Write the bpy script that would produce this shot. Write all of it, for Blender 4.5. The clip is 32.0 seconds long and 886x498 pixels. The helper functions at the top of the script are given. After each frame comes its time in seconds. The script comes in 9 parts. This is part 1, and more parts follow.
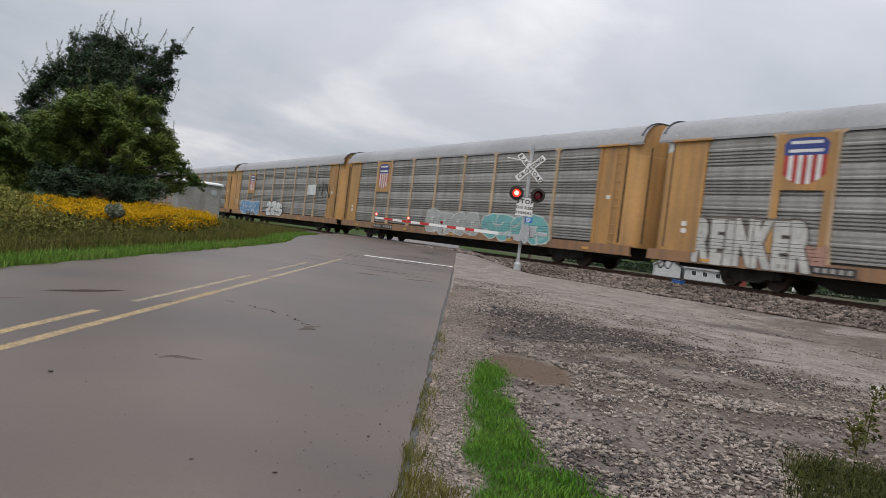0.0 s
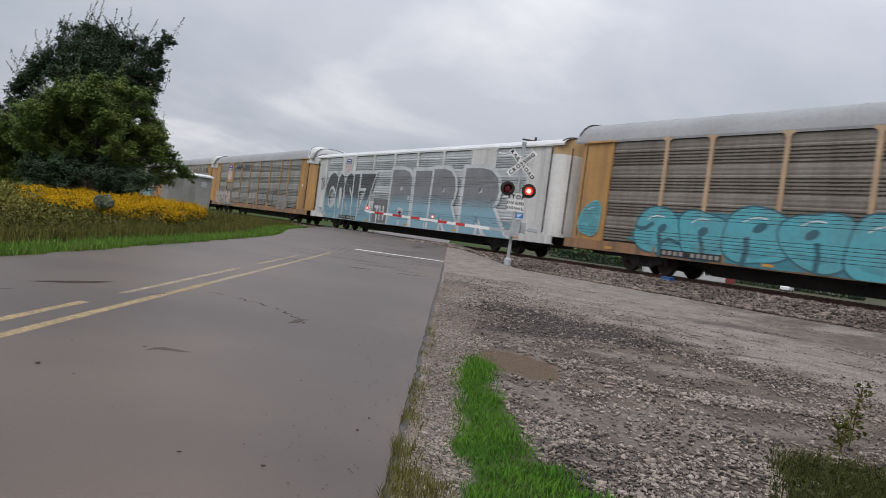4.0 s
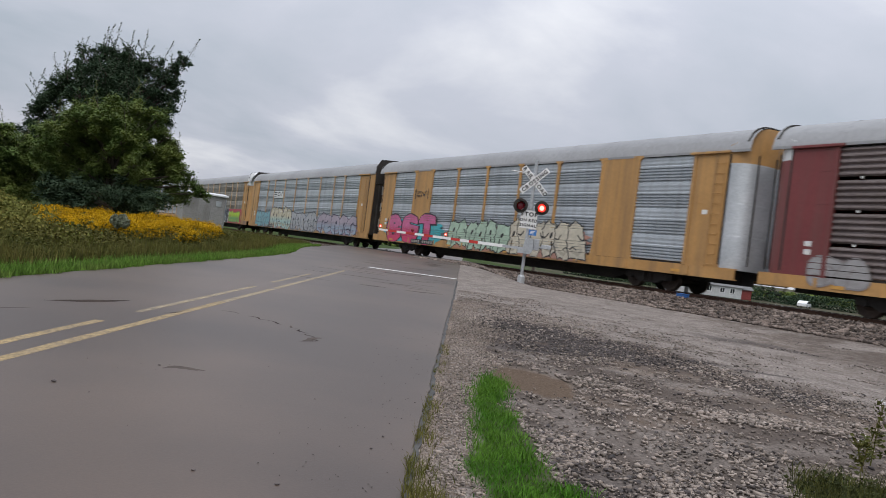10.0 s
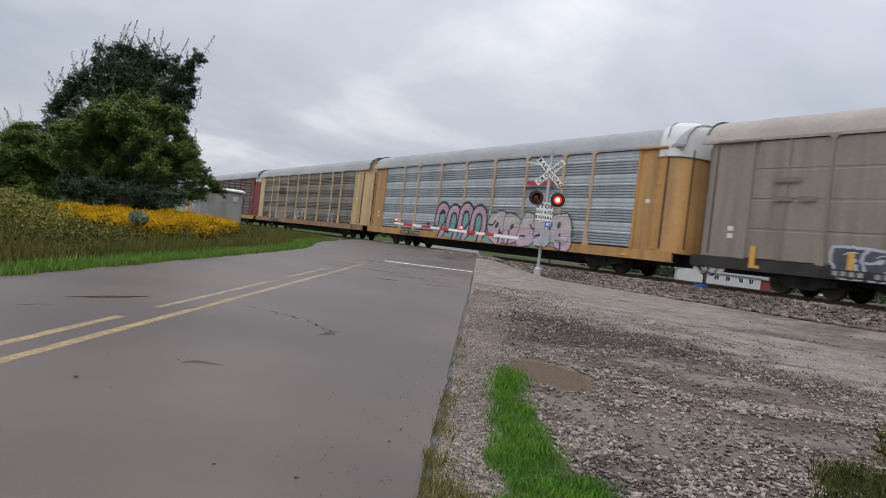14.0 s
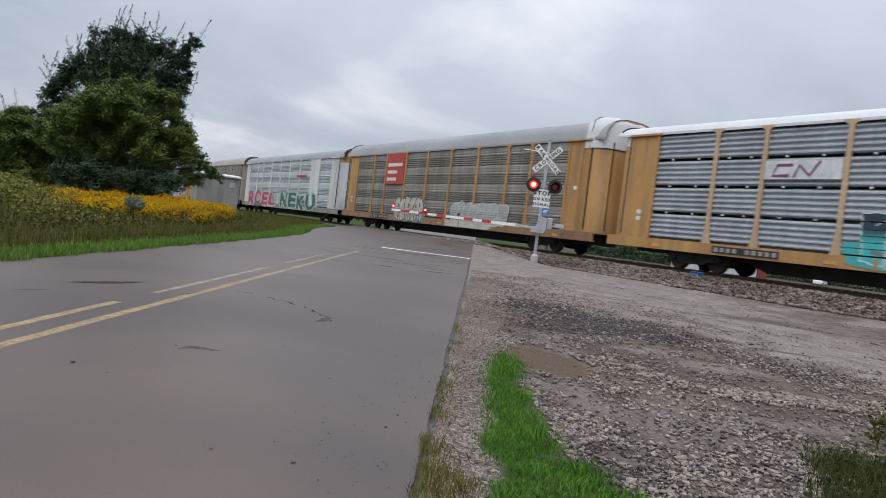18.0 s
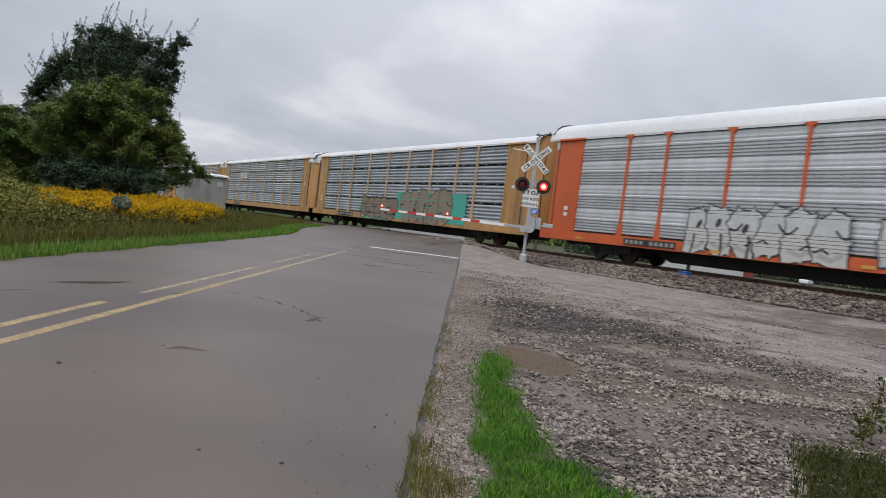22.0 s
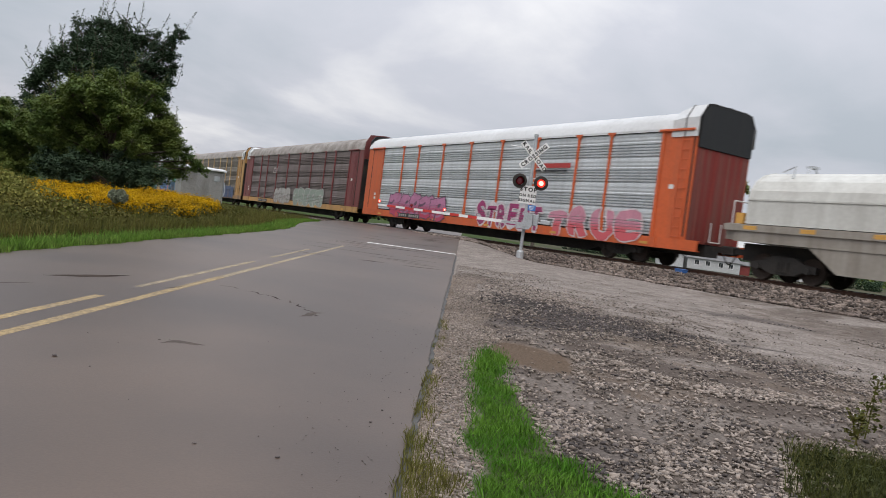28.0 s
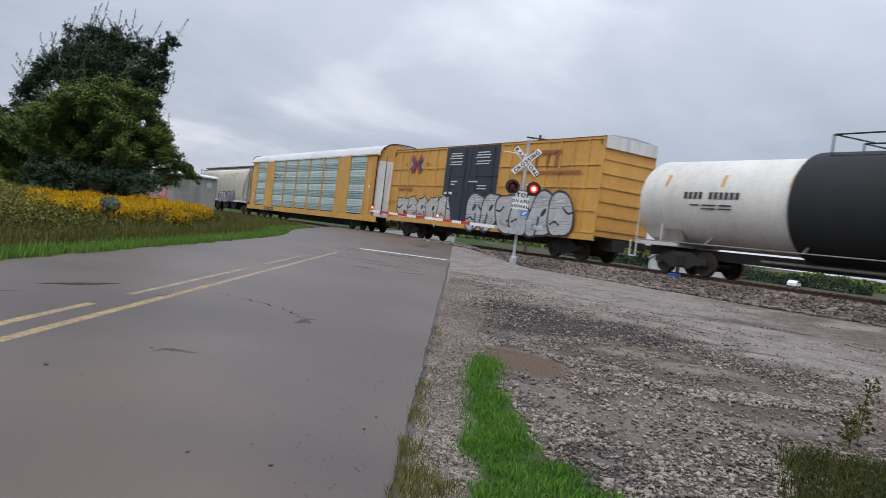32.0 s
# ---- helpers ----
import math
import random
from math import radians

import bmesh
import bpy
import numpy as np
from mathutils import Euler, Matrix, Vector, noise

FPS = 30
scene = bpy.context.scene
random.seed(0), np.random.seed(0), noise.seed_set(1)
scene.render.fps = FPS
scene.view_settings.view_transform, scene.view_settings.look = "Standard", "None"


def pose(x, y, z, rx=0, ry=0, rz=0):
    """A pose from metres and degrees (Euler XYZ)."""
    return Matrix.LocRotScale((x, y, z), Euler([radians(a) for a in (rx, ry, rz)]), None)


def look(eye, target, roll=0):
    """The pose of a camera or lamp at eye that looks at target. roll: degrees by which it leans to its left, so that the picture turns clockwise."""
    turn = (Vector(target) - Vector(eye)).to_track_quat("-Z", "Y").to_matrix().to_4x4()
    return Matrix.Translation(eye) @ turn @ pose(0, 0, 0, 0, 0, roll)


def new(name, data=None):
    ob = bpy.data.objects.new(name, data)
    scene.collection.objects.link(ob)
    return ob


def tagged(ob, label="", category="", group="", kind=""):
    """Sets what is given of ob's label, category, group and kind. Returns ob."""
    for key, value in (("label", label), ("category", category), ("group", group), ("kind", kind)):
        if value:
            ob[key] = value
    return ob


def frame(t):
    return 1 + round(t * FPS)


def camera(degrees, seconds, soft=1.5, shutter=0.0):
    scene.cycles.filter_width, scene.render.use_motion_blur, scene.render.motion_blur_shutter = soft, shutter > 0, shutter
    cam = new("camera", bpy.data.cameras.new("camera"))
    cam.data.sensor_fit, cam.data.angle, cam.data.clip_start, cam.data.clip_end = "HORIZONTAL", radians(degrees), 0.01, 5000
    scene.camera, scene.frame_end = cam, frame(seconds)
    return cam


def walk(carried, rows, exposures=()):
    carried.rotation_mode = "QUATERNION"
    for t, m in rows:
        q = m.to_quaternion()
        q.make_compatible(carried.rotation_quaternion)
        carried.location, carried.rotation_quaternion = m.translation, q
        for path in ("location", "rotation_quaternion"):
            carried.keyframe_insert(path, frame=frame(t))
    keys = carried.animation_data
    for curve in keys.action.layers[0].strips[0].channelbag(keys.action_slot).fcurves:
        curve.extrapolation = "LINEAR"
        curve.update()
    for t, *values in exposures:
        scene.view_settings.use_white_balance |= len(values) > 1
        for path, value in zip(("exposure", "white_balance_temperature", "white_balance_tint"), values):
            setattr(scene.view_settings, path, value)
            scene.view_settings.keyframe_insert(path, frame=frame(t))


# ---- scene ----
# ---- camera and its path: hand-held, turning on the spot ----
EYE = 1.38
cam = camera(62.5, 32.0, soft=0.7, shutter=0.16)
# seconds, pitch, roll, yaw
PATH = [
    (0, -1.45, -7.36, 1.52), (0.5, -1.67, -7.07, 1.26), (1, -1.60, -6.88, 1.81), (1.5, -1.80, -7.11, 2.51), (2, -1.56, -6.79, 1.93),
    (2.5, -1.74, -7.47, 1.09), (3, -1.45, -7.63, 1.06), (3.5, -1.80, -7.99, 0.76), (5.5, -1.54, -7.57, 0.82), (6, -1.40, -7.62, 0.61),
    (6.5, -1.22, -7.42, 0.84), (7, -1.14, -7.89, 0.30), (7.5, -0.79, -7.84, 0.54), (8, -0.48, -7.81, 0.46), (8.5, -0.86, -7.71, 1.05),
    (9, -0.65, -7.82, 1.10), (9.5, -0.53, -7.74, 1.75), (10, -0.54, -7.65, 1.83), (10.5, -0.55, -7.42, 2.38), (11, -0.52, -7.18, 2.52),
    (11.5, -0.98, -7.22, 2.52), (12, -1.11, -7.13, 2.76), (12.5, -1.23, -7.20, 3.39), (13, -1.29, -7.36, 3.30), (13.5, -1.13, -7.10, 3.14),
    (14, -1.24, -7.05, 3.08), (14.5, -1.30, -7.08, 3.35), (16.5, -1.56, -7.04, 2.93), (17, -1.75, -7.04, 2.84), (17.5, -2.04, -7.25, 2.86),
    (18, -2.26, -7.25, 2.85), (18.5, -2.31, -7.31, 2.89), (19, -2.20, -7.60, 2.70), (19.5, -2.12, -7.59, 2.40), (20, -1.95, -7.61, 2.30),
    (20.5, -1.97, -7.60, 1.83), (21, -2.02, -7.32, 2.16), (21.5, -2.31, -7.37, 2.16), (22, -2.18, -7.26, 1.97), (22.5, -2.17, -7.34, 2.18),
    (23, -2.00, -7.41, 2.21), (23.5, -1.86, -7.29, 1.99), (24, -1.86, -7.38, 2.18), (24.5, -2.23, -7.54, 2.24), (25, -2.31, -7.53, 2.21),
    (25.5, -2.53, -7.63, 2.20), (27.5, -2.55, -7.57, 2.04), (28, -2.47, -7.70, 1.75), (28.5, -2.20, -7.53, 1.82), (29, -1.84, -7.56, 1.69),
    (29.5, -1.75, -7.53, 1.63), (30, -1.82, -7.43, 1.21), (30.5, -1.71, -7.25, 1.17), (31, -1.58, -7.30, 1.31), (31.5, -1.73, -7.27, 1.21),
    (32, -1.93, -7.43, 1.20)]
# the camera's own exposure and white balance drift: seconds, stops, kelvin
DRIFT = [(0, -0.06, 6810), (1, -0.05, 6250), (2, -0.02, 6490), (3, -0.12, 6710), (6, -0.06, 6570), (7, -0.06, 6660), (8, -0.07, 6390), (9, -0.18, 6570),
         (10, -0.1, 6570), (11, 0.0, 6610), (12, -0.03, 6620), (13, -0.03, 6200), (14, -0.03, 6610), (17, -0.03, 6800), (18, -0.03, 6390), (19, -0.04, 6300),
         (20, -0.05, 6720), (21, -0.05, 6700), (22, -0.07, 6620), (23, -0.12, 6800), (24, -0.1, 6580), (25, -0.13, 6110), (28, 0.02, 6800), (29, 0.03, 6570),
         (30, -0.02, 6390), (31, -0.05, 6490), (32, -0.03, 6300)]
walk(cam, [(t, pose(0, 0, EYE, 90 + p, r, y)) for t, p, r, y in PATH], [(t, e, k, 10) for t, e, k in DRIFT])

# ---- sky: bright overcast, a low warm break far off on one side ----
world = bpy.data.worlds.new("overcast_sky")
scene.world = world
world.use_nodes = True
wt = world.node_tree
wt.nodes.clear()


def wnode(kind, **inputs):
    nd = wt.nodes.new(kind)
    for key, value in inputs.items():
        nd.inputs[key.replace("_", " ")].default_value = value
    return nd


def wmath(op, a, b=None):
    nd = wt.nodes.new("ShaderNodeMath")
    nd.operation = op
    for i, v in enumerate((a, b)):
        if v is None:
            continue
        if isinstance(v, (int, float)):
            nd.inputs[i].default_value = v
        else:
            wt.links.new(v, nd.inputs[i])
    return nd.outputs[0]


SUN_EL, SUN_AZ = radians(52), radians(205)
sky = wt.nodes.new("ShaderNodeTexSky")
sky.sky_type = "NISHITA"
sky.sun_disc = False
sky.sun_elevation, sky.sun_rotation = SUN_EL, SUN_AZ
coord = wt.nodes.new("ShaderNodeTexCoord")
sep = wt.nodes.new("ShaderNodeSeparateXYZ")
wt.links.new(coord.outputs["Generated"], sep.inputs[0])
up = wmath("MAXIMUM", sep.outputs[2], 0.0)
lift = wmath("ADD", up, 0.16)
cu, cv = wmath("DIVIDE", sep.outputs[0], lift), wmath("DIVIDE", sep.outputs[1], lift)
comb = wt.nodes.new("ShaderNodeCombineXYZ")
wt.links.new(cu, comb.inputs[0])
wt.links.new(cv, comb.inputs[1])
cloud = wnode("ShaderNodeTexNoise", Scale=0.6, Detail=8.0, Roughness=0.52, Distortion=0.4)
wt.links.new(comb.outputs[0], cloud.inputs["Vector"])
ramp = wt.nodes.new("ShaderNodeValToRGB")
ramp.color_ramp.elements[0].position, ramp.color_ramp.elements[0].color = 0.37, (0.39, 0.44, 0.51, 1)
ramp.color_ramp.elements[1].position, ramp.color_ramp.elements[1].color = 0.63, (0.70, 0.72, 0.77, 1)
mid = ramp.color_ramp.elements.new(0.52)
mid.color = (0.50, 0.53, 0.61, 1)
wt.links.new(cloud.outputs[0], ramp.inputs[0])
# brighter towards the zenith, as an overcast sky is
grad = wmath("ADD", wmath("MULTIPLY", wmath("POWER", up, 1.6), 1.9), 1.0)
scaled = wt.nodes.new("ShaderNodeVectorMath")
scaled.operation = "SCALE"
wt.links.new(ramp.outputs[0], scaled.inputs[0])
wt.links.new(grad, scaled.inputs["Scale"])
# warm break low over the horizon
dotp = wmath("ADD", wmath("MULTIPLY", sep.outputs[0], -0.60), wmath("MULTIPLY", sep.outputs[1], 0.80))
glow = wmath("MULTIPLY", wmath("POWER", wmath("MAXIMUM", dotp, 0.0), 60.0), wmath("POWER", wmath("SUBTRACT", 1.0, wmath("MINIMUM", up, 1.0)), 45.0))
warm = wt.nodes.new("ShaderNodeMix")
warm.data_type = "RGBA"
wt.links.new(glow, warm.inputs[0])
wt.links.new(scaled.outputs[0], warm.inputs[6])
warm.inputs[7].default_value = (1.0, 0.52, 0.33, 1)
bg_cloud = wt.nodes.new("ShaderNodeBackground")
wt.links.new(warm.outputs[2], bg_cloud.inputs[0])
bg_cloud.inputs[1].default_value = 1.12
bg_sky = wt.nodes.new("ShaderNodeBackground")
wt.links.new(sky.outputs[0], bg_sky.inputs[0])
bg_sky.inputs[1].default_value = 0.05
both = wt.nodes.new("ShaderNodeMixShader")
both.inputs[0].default_value = 0.06
wt.links.new(bg_cloud.outputs[0], both.inputs[1])
wt.links.new(bg_sky.outputs[0], both.inputs[2])
wout = wt.nodes.new("ShaderNodeOutputWorld")
wt.links.new(both.outputs[0], wout.inputs[0])

sun = new("sun", bpy.data.lights.new("sun", "SUN"))
sun.data.energy, sun.data.angle, sun.data.color = 1.3, radians(40), (1.0, 0.96, 0.9)
sun.matrix_world = look((-8, -22, 32), (0, 0, 0))

# ---- the plan ----
TRACK = radians(32.9)                                  # the line runs this far to the left of the road
U = Vector((-math.sin(TRACK), math.cos(TRACK), 0))     # along the line, the way the train goes
N = Vector((math.cos(TRACK), math.sin(TRACK), 0))      # across it, away from the road's near side
OFF, RAIL, GRADE = 22.30, 1.018, -0.0162               # track centre from the camera, top of rail beside it, fall along the line
SPEED, START = 22.36, 106.1
ROAD_L, ROAD_R, YELLOW = -6.35, -0.16, -3.42


def smooth(a, b, v):
    v = min(max((v - a) / (b - a), 0.0), 1.0)
    return v * v * (3 - 2 * v)


def rail_z(x, y):
    """Top of the rail abreast of a place."""
    s = max(-60.0, min(110.0, x * U.x + y * U.y))
    return RAIL + GRADE * s


def road_z(x, y):
    """Top of the road: a slight climb to the track, then down again."""
    m = x * N.x + y * N.y
    base = min(max(0.008 * y, -0.25), 0.25)
    rise = smooth(13.5, 20.2, m) * (1 - smooth(23.5, 40, m))
    return base * (1 - rise) + (rail_z(x, y) - 0.015) * rise - 0.5 * smooth(26, 60, m) - 1.7 * smooth(50, 115, m)


def ground_z(x, y):
    m = x * N.x + y * N.y
    base = min(max(0.008 * y, -0.25), 0.25)
    if x < ROAD_L - 0.3:
        base -= 0.08 * (1 - smooth(ROAD_L - 3.0, ROAD_L - 0.3, x))
    near_road = (1 - smooth(0.3, 3.4, x - ROAD_R)) if x > ROAD_R else (1 - smooth(0.3, 3.0, ROAD_L - x)) if x < ROAD_L else 1.0
    bank = smooth(14.5, 19.0, m) * (1 - smooth(30, 48, m))
    toe = rail_z(x, y) - 0.55
    flat = base * (1 - bank) + toe * bank - 0.6 * smooth(27, 45, m) - 1.7 * smooth(45, 115, m)
    return flat * (1 - near_road) + (road_z(x, y) - 0.03) * near_road if m > 8 else base - 0.03 * near_road


# ---- materials ----
def mat(name, c1, c2=None, rough=0.65, metal=0.0, big=0.6, fine=18.0, grain=0.25, bump=0.15, streak=0.0, rnd=0.0, emit=0.0, island=0.0, space="Object", spec=0.5):
    """A painted or weathered surface: two colours blended by a large noise, a fine grain over it, optional run-down streaks."""
    c2 = c2 or tuple(0.8 * v for v in c1)
    m = bpy.data.materials.new(name)
    m.use_nodes = True
    t = m.node_tree
    b = t.nodes["Principled BSDF"]
    b.inputs["Roughness"].default_value, b.inputs["Metallic"].default_value = rough, metal
    b.inputs["Specular IOR Level"].default_value = spec
    tc = t.nodes.new("ShaderNodeTexCoord")
    info = t.nodes.new("ShaderNodeObjectInfo")
    far = t.nodes.new("ShaderNodeMath")
    far.operation = "MULTIPLY"
    far.inputs[1].default_value = 40.0
    t.links.new(info.outputs["Random"], far.inputs[0])

    def noise_at(scale, detail, stretch=None):
        nz = t.nodes.new("ShaderNodeTexNoise")
        nz.noise_dimensions = "4D"
        nz.inputs["Scale"].default_value, nz.inputs["Detail"].default_value = scale, detail
        src = tc.outputs[space]
        if stretch:
            mp = t.nodes.new("ShaderNodeMapping")
            mp.inputs["Scale"].default_value = stretch
            t.links.new(src, mp.inputs[0])
            src = mp.outputs[0]
        t.links.new(src, nz.inputs["Vector"])
        t.links.new(far.outputs[0], nz.inputs["W"])
        return nz.outputs[0]

    def ramped(v, a, z):
        mr = t.nodes.new("ShaderNodeMapRange")
        mr.inputs[1].default_value, mr.inputs[2].default_value = a, z
        t.links.new(v, mr.inputs[0])
        return mr.outputs[0]

    def mixed(kind, fac, a, z):
        mx = t.nodes.new("ShaderNodeMix")
        mx.data_type, mx.blend_type = "RGBA", kind
        for i, v in ((0, fac), (6, a), (7, z)):
            if isinstance(v, (int, float)):
                mx.inputs[i].default_value = v
            elif isinstance(v, tuple):
                mx.inputs[i].default_value = (*v, 1)
            else:
                t.links.new(v, mx.inputs[i])
        return mx.outputs[2]

    col = mixed("MIX", ramped(noise_at(big, 5), 0.38, 0.64), c1, c2)
    g = noise_at(fine, 4)
    if grain:
        dark = tuple(max(0.0, 1 - 2 * grain) for _ in range(3))
        col = mixed("MULTIPLY", 1.0, col, mixed("MIX", ramped(g, 0.3, 0.7), dark, (1.0, 1.0, 1.0)))
    if streak:
        s = ramped(noise_at(1.0, 4, (3.5, 3.5, 0.22)), 0.42, 0.72)
        sm = t.nodes.new("ShaderNodeMath")
        sm.operation = "MULTIPLY"
        sm.inputs[1].default_value = streak
        t.links.new(s, sm.inputs[0])
        col = mixed("MIX", sm.outputs[0], col, (0.11, 0.085, 0.065))
    for amount, node_kind, out in ((rnd, info, "Random"), (island, None, "Random Per Island")):
        if amount:
            nd = node_kind or t.nodes.new("ShaderNodeNewGeometry")
            lo, hi = 1 - amount, 1.0
            mr = t.nodes.new("ShaderNodeMapRange")
            mr.inputs[3].default_value, mr.inputs[4].default_value = lo, hi
            t.links.new(nd.outputs[out], mr.inputs[0])
            cb = t.nodes.new("ShaderNodeCombineXYZ")
            for i in range(3):
                t.links.new(mr.outputs[0], cb.inputs[i])
            col = mixed("MULTIPLY", 1.0, col, cb.outputs[0])
    t.links.new(col, b.inputs["Base Color"])
    if bump:
        bp = t.nodes.new("ShaderNodeBump")
        bp.inputs["Strength"].default_value, bp.inputs["Distance"].default_value = bump, 0.02
        t.links.new(g, bp.inputs["Height"])
        t.links.new(bp.outputs[0], b.inputs["Normal"])
    if emit:
        b.inputs["Emission Color"].default_value = (*c1, 1)
        b.inputs["Emission Strength"].default_value = emit
    return m


ASPHALT = mat("worn_asphalt", (0.060, 0.039, 0.028), (0.107, 0.071, 0.050), rough=0.45, spec=0.7, big=0.33, fine=75, grain=0.09, bump=0.05)
YELLOW_PAINT = mat("yellow_road_paint", (0.40, 0.285, 0.135), (0.30, 0.22, 0.125), rough=0.7, big=5, fine=30, grain=0.3)
FADED_PAINT = mat("faded_road_paint", (0.40, 0.315, 0.20), (0.27, 0.215, 0.15), rough=0.75, big=5, fine=25, grain=0.3)
WHITE_PAINT = mat("white_road_paint", (0.78, 0.77, 0.74), (0.62, 0.6, 0.57), rough=0.8, big=4, fine=30, grain=0.2)
GRIT = mat("pale_beige_grit", (0.43, 0.35, 0.29), (0.29, 0.23, 0.185), rough=0.95, big=0.8, fine=30, grain=0.1, bump=0.3, island=0.5)
EDGE_SHADE = mat("asphalt_edge_shade", (0.05, 0.047, 0.045), (0.10, 0.095, 0.09), rough=0.7, big=3, grain=0.2)
STONE = mat("crushed_limestone", (0.49, 0.41, 0.355), (0.33, 0.27, 0.23), rough=0.95, big=0.5, fine=30, grain=0.1, bump=0.3, island=0.7)
STONE_DARK = mat("dark_crushed_stone", (0.15, 0.126, 0.12), (0.08, 0.067, 0.064), rough=0.95, big=0.7, fine=14, grain=0.15, bump=0.3, island=0.6)
# bed toned darker than the stones that lie on it
DARK_BED = mat("dark_ballast_bed", (0.11, 0.088, 0.078), (0.075, 0.06, 0.054), rough=0.95, big=0.8, fine=16, grain=0.3, bump=0.5)
BALLAST = mat("brown_grey_ballast", (0.385, 0.31, 0.265), (0.23, 0.178, 0.152), rough=0.95, big=0.5, fine=12, grain=0.15, bump=0.3, island=0.8)
GRASS = mat("fresh_grass_blades", (0.075, 0.215, 0.02), (0.14, 0.29, 0.038), spec=0.1, rough=0.7, big=2.5, fine=6, grain=0.1, bump=0, island=0.5)
MEADOW = mat("meadow_weed_leaves", (0.085, 0.095, 0.024), (0.145, 0.125, 0.035), spec=0.1, rough=0.8, big=0.6, fine=6, grain=0.1, bump=0, island=0.4)
VERGE = mat("verge_grass_blades", (0.13, 0.27, 0.035), (0.205, 0.315, 0.065), spec=0.12, rough=0.7, big=1.5, fine=6, grain=0.1, bump=0, island=0.6)
GRASS_DRY = mat("dull_grass_blades", (0.145, 0.155, 0.036), (0.215, 0.19, 0.058), spec=0.12, rough=0.75, big=0.9, fine=6, grain=0.1, bump=0, island=0.5)
OLIVE = mat("pale_olive_weeds", (0.15, 0.17, 0.038), (0.23, 0.205, 0.055), spec=0.1, rough=0.8, big=0.7, fine=6, grain=0.1, bump=0, island=0.4)
WEED_DARK = mat("dark_weed_leaves", (0.045, 0.06, 0.02), (0.07, 0.07, 0.028), spec=0.1, rough=0.8, big=0.8, fine=6, grain=0.1, bump=0, island=0.5)
WEED = mat("weed_leaves", (0.095, 0.11, 0.027), (0.15, 0.13, 0.038), spec=0.1, rough=0.6, big=0.8, fine=6, grain=0.1, bump=0, island=0.5)
GOLD = mat("goldenrod_flowers", (0.80, 0.47, 0.010), (0.60, 0.36, 0.014), spec=0.1, rough=0.8, big=0.9, fine=10, grain=0.1, bump=0, island=0.55)
LEAF_DARK = mat("dark_tree_leaves", (0.056, 0.088, 0.055), (0.066, 0.10, 0.058), spec=0.05, rough=0.9, big=0.5, fine=5, grain=0.0, bump=0, island=0.15)
LEAF = mat("maple_green_leaves", (0.09, 0.142, 0.036), (0.18, 0.222, 0.055), spec=0.15, rough=0.7, big=0.7, fine=5, grain=0.0, bump=0, island=0.25)
BARK = mat("grey_brown_bark", (0.09, 0.07, 0.055), (0.14, 0.11, 0.09), rough=0.9, big=2, fine=25, grain=0.3, bump=0.6)
RAIL_STEEL = mat("rusty_rail_steel", (0.095, 0.05, 0.036), (0.14, 0.075, 0.05), rough=0.7, metal=0.5, big=1, fine=20)
RAIL_HEAD = mat("polished_rail_head", (0.45, 0.44, 0.43), rough=0.3, metal=0.9, big=2, fine=20, grain=0.1)
TIE = mat("creosoted_timber_sleeper", (0.085, 0.065, 0.05), (0.13, 0.10, 0.08), rough=0.9, big=2, fine=25, grain=0.3, rnd=0.4)
RUBBER = mat("black_rubber_crossing_panel", (0.07, 0.067, 0.065), (0.11, 0.105, 0.10), rough=0.85, big=1.5, fine=25, grain=0.2)
BLACK_IRON = mat("grimy_black_iron", (0.028, 0.025, 0.023), (0.05, 0.043, 0.038), rough=0.75, metal=0.2, big=1.5, fine=16, grain=0.2)
RUST_IRON = mat("rust_brown_running_gear", (0.075, 0.05, 0.038), (0.045, 0.035, 0.03), rough=0.8, metal=0.2, big=1.5, fine=16, grain=0.2)
GALV = mat("galvanised_steel", (0.52, 0.54, 0.56), (0.42, 0.44, 0.46), rough=0.45, metal=0.35, big=1.2, fine=22, grain=0.12)
SIGN_WHITE = mat("white_sign_sheet", (0.80, 0.80, 0.79), (0.74, 0.74, 0.73), rough=0.45, big=2, fine=12, grain=0.05, bump=0)
SIGN_BLACK = mat("black_sign_paint", (0.015, 0.015, 0.016), rough=0.5, bump=0)
SIGN_BLUE = mat("blue_sign_sheet", (0.04, 0.17, 0.48), (0.05, 0.2, 0.5), rough=0.45, grain=0.05, bump=0)
SIGN_RED = mat("red_reflective_sheet", (0.55, 0.04, 0.03), (0.45, 0.03, 0.03), rough=0.45, grain=0.05, bump=0)
RED_LIT = mat("lit_red_lens", (1.0, 0.035, 0.02), (1.0, 0.05, 0.03), rough=0.3, grain=0, bump=0, emit=1.6)
RED_CORE = mat("lit_lamp_core", (1.0, 0.42, 0.36), (1.0, 0.36, 0.3), rough=0.3, grain=0, bump=0, emit=2.2)
RED_DARK = mat("unlit_red_lens", (0.23, 0.013, 0.025), (0.17, 0.01, 0.018), rough=0.15, grain=0, bump=0)


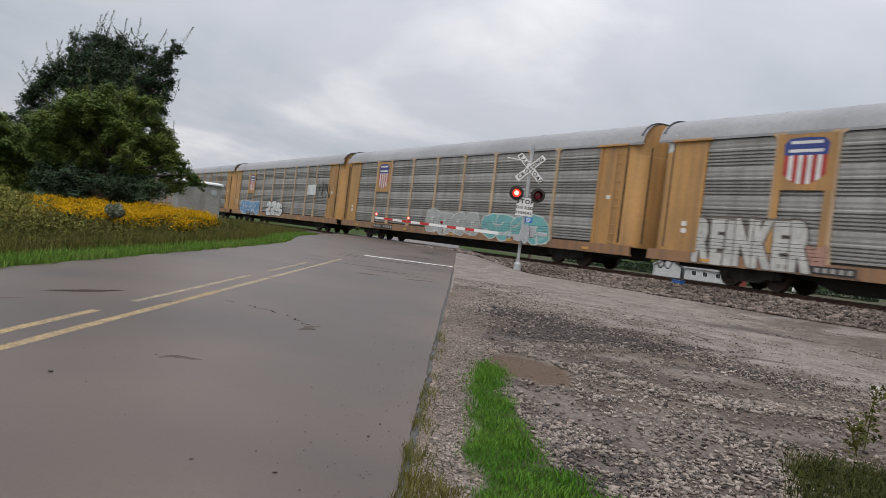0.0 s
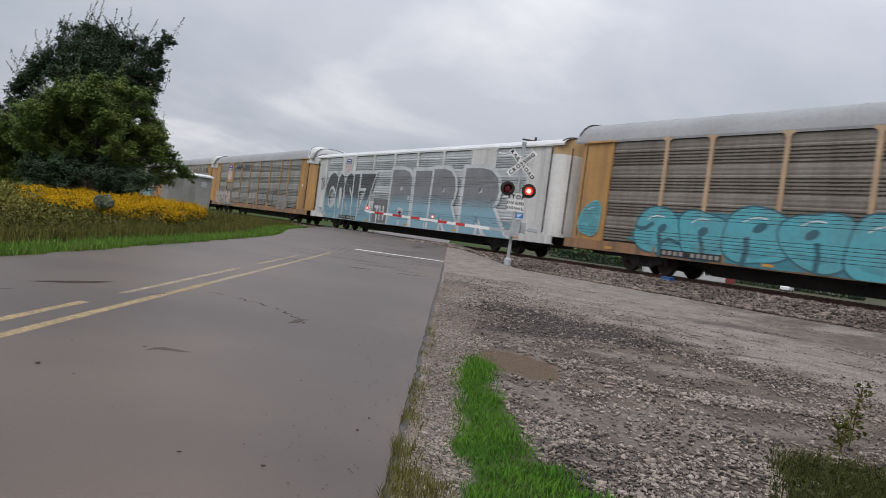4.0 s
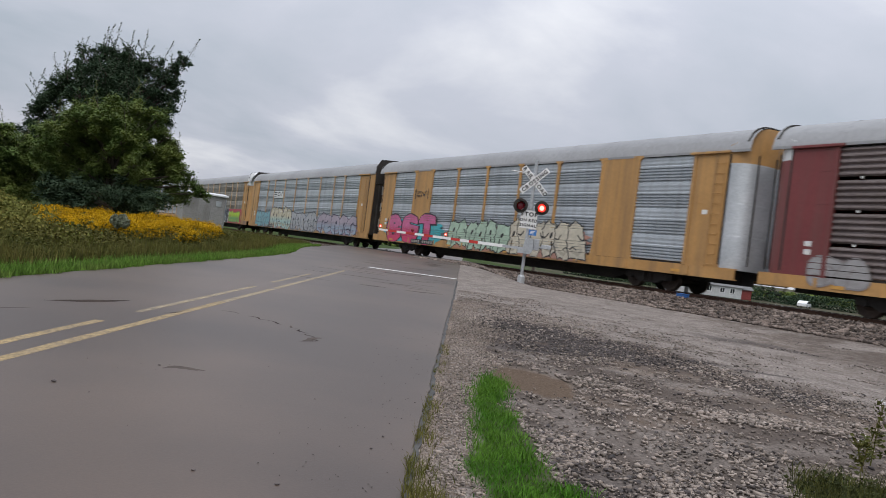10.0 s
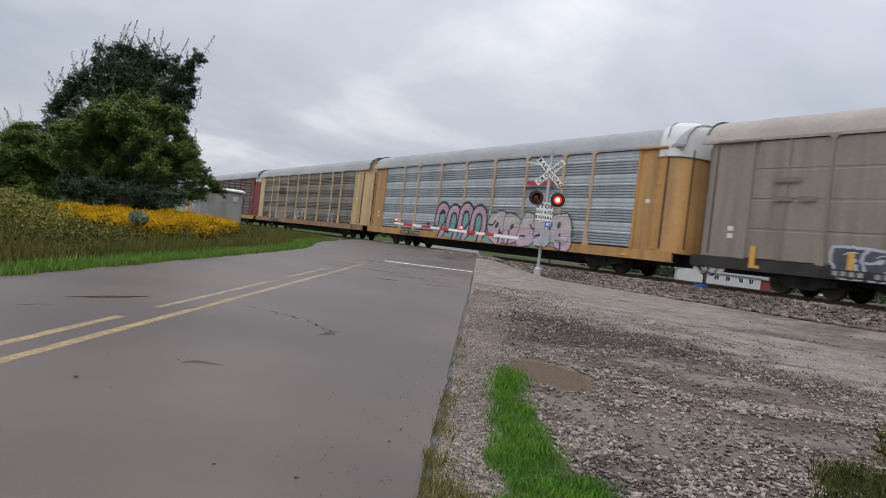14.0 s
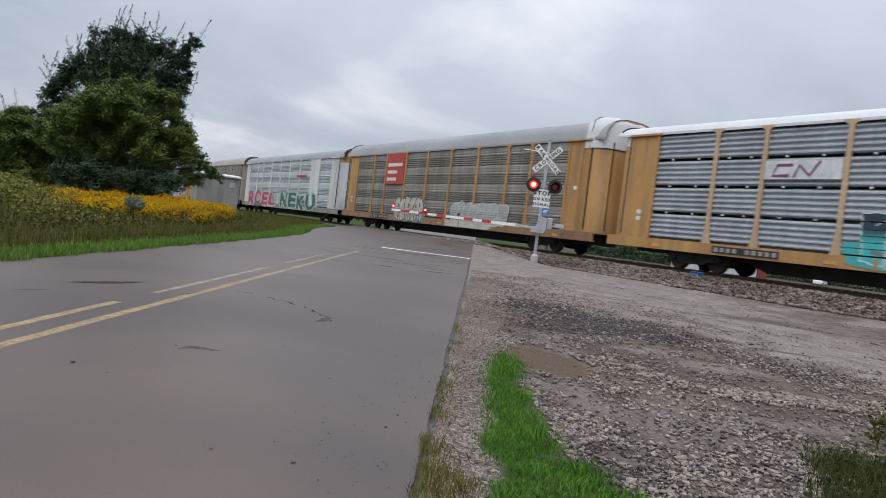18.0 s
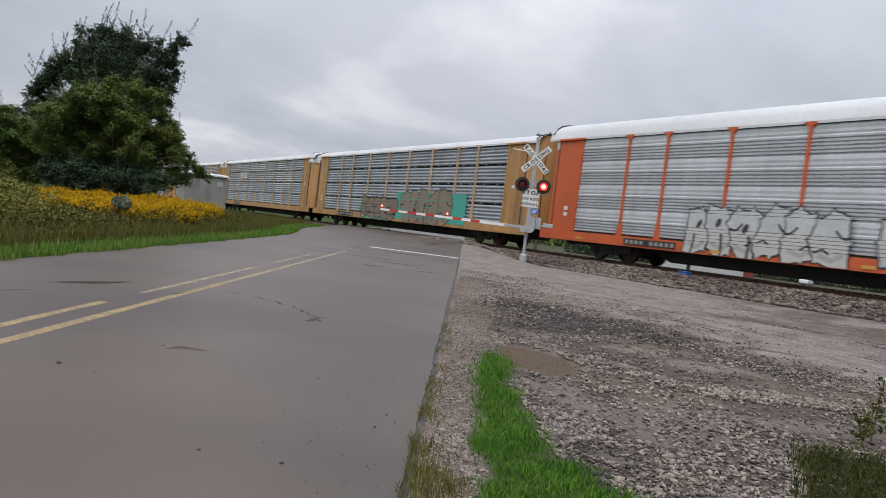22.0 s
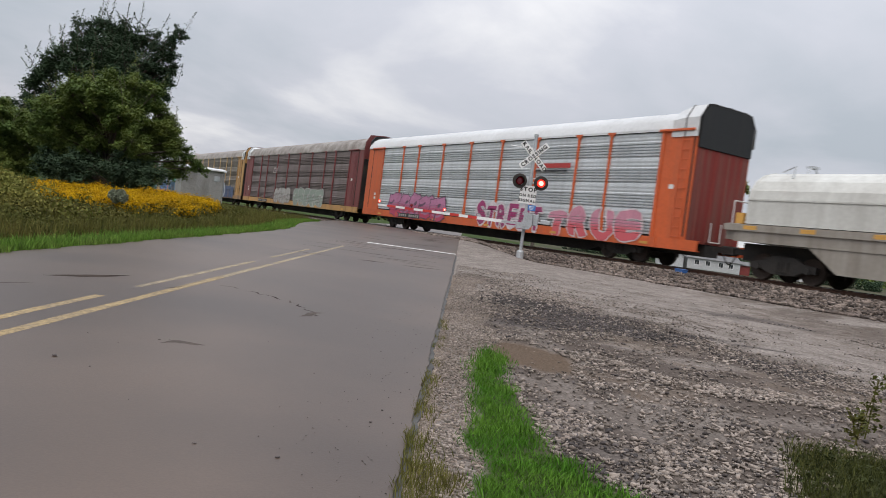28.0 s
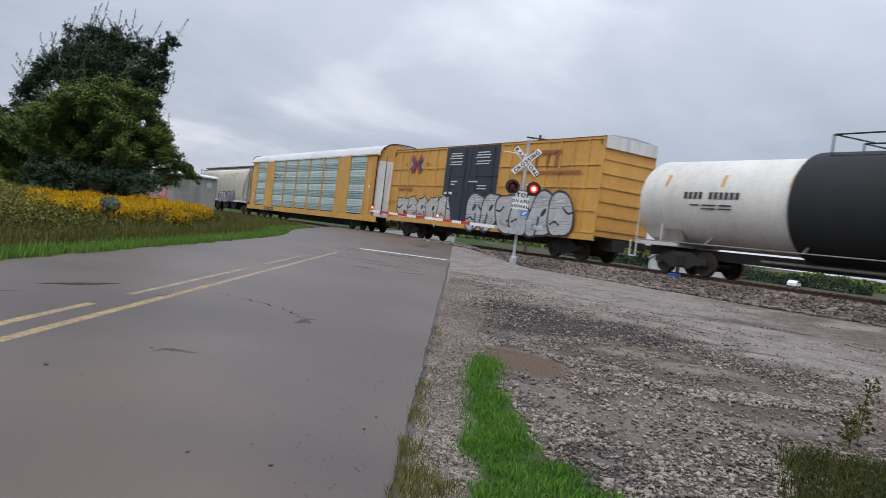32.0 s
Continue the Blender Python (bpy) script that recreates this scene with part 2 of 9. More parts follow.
def ground_material():
    """Bare gravelly earth, mixed by the zones that the sheet carries: grass soil, dark cinders, brown dirt, and shade
    painted between stones.
    """
    m = mat("gravelly_ground", (0.385, 0.335, 0.302), (0.27, 0.23, 0.204), rough=0.95, spec=0.1, big=2.2, fine=30, grain=0.36, bump=0.9)
    t = m.node_tree
    b = t.nodes["Principled BSDF"]
    old = b.inputs["Base Color"].links[0].from_socket
    zone = t.nodes.new("ShaderNodeVertexColor")
    zone.layer_name = "zone"
    parts = t.nodes.new("ShaderNodeSeparateColor")
    t.links.new(zone.outputs[0], parts.inputs[0])
    nz = t.nodes.new("ShaderNodeTexNoise")
    nz.inputs["Scale"].default_value, nz.inputs["Detail"].default_value = 5.0, 6.0
    tc = t.nodes.new("ShaderNodeTexCoord")
    t.links.new(tc.outputs["Object"], nz.inputs["Vector"])
    col = old
    # zone 3 paints the dark gaps between the coarse stones
    for i, shade in ((3, (0.155, 0.125, 0.108)), (0, (0.06, 0.095, 0.024)), (1, (0.108, 0.092, 0.088)), (2, (0.175, 0.125, 0.09))):
        add = t.nodes.new("ShaderNodeMath")
        add.operation = "MULTIPLY_ADD"
        t.links.new(nz.outputs[0], add.inputs[0])
        add.inputs[1].default_value = 1.1
        sub = t.nodes.new("ShaderNodeMath")
        sub.operation = "MULTIPLY_ADD"
        t.links.new(parts.outputs[i] if i < 3 else zone.outputs["Alpha"], sub.inputs[0])
        sub.inputs[1].default_value, sub.inputs[2].default_value = 2.0, -1.05
        t.links.new(sub.outputs[0], add.inputs[2])
        add.use_clamp = True
        mx = t.nodes.new("ShaderNodeMix")
        mx.data_type = "RGBA"
        t.links.new(add.outputs[0], mx.inputs[0])
        t.links.new(col, mx.inputs[6])
        fade = t.nodes.new("ShaderNodeMix")
        fade.data_type, fade.blend_type = "RGBA", "MULTIPLY"
        fade.inputs[0].default_value = 0.75
        fade.inputs[6].default_value = (*shade, 1)
        cr = t.nodes.new("ShaderNodeCombineXYZ")
        fine = t.nodes.new("ShaderNodeTexNoise")
        fine.inputs["Scale"].default_value, fine.inputs["Detail"].default_value = 30.0, 4.0
        t.links.new(tc.outputs["Object"], fine.inputs["Vector"])
        for j in range(3):
            t.links.new(fine.outputs[0], cr.inputs[j])
        t.links.new(cr.outputs[0], fade.inputs[7])
        t.links.new(fade.outputs[2], mx.inputs[7])
        col = mx.outputs[2]
    t.links.new(col, b.inputs["Base Color"])
    return m


GROUND = ground_material()


# ---- mesh helpers ----
def finish(name, bm, materials, smooth_shade=False):
    me = bpy.data.meshes.new(name)
    bm.to_mesh(me)
    bm.free()
    for m in materials if isinstance(materials, (list, tuple)) else [materials]:
        me.materials.append(m)
    if smooth_shade:
        me.polygons.foreach_set("use_smooth", [True] * len(me.polygons))
    return me


def part(name, shape, material=None, parent=None, label="", m=None, smooth_shade=False):
    """Links a bmesh or a finished mesh as one object under a thing or a part."""
    me = shape if isinstance(shape, bpy.types.Mesh) else finish(name, shape, material, smooth_shade)
    ob = new(name, me)
    if parent:
        ob.parent = parent
    if m is not None:
        ob.matrix_basis = m
    if label:
        ob["label"] = label
    return ob


def box(bm, x0, x1, y0, y1, z0, z1, mi=0, bevel=0.0):
    vs = [bm.verts.new((x, y, z)) for x in (x0, x1) for y in (y0, y1) for z in (z0, z1)]
    fs = []
    for q in ((0, 1, 3, 2), (4, 6, 7, 5), (0, 4, 5, 1), (2, 3, 7, 6), (0, 2, 6, 4), (1, 5, 7, 3)):
        f = bm.faces.new([vs[i] for i in q])
        f.material_index = mi
        fs.append(f)
    if bevel:
        es = list({e for f in fs for e in f.edges})
        r = bmesh.ops.bevel(bm, geom=es, offset=bevel, segments=1, affect="EDGES")
        for f in r["faces"]:
            f.material_index = mi
    return bm


def tube(bm, a, b, r0, r1=None, seg=8, mi=0, caps=True):
    a, b = Vector(a), Vector(b)
    r1 = r0 if r1 is None else r1
    d = (b - a).normalized()
    s = d.orthogonal().normalized()
    w = d.cross(s)
    rings = []
    for c, r in ((a, r0), (b, r1)):
        rings.append([bm.verts.new(c + (s * math.cos(q) + w * math.sin(q)) * r) for q in (2 * math.pi * i / seg for i in range(seg))])
    for i in range(seg):
        f = bm.faces.new((rings[0][i], rings[0][(i + 1) % seg], rings[1][(i + 1) % seg], rings[1][i]))
        f.material_index = mi
    if caps:
        for ring in (rings[0][::-1], rings[1]):
            bm.faces.new(ring).material_index = mi
    return bm


def prism(bm, pts, axis, a, b, mi=0):
    """A polygon in the plane across an axis, carried from a to b along it."""
    def at(p, v):
        return (v, p[0], p[1]) if axis == 0 else (p[0], v, p[1]) if axis == 1 else (p[0], p[1], v)
    r0, r1 = [bm.verts.new(at(p, a)) for p in pts], [bm.verts.new(at(p, b)) for p in pts]
    k = len(pts)
    for i in range(k):
        bm.faces.new((r0[i], r0[(i + 1) % k], r1[(i + 1) % k], r1[i])).material_index = mi
    bm.faces.new(r0[::-1]).material_index = mi
    bm.faces.new(r1).material_index = mi
    return bm


def tidy(bm):
    bmesh.ops.recalc_face_normals(bm, faces=bm.faces[:])
    return bm


def soup(name, verts, tris, material, smooth_shade=False):
    """A large mesh of triangles, from arrays."""
    me = bpy.data.meshes.new(name)
    v, f = np.asarray(verts, dtype=np.float32).reshape(-1, 3), np.asarray(tris, dtype=np.int32).reshape(-1, 3)
    me.vertices.add(len(v))
    me.vertices.foreach_set("co", v.ravel())
    me.loops.add(f.size)
    me.loops.foreach_set("vertex_index", f.ravel())
    me.polygons.add(len(f))
    me.polygons.foreach_set("loop_start", np.arange(0, f.size, 3, dtype=np.int32))
    me.polygons.foreach_set("loop_total", np.full(len(f), 3, dtype=np.int32))
    if smooth_shade:
        me.polygons.foreach_set("use_smooth", np.ones(len(f), dtype=bool))
    me.update(calc_edges=True)
    me.validate()
    me.materials.append(material)
    return me


def thing(name, label, category, group="", kind="", m=None):
    ob = new(name)
    ob.empty_display_size = 0.2
    if m is not None:
        ob.matrix_basis = m
    return tagged(ob, label, category, group, kind)


# ---- letters: the built-in font, in four weights ----
LETTERS = {}


def make_letters():
    made = []
    for weight, off in (("thin", 0.006), ("fat", 0.042), ("plump", 0.07), ("rim", 0.115)):
        for ch in "ABCDEFGHIKLMNOPRSTUVWXYZ":
            cu = bpy.data.curves.new("letter", "FONT")
            cu.body, cu.offset, cu.resolution_u = ch, off, 3
            ob = bpy.data.objects.new("letter", cu)
            scene.collection.objects.link(ob)
            made.append((weight, ch, ob))
    deps = bpy.context.evaluated_depsgraph_get()
    deps.update()
    for weight, ch, ob in made:
        me = bpy.data.meshes.new_from_object(ob.evaluated_get(deps))
        if weight in ("plump", "rim"):
            # shorter edges, so that the letter can be bent
            bm = bmesh.new()
            bm.from_mesh(me)
            for _ in range(2):
                bmesh.ops.subdivide_edges(bm, edges=[e for e in bm.edges if e.calc_length() > 0.14], cuts=1)
            bm.to_mesh(me)
            bm.free()
        co = np.empty(len(me.vertices) * 3)
        me.vertices.foreach_get("co", co)
        co = co.reshape(-1, 3)
        LETTERS[weight, ch] = (co, [tuple(p.vertices) for p in me.polygons], co[:, 0].min(), co[:, 0].max())
        bpy.data.meshes.remove(me)
    for _, _, ob in made:
        cu = ob.data
        bpy.data.objects.remove(ob)
        bpy.data.curves.remove(cu)


make_letters()


def letter_mesh(bm, weight, ch, place, mi):
    """Adds one letter; place maps the letter's own (x, y) to a point."""
    co, faces, _, _ = LETTERS[weight, ch]
    vs = [bm.verts.new(place(x, y)) for x, y, _ in co]
    for f in faces:
        try:
            bm.faces.new([vs[i] for i in f]).material_index = mi
        except ValueError:
            pass


def lettering(bm, text, height, place, mi=0, weight="thin", spread=0.08):
    """A line of letters, centred, cap height given; place maps (x, y)."""
    pen, glyphs = 0.0, []
    for ch in text:
        if ch == " ":
            pen += 0.35
            continue
        lo, hi = LETTERS[weight, ch][2:]
        glyphs.append((ch, pen - lo))
        pen += hi - lo + spread
    pen -= spread
    s = height / 0.69
    for ch, at in glyphs:
        letter_mesh(bm, weight, ch, lambda x, y, at=at: place((x + at - pen / 2) * s, y * s), mi)
    return pen * s


# ---- ground: one sheet to the horizon ----
def grow(edge, step, limit, rate=1.32):
    out, v = [], edge
    while abs(v) < limit:
        step *= rate
        v += step
        out.append(v)
    return out


def wobble(x, y, s=1.0):
    return noise.noise(Vector((x * s, y * s, 3.7)))


def in_grass_strip(x, y):
    """The tongue of lawn beside the road's edge."""
    if y > 8.1 or y < -6:
        return 0.0
    w = 0.10 * wobble(x, y, 2.2)
    left = 0.23 + 0.05 * smooth(6.5, 8, y) + 0.12 * wobble(5.0, y, 0.9) * (1 - smooth(1.5, 2.6, y))
    right = 0.56 + 0.14 * (1 - smooth(4.6, 7.2, y)) + (1.0 + 0.5 * wobble(y, 8.0, 0.6) * (1 - smooth(1.0, 2.4, y))) * (1 - smooth(2.8, 4.9, y)) + 0.10 * wobble(y, 3.0, 2.6)
    bald = smooth(0.42, 0.62, wobble(x + 3, y, 2.6) + 0.5 * wobble(x, y, 7.0))
    return smooth(left - 0.10, left + 0.14, x + w) * (1 - smooth(right - 0.14, right + 0.14, x + w)) * (1 - smooth(7.2, 8.1, y + 3 * w)) * (1 - 0.4 * bald)


def in_dirt(x, y):
    d = math.hypot((x - 0.93) / 0.58, (y - 7.75) / 1.1) + 0.4 * wobble(x, y, 1.5)
    drift = smooth(0.12, 0.42, wobble(0.8 * x + 4, y + 2, 0.8) + 0.5 * wobble(x, y, 2.4)) if 1.2 < x < 9 and 2 < y < 12 else 0.0
    worn = 0.40 * smooth(4.0, 8.0, x) * in_drive(x, y) if x > 4 else 0.0
    return max(1 - smooth(0.6, 1.1, d), 0.5 * drift, worn)


def in_cinders(x, y):
    d = math.hypot((x - 1.7) / 1.75, (y - 11.7 + 0.35 * (x - 1.7)) / 2.4) + 0.5 * wobble(x, y, 0.9)
    best = 0.95 * (1 - smooth(0.45, 1.1, d))
    for cx, cy, rx, ry, deep in ((3.8, 11.2, 1.1, 0.3, 0.8), (4.6, 10.9, 0.9, 0.25, 0.75), (4.15, 9.1, 0.7, 0.8, 0.62), (5.7, 15.4, 0.9, 1.0, 0.55), (6.6, 15.6, 1.2, 1.0, 0.6), (7.3, 14.9, 0.9, 0.5, 0.6), (3.0, 9.9, 0.6, 0.5, 0.6), (1.1, 4.6, 0.35, 0.35, 0.5)):
        d = math.hypot((x - cx) / rx, (y - cy) / ry) + 0.5 * wobble(x, y, 1.2)
        best = max(best, deep * (1 - smooth(0.3, 1.2, d)))
    if x > 4:
        best = max(best, 0.52 * smooth(4.5, 9.0, x) * in_drive(x, y))
    return best


def hump(x, y):
    """Low ruts and ridges in the gravelled ground."""
    if not (x > ROAD_R + 0.3 and 0 < y < 24 and x < 25):
        return 0.0
    m = x * N.x + y * N.y
    return (0.035 * wobble(m, 2.0, 1.6) + 0.02 * wobble(x, y, 0.9) + 0.014 * wobble(x, y, 3.0)) * smooth(0.3, 1.2, x - ROAD_R)


def in_drive(x, y):
    """The worn wheel way that leaves the road and runs beside the line."""
    m = x * N.x + y * N.y
    edge = 9.6 + 0.9 * wobble(x, y, 0.35) + 0.8 * wobble(x, y, 1.1) - 0.25 * max(0.0, x - 3.5)
    near_end = smooth(0.6, 3.2, x) if m < 12.5 else 1.0
    worn = 1 - 0.5 * smooth(0.0, 0.42, wobble(0.5 * x, y, 0.9) + 0.5 * wobble(x, y, 2.3))
    return smooth(edge - 0.9, edge + 0.9, m) * near_end * worn if x > -0.2 else 0.0


def in_bare(x, y):
    """Beaten earth between the drifts of stone."""
    best = 0.75 * smooth(0.06, 0.38, wobble(x, y, 0.5) + 0.55 * wobble(x + 9, 0.7 * y, 1.5) - 0.12)
    for cx, cy, rx, ry in ((2.15, 6.1, 0.95, 0.5), (3.2, 6.2, 0.6, 0.35), (1.15, 4.6, 0.35, 0.3), (3.0, 8.6, 0.8, 0.5), (2.3, 9.2, 0.5, 0.4)):
        d = math.hypot((x - cx) / rx, (y - cy) / ry) + 0.5 * wobble(x, y, 1.6)
        best = max(best, 0.85 * (1 - smooth(0.4, 1.15, d)))
    return best * (1 - 0.9 * in_ridge(x, y))


def in_ridge(x, y):
    """A low ridge of pale stone pushed up by wheels."""
    if not 1.2 < x < 4.6:
        return 0.0
    mid = 7.15 + 1.0 * (1 - smooth(1.5, 2.5, x)) + 0.2 * smooth(3.0, 4.2, x) + 0.15 * wobble(x, 1.0, 2.0)
    return 1 - smooth(0.12, 0.38, abs(y - mid))


def in_stones(x, y):
    """Soil among the coarse stones, painted darker for the shade in their gaps."""
    if not (0.2 < x < 14 and -6 < y < 14):
        return 0.0
    return (1 - in_drive(x, y)) * (1 - in_dirt(x, y)) * smooth(0.2, 0.5, x) * (1 - 0.6 * in_bare(x, y))


def in_field(x, y):
    if x < ROAD_L - 0.1:
        return 1.0
    m = x * N.x + y * N.y
    far = smooth(27, 33, m)
    weed = 1 - smooth(0.7, 1.2, math.hypot((x - 3.5) / 1.6, (y - 4.1) / 1.35) + 0.3 * wobble(x, y, 1.3))
    behind = 1 - smooth(-4, 0.5, y)
    return max(far, weed if x > 1.5 else 0.0, behind * 0.8 if x > 0.5 else 0.0)


def build_ground():
    xs = [-v for v in grow(14, 0.3, 2600)][::-1] + [-14 + 0.3 * i for i in range(40)] + [-2 + 0.14 * i for i in range(86)] + [10.04 + 0.3 * i for i in range(68)] + [30.2 + v - 14 for v in grow(14, 0.3, 2600)]
    ys = [-v for v in grow(4, 0.3, 2600)][::-1] + [-4 + 0.3 * i for i in range(20)] + [2 + 0.14 * i for i in range(86)] + [14.04 + 0.3 * i for i in range(110)] + [47 + v - 4 for v in grow(4, 0.3, 2600)]
    verts, zones = [], []
    for y in ys:
        for x in xs:
            z = ground_z(x, y) if abs(x) < 300 and abs(y) < 400 else ground_z(max(-300, min(300, x)), max(-400, min(400, y)))
            z += hump(x, y)
            verts.append((x, y, z))
            zones.append((max(in_grass_strip(x, y), in_field(x, y)), in_cinders(x, y), in_dirt(x, y), in_stones(x, y)))
    w = len(xs)
    faces = [(j * w + i, j * w + i + 1, (j + 1) * w + i + 1, (j + 1) * w + i) for j in range(len(ys) - 1) for i in range(w - 1)]
    me = bpy.data.meshes.new("ground")
    me.from_pydata(verts, [], faces)
    me.polygons.foreach_set("use_smooth", [True] * len(faces))
    layer = me.color_attributes.new("zone", "FLOAT_COLOR", "POINT")
    layer.data.foreach_set("color", np.array(zones, dtype=np.float32).ravel())
    me.materials.append(GROUND)
    ob = new("ground", me)
    tagged(ob, "grey-brown gravelly earth with grass fields beyond the road", "ground", kind="structure")


build_ground()


# ---- road ----
def edge_right(y):
    return ROAD_R + 0.018 * wobble(y, 1.0, 0.7) + 0.014 * wobble(y, 5.0, 6.0) + 0.010 * wobble(y, 2.0, 17.0)


def edge_left(y):
    return ROAD_L + 0.05 * wobble(y, 9.0, 0.6) - 1.6 * smooth(24, 38, y) * (1 - smooth(60, 80, y))


def strip(name, rows, lift, material, label="", category="", parent=None, thick=0.05, kind="structure"):
    """A ribbon on the road: rows of (left x, right x, y)."""
    bm = bmesh.new()
    top, low = [], []
    for a, b, y in rows:
        cells = max(1, min(8, int(abs(b - a) / 0.8)))
        pts = [a + (b - a) * i / cells for i in range(cells + 1)]
        top.append([bm.verts.new((x, y, road_z(x, y) + lift)) for x in pts])
        low.append([bm.verts.new((x, y, road_z(x, y) + lift - thick)) for x in (pts[0], pts[-1])])
    k = min(len(r) for r in top)
    for p, q, lp, lq in zip(top, top[1:], low, low[1:]):
        n_ = min(len(p), len(q))
        for i in range(n_ - 1):
            bm.faces.new((p[i], p[i + 1], q[i + 1], q[i]))
        if thick > 0.01:
            bm.faces.new((lp[0], p[0], q[0], lq[0]))
            bm.faces.new((p[-1], lp[1], lq[1], q[-1]))
    for v in [v for v in bm.verts if not v.link_faces]:
        bm.verts.remove(v)
    ob = part(name, bm, material, parent, smooth_shade=False)
    if category:
        tagged(ob, label, category, kind=kind)
    return ob


def frange(a, b, step):
    k = max(1, int(round((b - a) / step)))
    return [a + (b - a) * i / k for i in range(k + 1)]


ROAD_YS = frange(-90, -2, 4) + frange(-1.6, 1.6, 0.4) + frange(1.66, 14, 0.06) + frange(14.4, 60, 0.4) + frange(64, 400, 8)


def build_road():
    # equal cell counts along the whole ribbon
    bm = bmesh.new()
    rows = []
    for y in ROAD_YS:
        a, b = edge_left(y), edge_right(y)
        pts = [a + (b - a) * i / 9 for i in range(10)]
        ring = [bm.verts.new((a - 0.04, y, road_z(a, y) - 0.09))] + [bm.verts.new((x, y, road_z(x, y))) for x in pts] + [bm.verts.new((b + 0.012, y, road_z(b, y) - 0.05))]
        rows.append(ring)
    for p, q in zip(rows, rows[1:]):
        for i in range(len(p) - 1):
            bm.faces.new((p[i], p[i + 1], q[i + 1], q[i]))
    road = part("road", bm, ASPHALT)
    tagged(road, "worn grey-brown asphalt two-lane road with patched cracks", "road", kind="structure")
    return road


road = build_road()


def line(name, x, w, y0, y1, material, step=0.4, ragged=0.012):
    ys = frange(y0, y1, step)
    rows = [(x - w / 2 + ragged * wobble(y, x, 3), x + w / 2 + ragged * wobble(y, x + 7, 3), y) for y in ys]
    return strip(name, rows, 0.001, material, parent=road, thick=0.004)


# dark strip paints the shadow along the drop at the broken asphalt edge
strip("broken_edge", [(edge_right(y) - 0.004, edge_right(y) + 0.042 + 0.022 * wobble(y, 4.0, 5.0), y) for y in frange(1.7, 24, 0.08)], -0.014, EDGE_SHADE, parent=road, thick=0.012)
line("yellow_line", YELLOW, 0.115, -30, 10.6, YELLOW_PAINT)
line("yellow_line", YELLOW - 0.36, 0.105, -30, 7.7, YELLOW_PAINT)
line("yellow_line", YELLOW - 0.36, 0.095, 8.6, 13.4, FADED_PAINT)
line("yellow_line", YELLOW - 0.36, 0.085, 14.6, 18.2, FADED_PAINT)
line("yellow_line", YELLOW, 0.112, 10.62, 13.3, FADED_PAINT)
line("yellow_line", YELLOW, 0.105, 13.45, 21.3, FADED_PAINT)
strip("stop_line", [(YELLOW + 0.22, ROAD_R + 0.0, 24.62), (YELLOW + 0.22, ROAD_R + 0.0, 24.8), (YELLOW + 0.22, ROAD_R + 0.0, 25.0)], 0.0025, WHITE_PAINT, parent=road, thick=0.004)


def smear(name, cx, cy, length, width, turn, material, seed, bent=0.35):
    """A tar or tyre mark: a ragged, tapered sliver on the road."""
    rng = random.Random(seed)
    bm = bmesh.new()
    k = 14
    c, s = math.cos(radians(turn)), math.sin(radians(turn))
    up_, dn = [], []
    for i in range(k + 1):
        f = i / k
        w = width * (0.08 + 0.92 * math.sin(math.pi * f)) * (0.75 + 0.3 * rng.random())
        bend = width * bent * (1.2 * math.sin(f * 5 + seed) + 0.5 * (rng.random() - 0.5))
        a = (f - 0.5) * length
        for sign, store in ((0.5, up_), (-0.5, dn)):
            px, py = a, bend + sign * w
            x, y = cx + px * c - py * s, cy + px * s + py * c
            store.append(bm.verts.new((x, y, road_z(x, y) + 0.001 + 0.008 * smooth(25, 29, y))))
    for i in range(k):
        bm.faces.new((dn[i], dn[i + 1], up_[i + 1], up_[i]))
    part(name, bm, material, road)


FAINT = mat("faint_oil_stain", (0.075, 0.055, 0.044), (0.10, 0.075, 0.06), rough=0.7, spec=0.3, big=6, fine=40, grain=0.2)
TYRE = mat("dark_tyre_mark", (0.042, 0.031, 0.026), (0.075, 0.056, 0.046), rough=0.95, spec=0.1, big=5, fine=40, grain=0.25)
smear("dark_patch", -4.55, 8.95, 1.1, 0.2, 57, TYRE, 2, 0.1)
smear("dark_patch", -3.48, 8.95, 0.4, 0.05, 70, FAINT, 3)
smear("dark_patch", -1.62, 8.35, 0.5, 0.12, 60, FAINT, 4)
smear("dark_patch", -4.75, 7.7, 0.45, 0.06, 57, FAINT, 5)
smear("dark_patch", -2.2, 6.0, 0.35, 0.12, 30, FAINT, 6)
for i, (x, y, l, q) in enumerate(((-3.0, 9.66, 0.32, -24), (-2.6, 9.45, 0.28, -30), (-2.28, 9.26, 0.3, -32), (-2.02, 9.08, 0.22, -40), (-1.85, 8.85, 0.26, -58), (-1.7, 8.6, 0.2, -66), (-2.45, 9.36, 0.14, -30), (-1.58, 8.3, 0.15, -75))):
    smear("tar_crack", x, y, l, 0.04, q, FAINT if i % 3 == 0 else TYRE, 11 + i, 0.8)
rng = random.Random(5)
for i in range(26):
    smear("dark_patch", rng.uniform(-4.0, -0.6), rng.uniform(17, 25.5), rng.uniform(0.5, 1.5), rng.uniform(0.06, 0.2), rng.uniform(-6, 8), FAINT if i % 3 else TYRE, 40 + i)
for i in range(12):
    smear("dark_patch", rng.uniform(-3.6, -0.6), rng.uniform(25.6, 33), rng.uniform(0.5, 1.3), rng.uniform(0.06, 0.2), rng.uniform(-8, 8), FAINT, 80 + i)


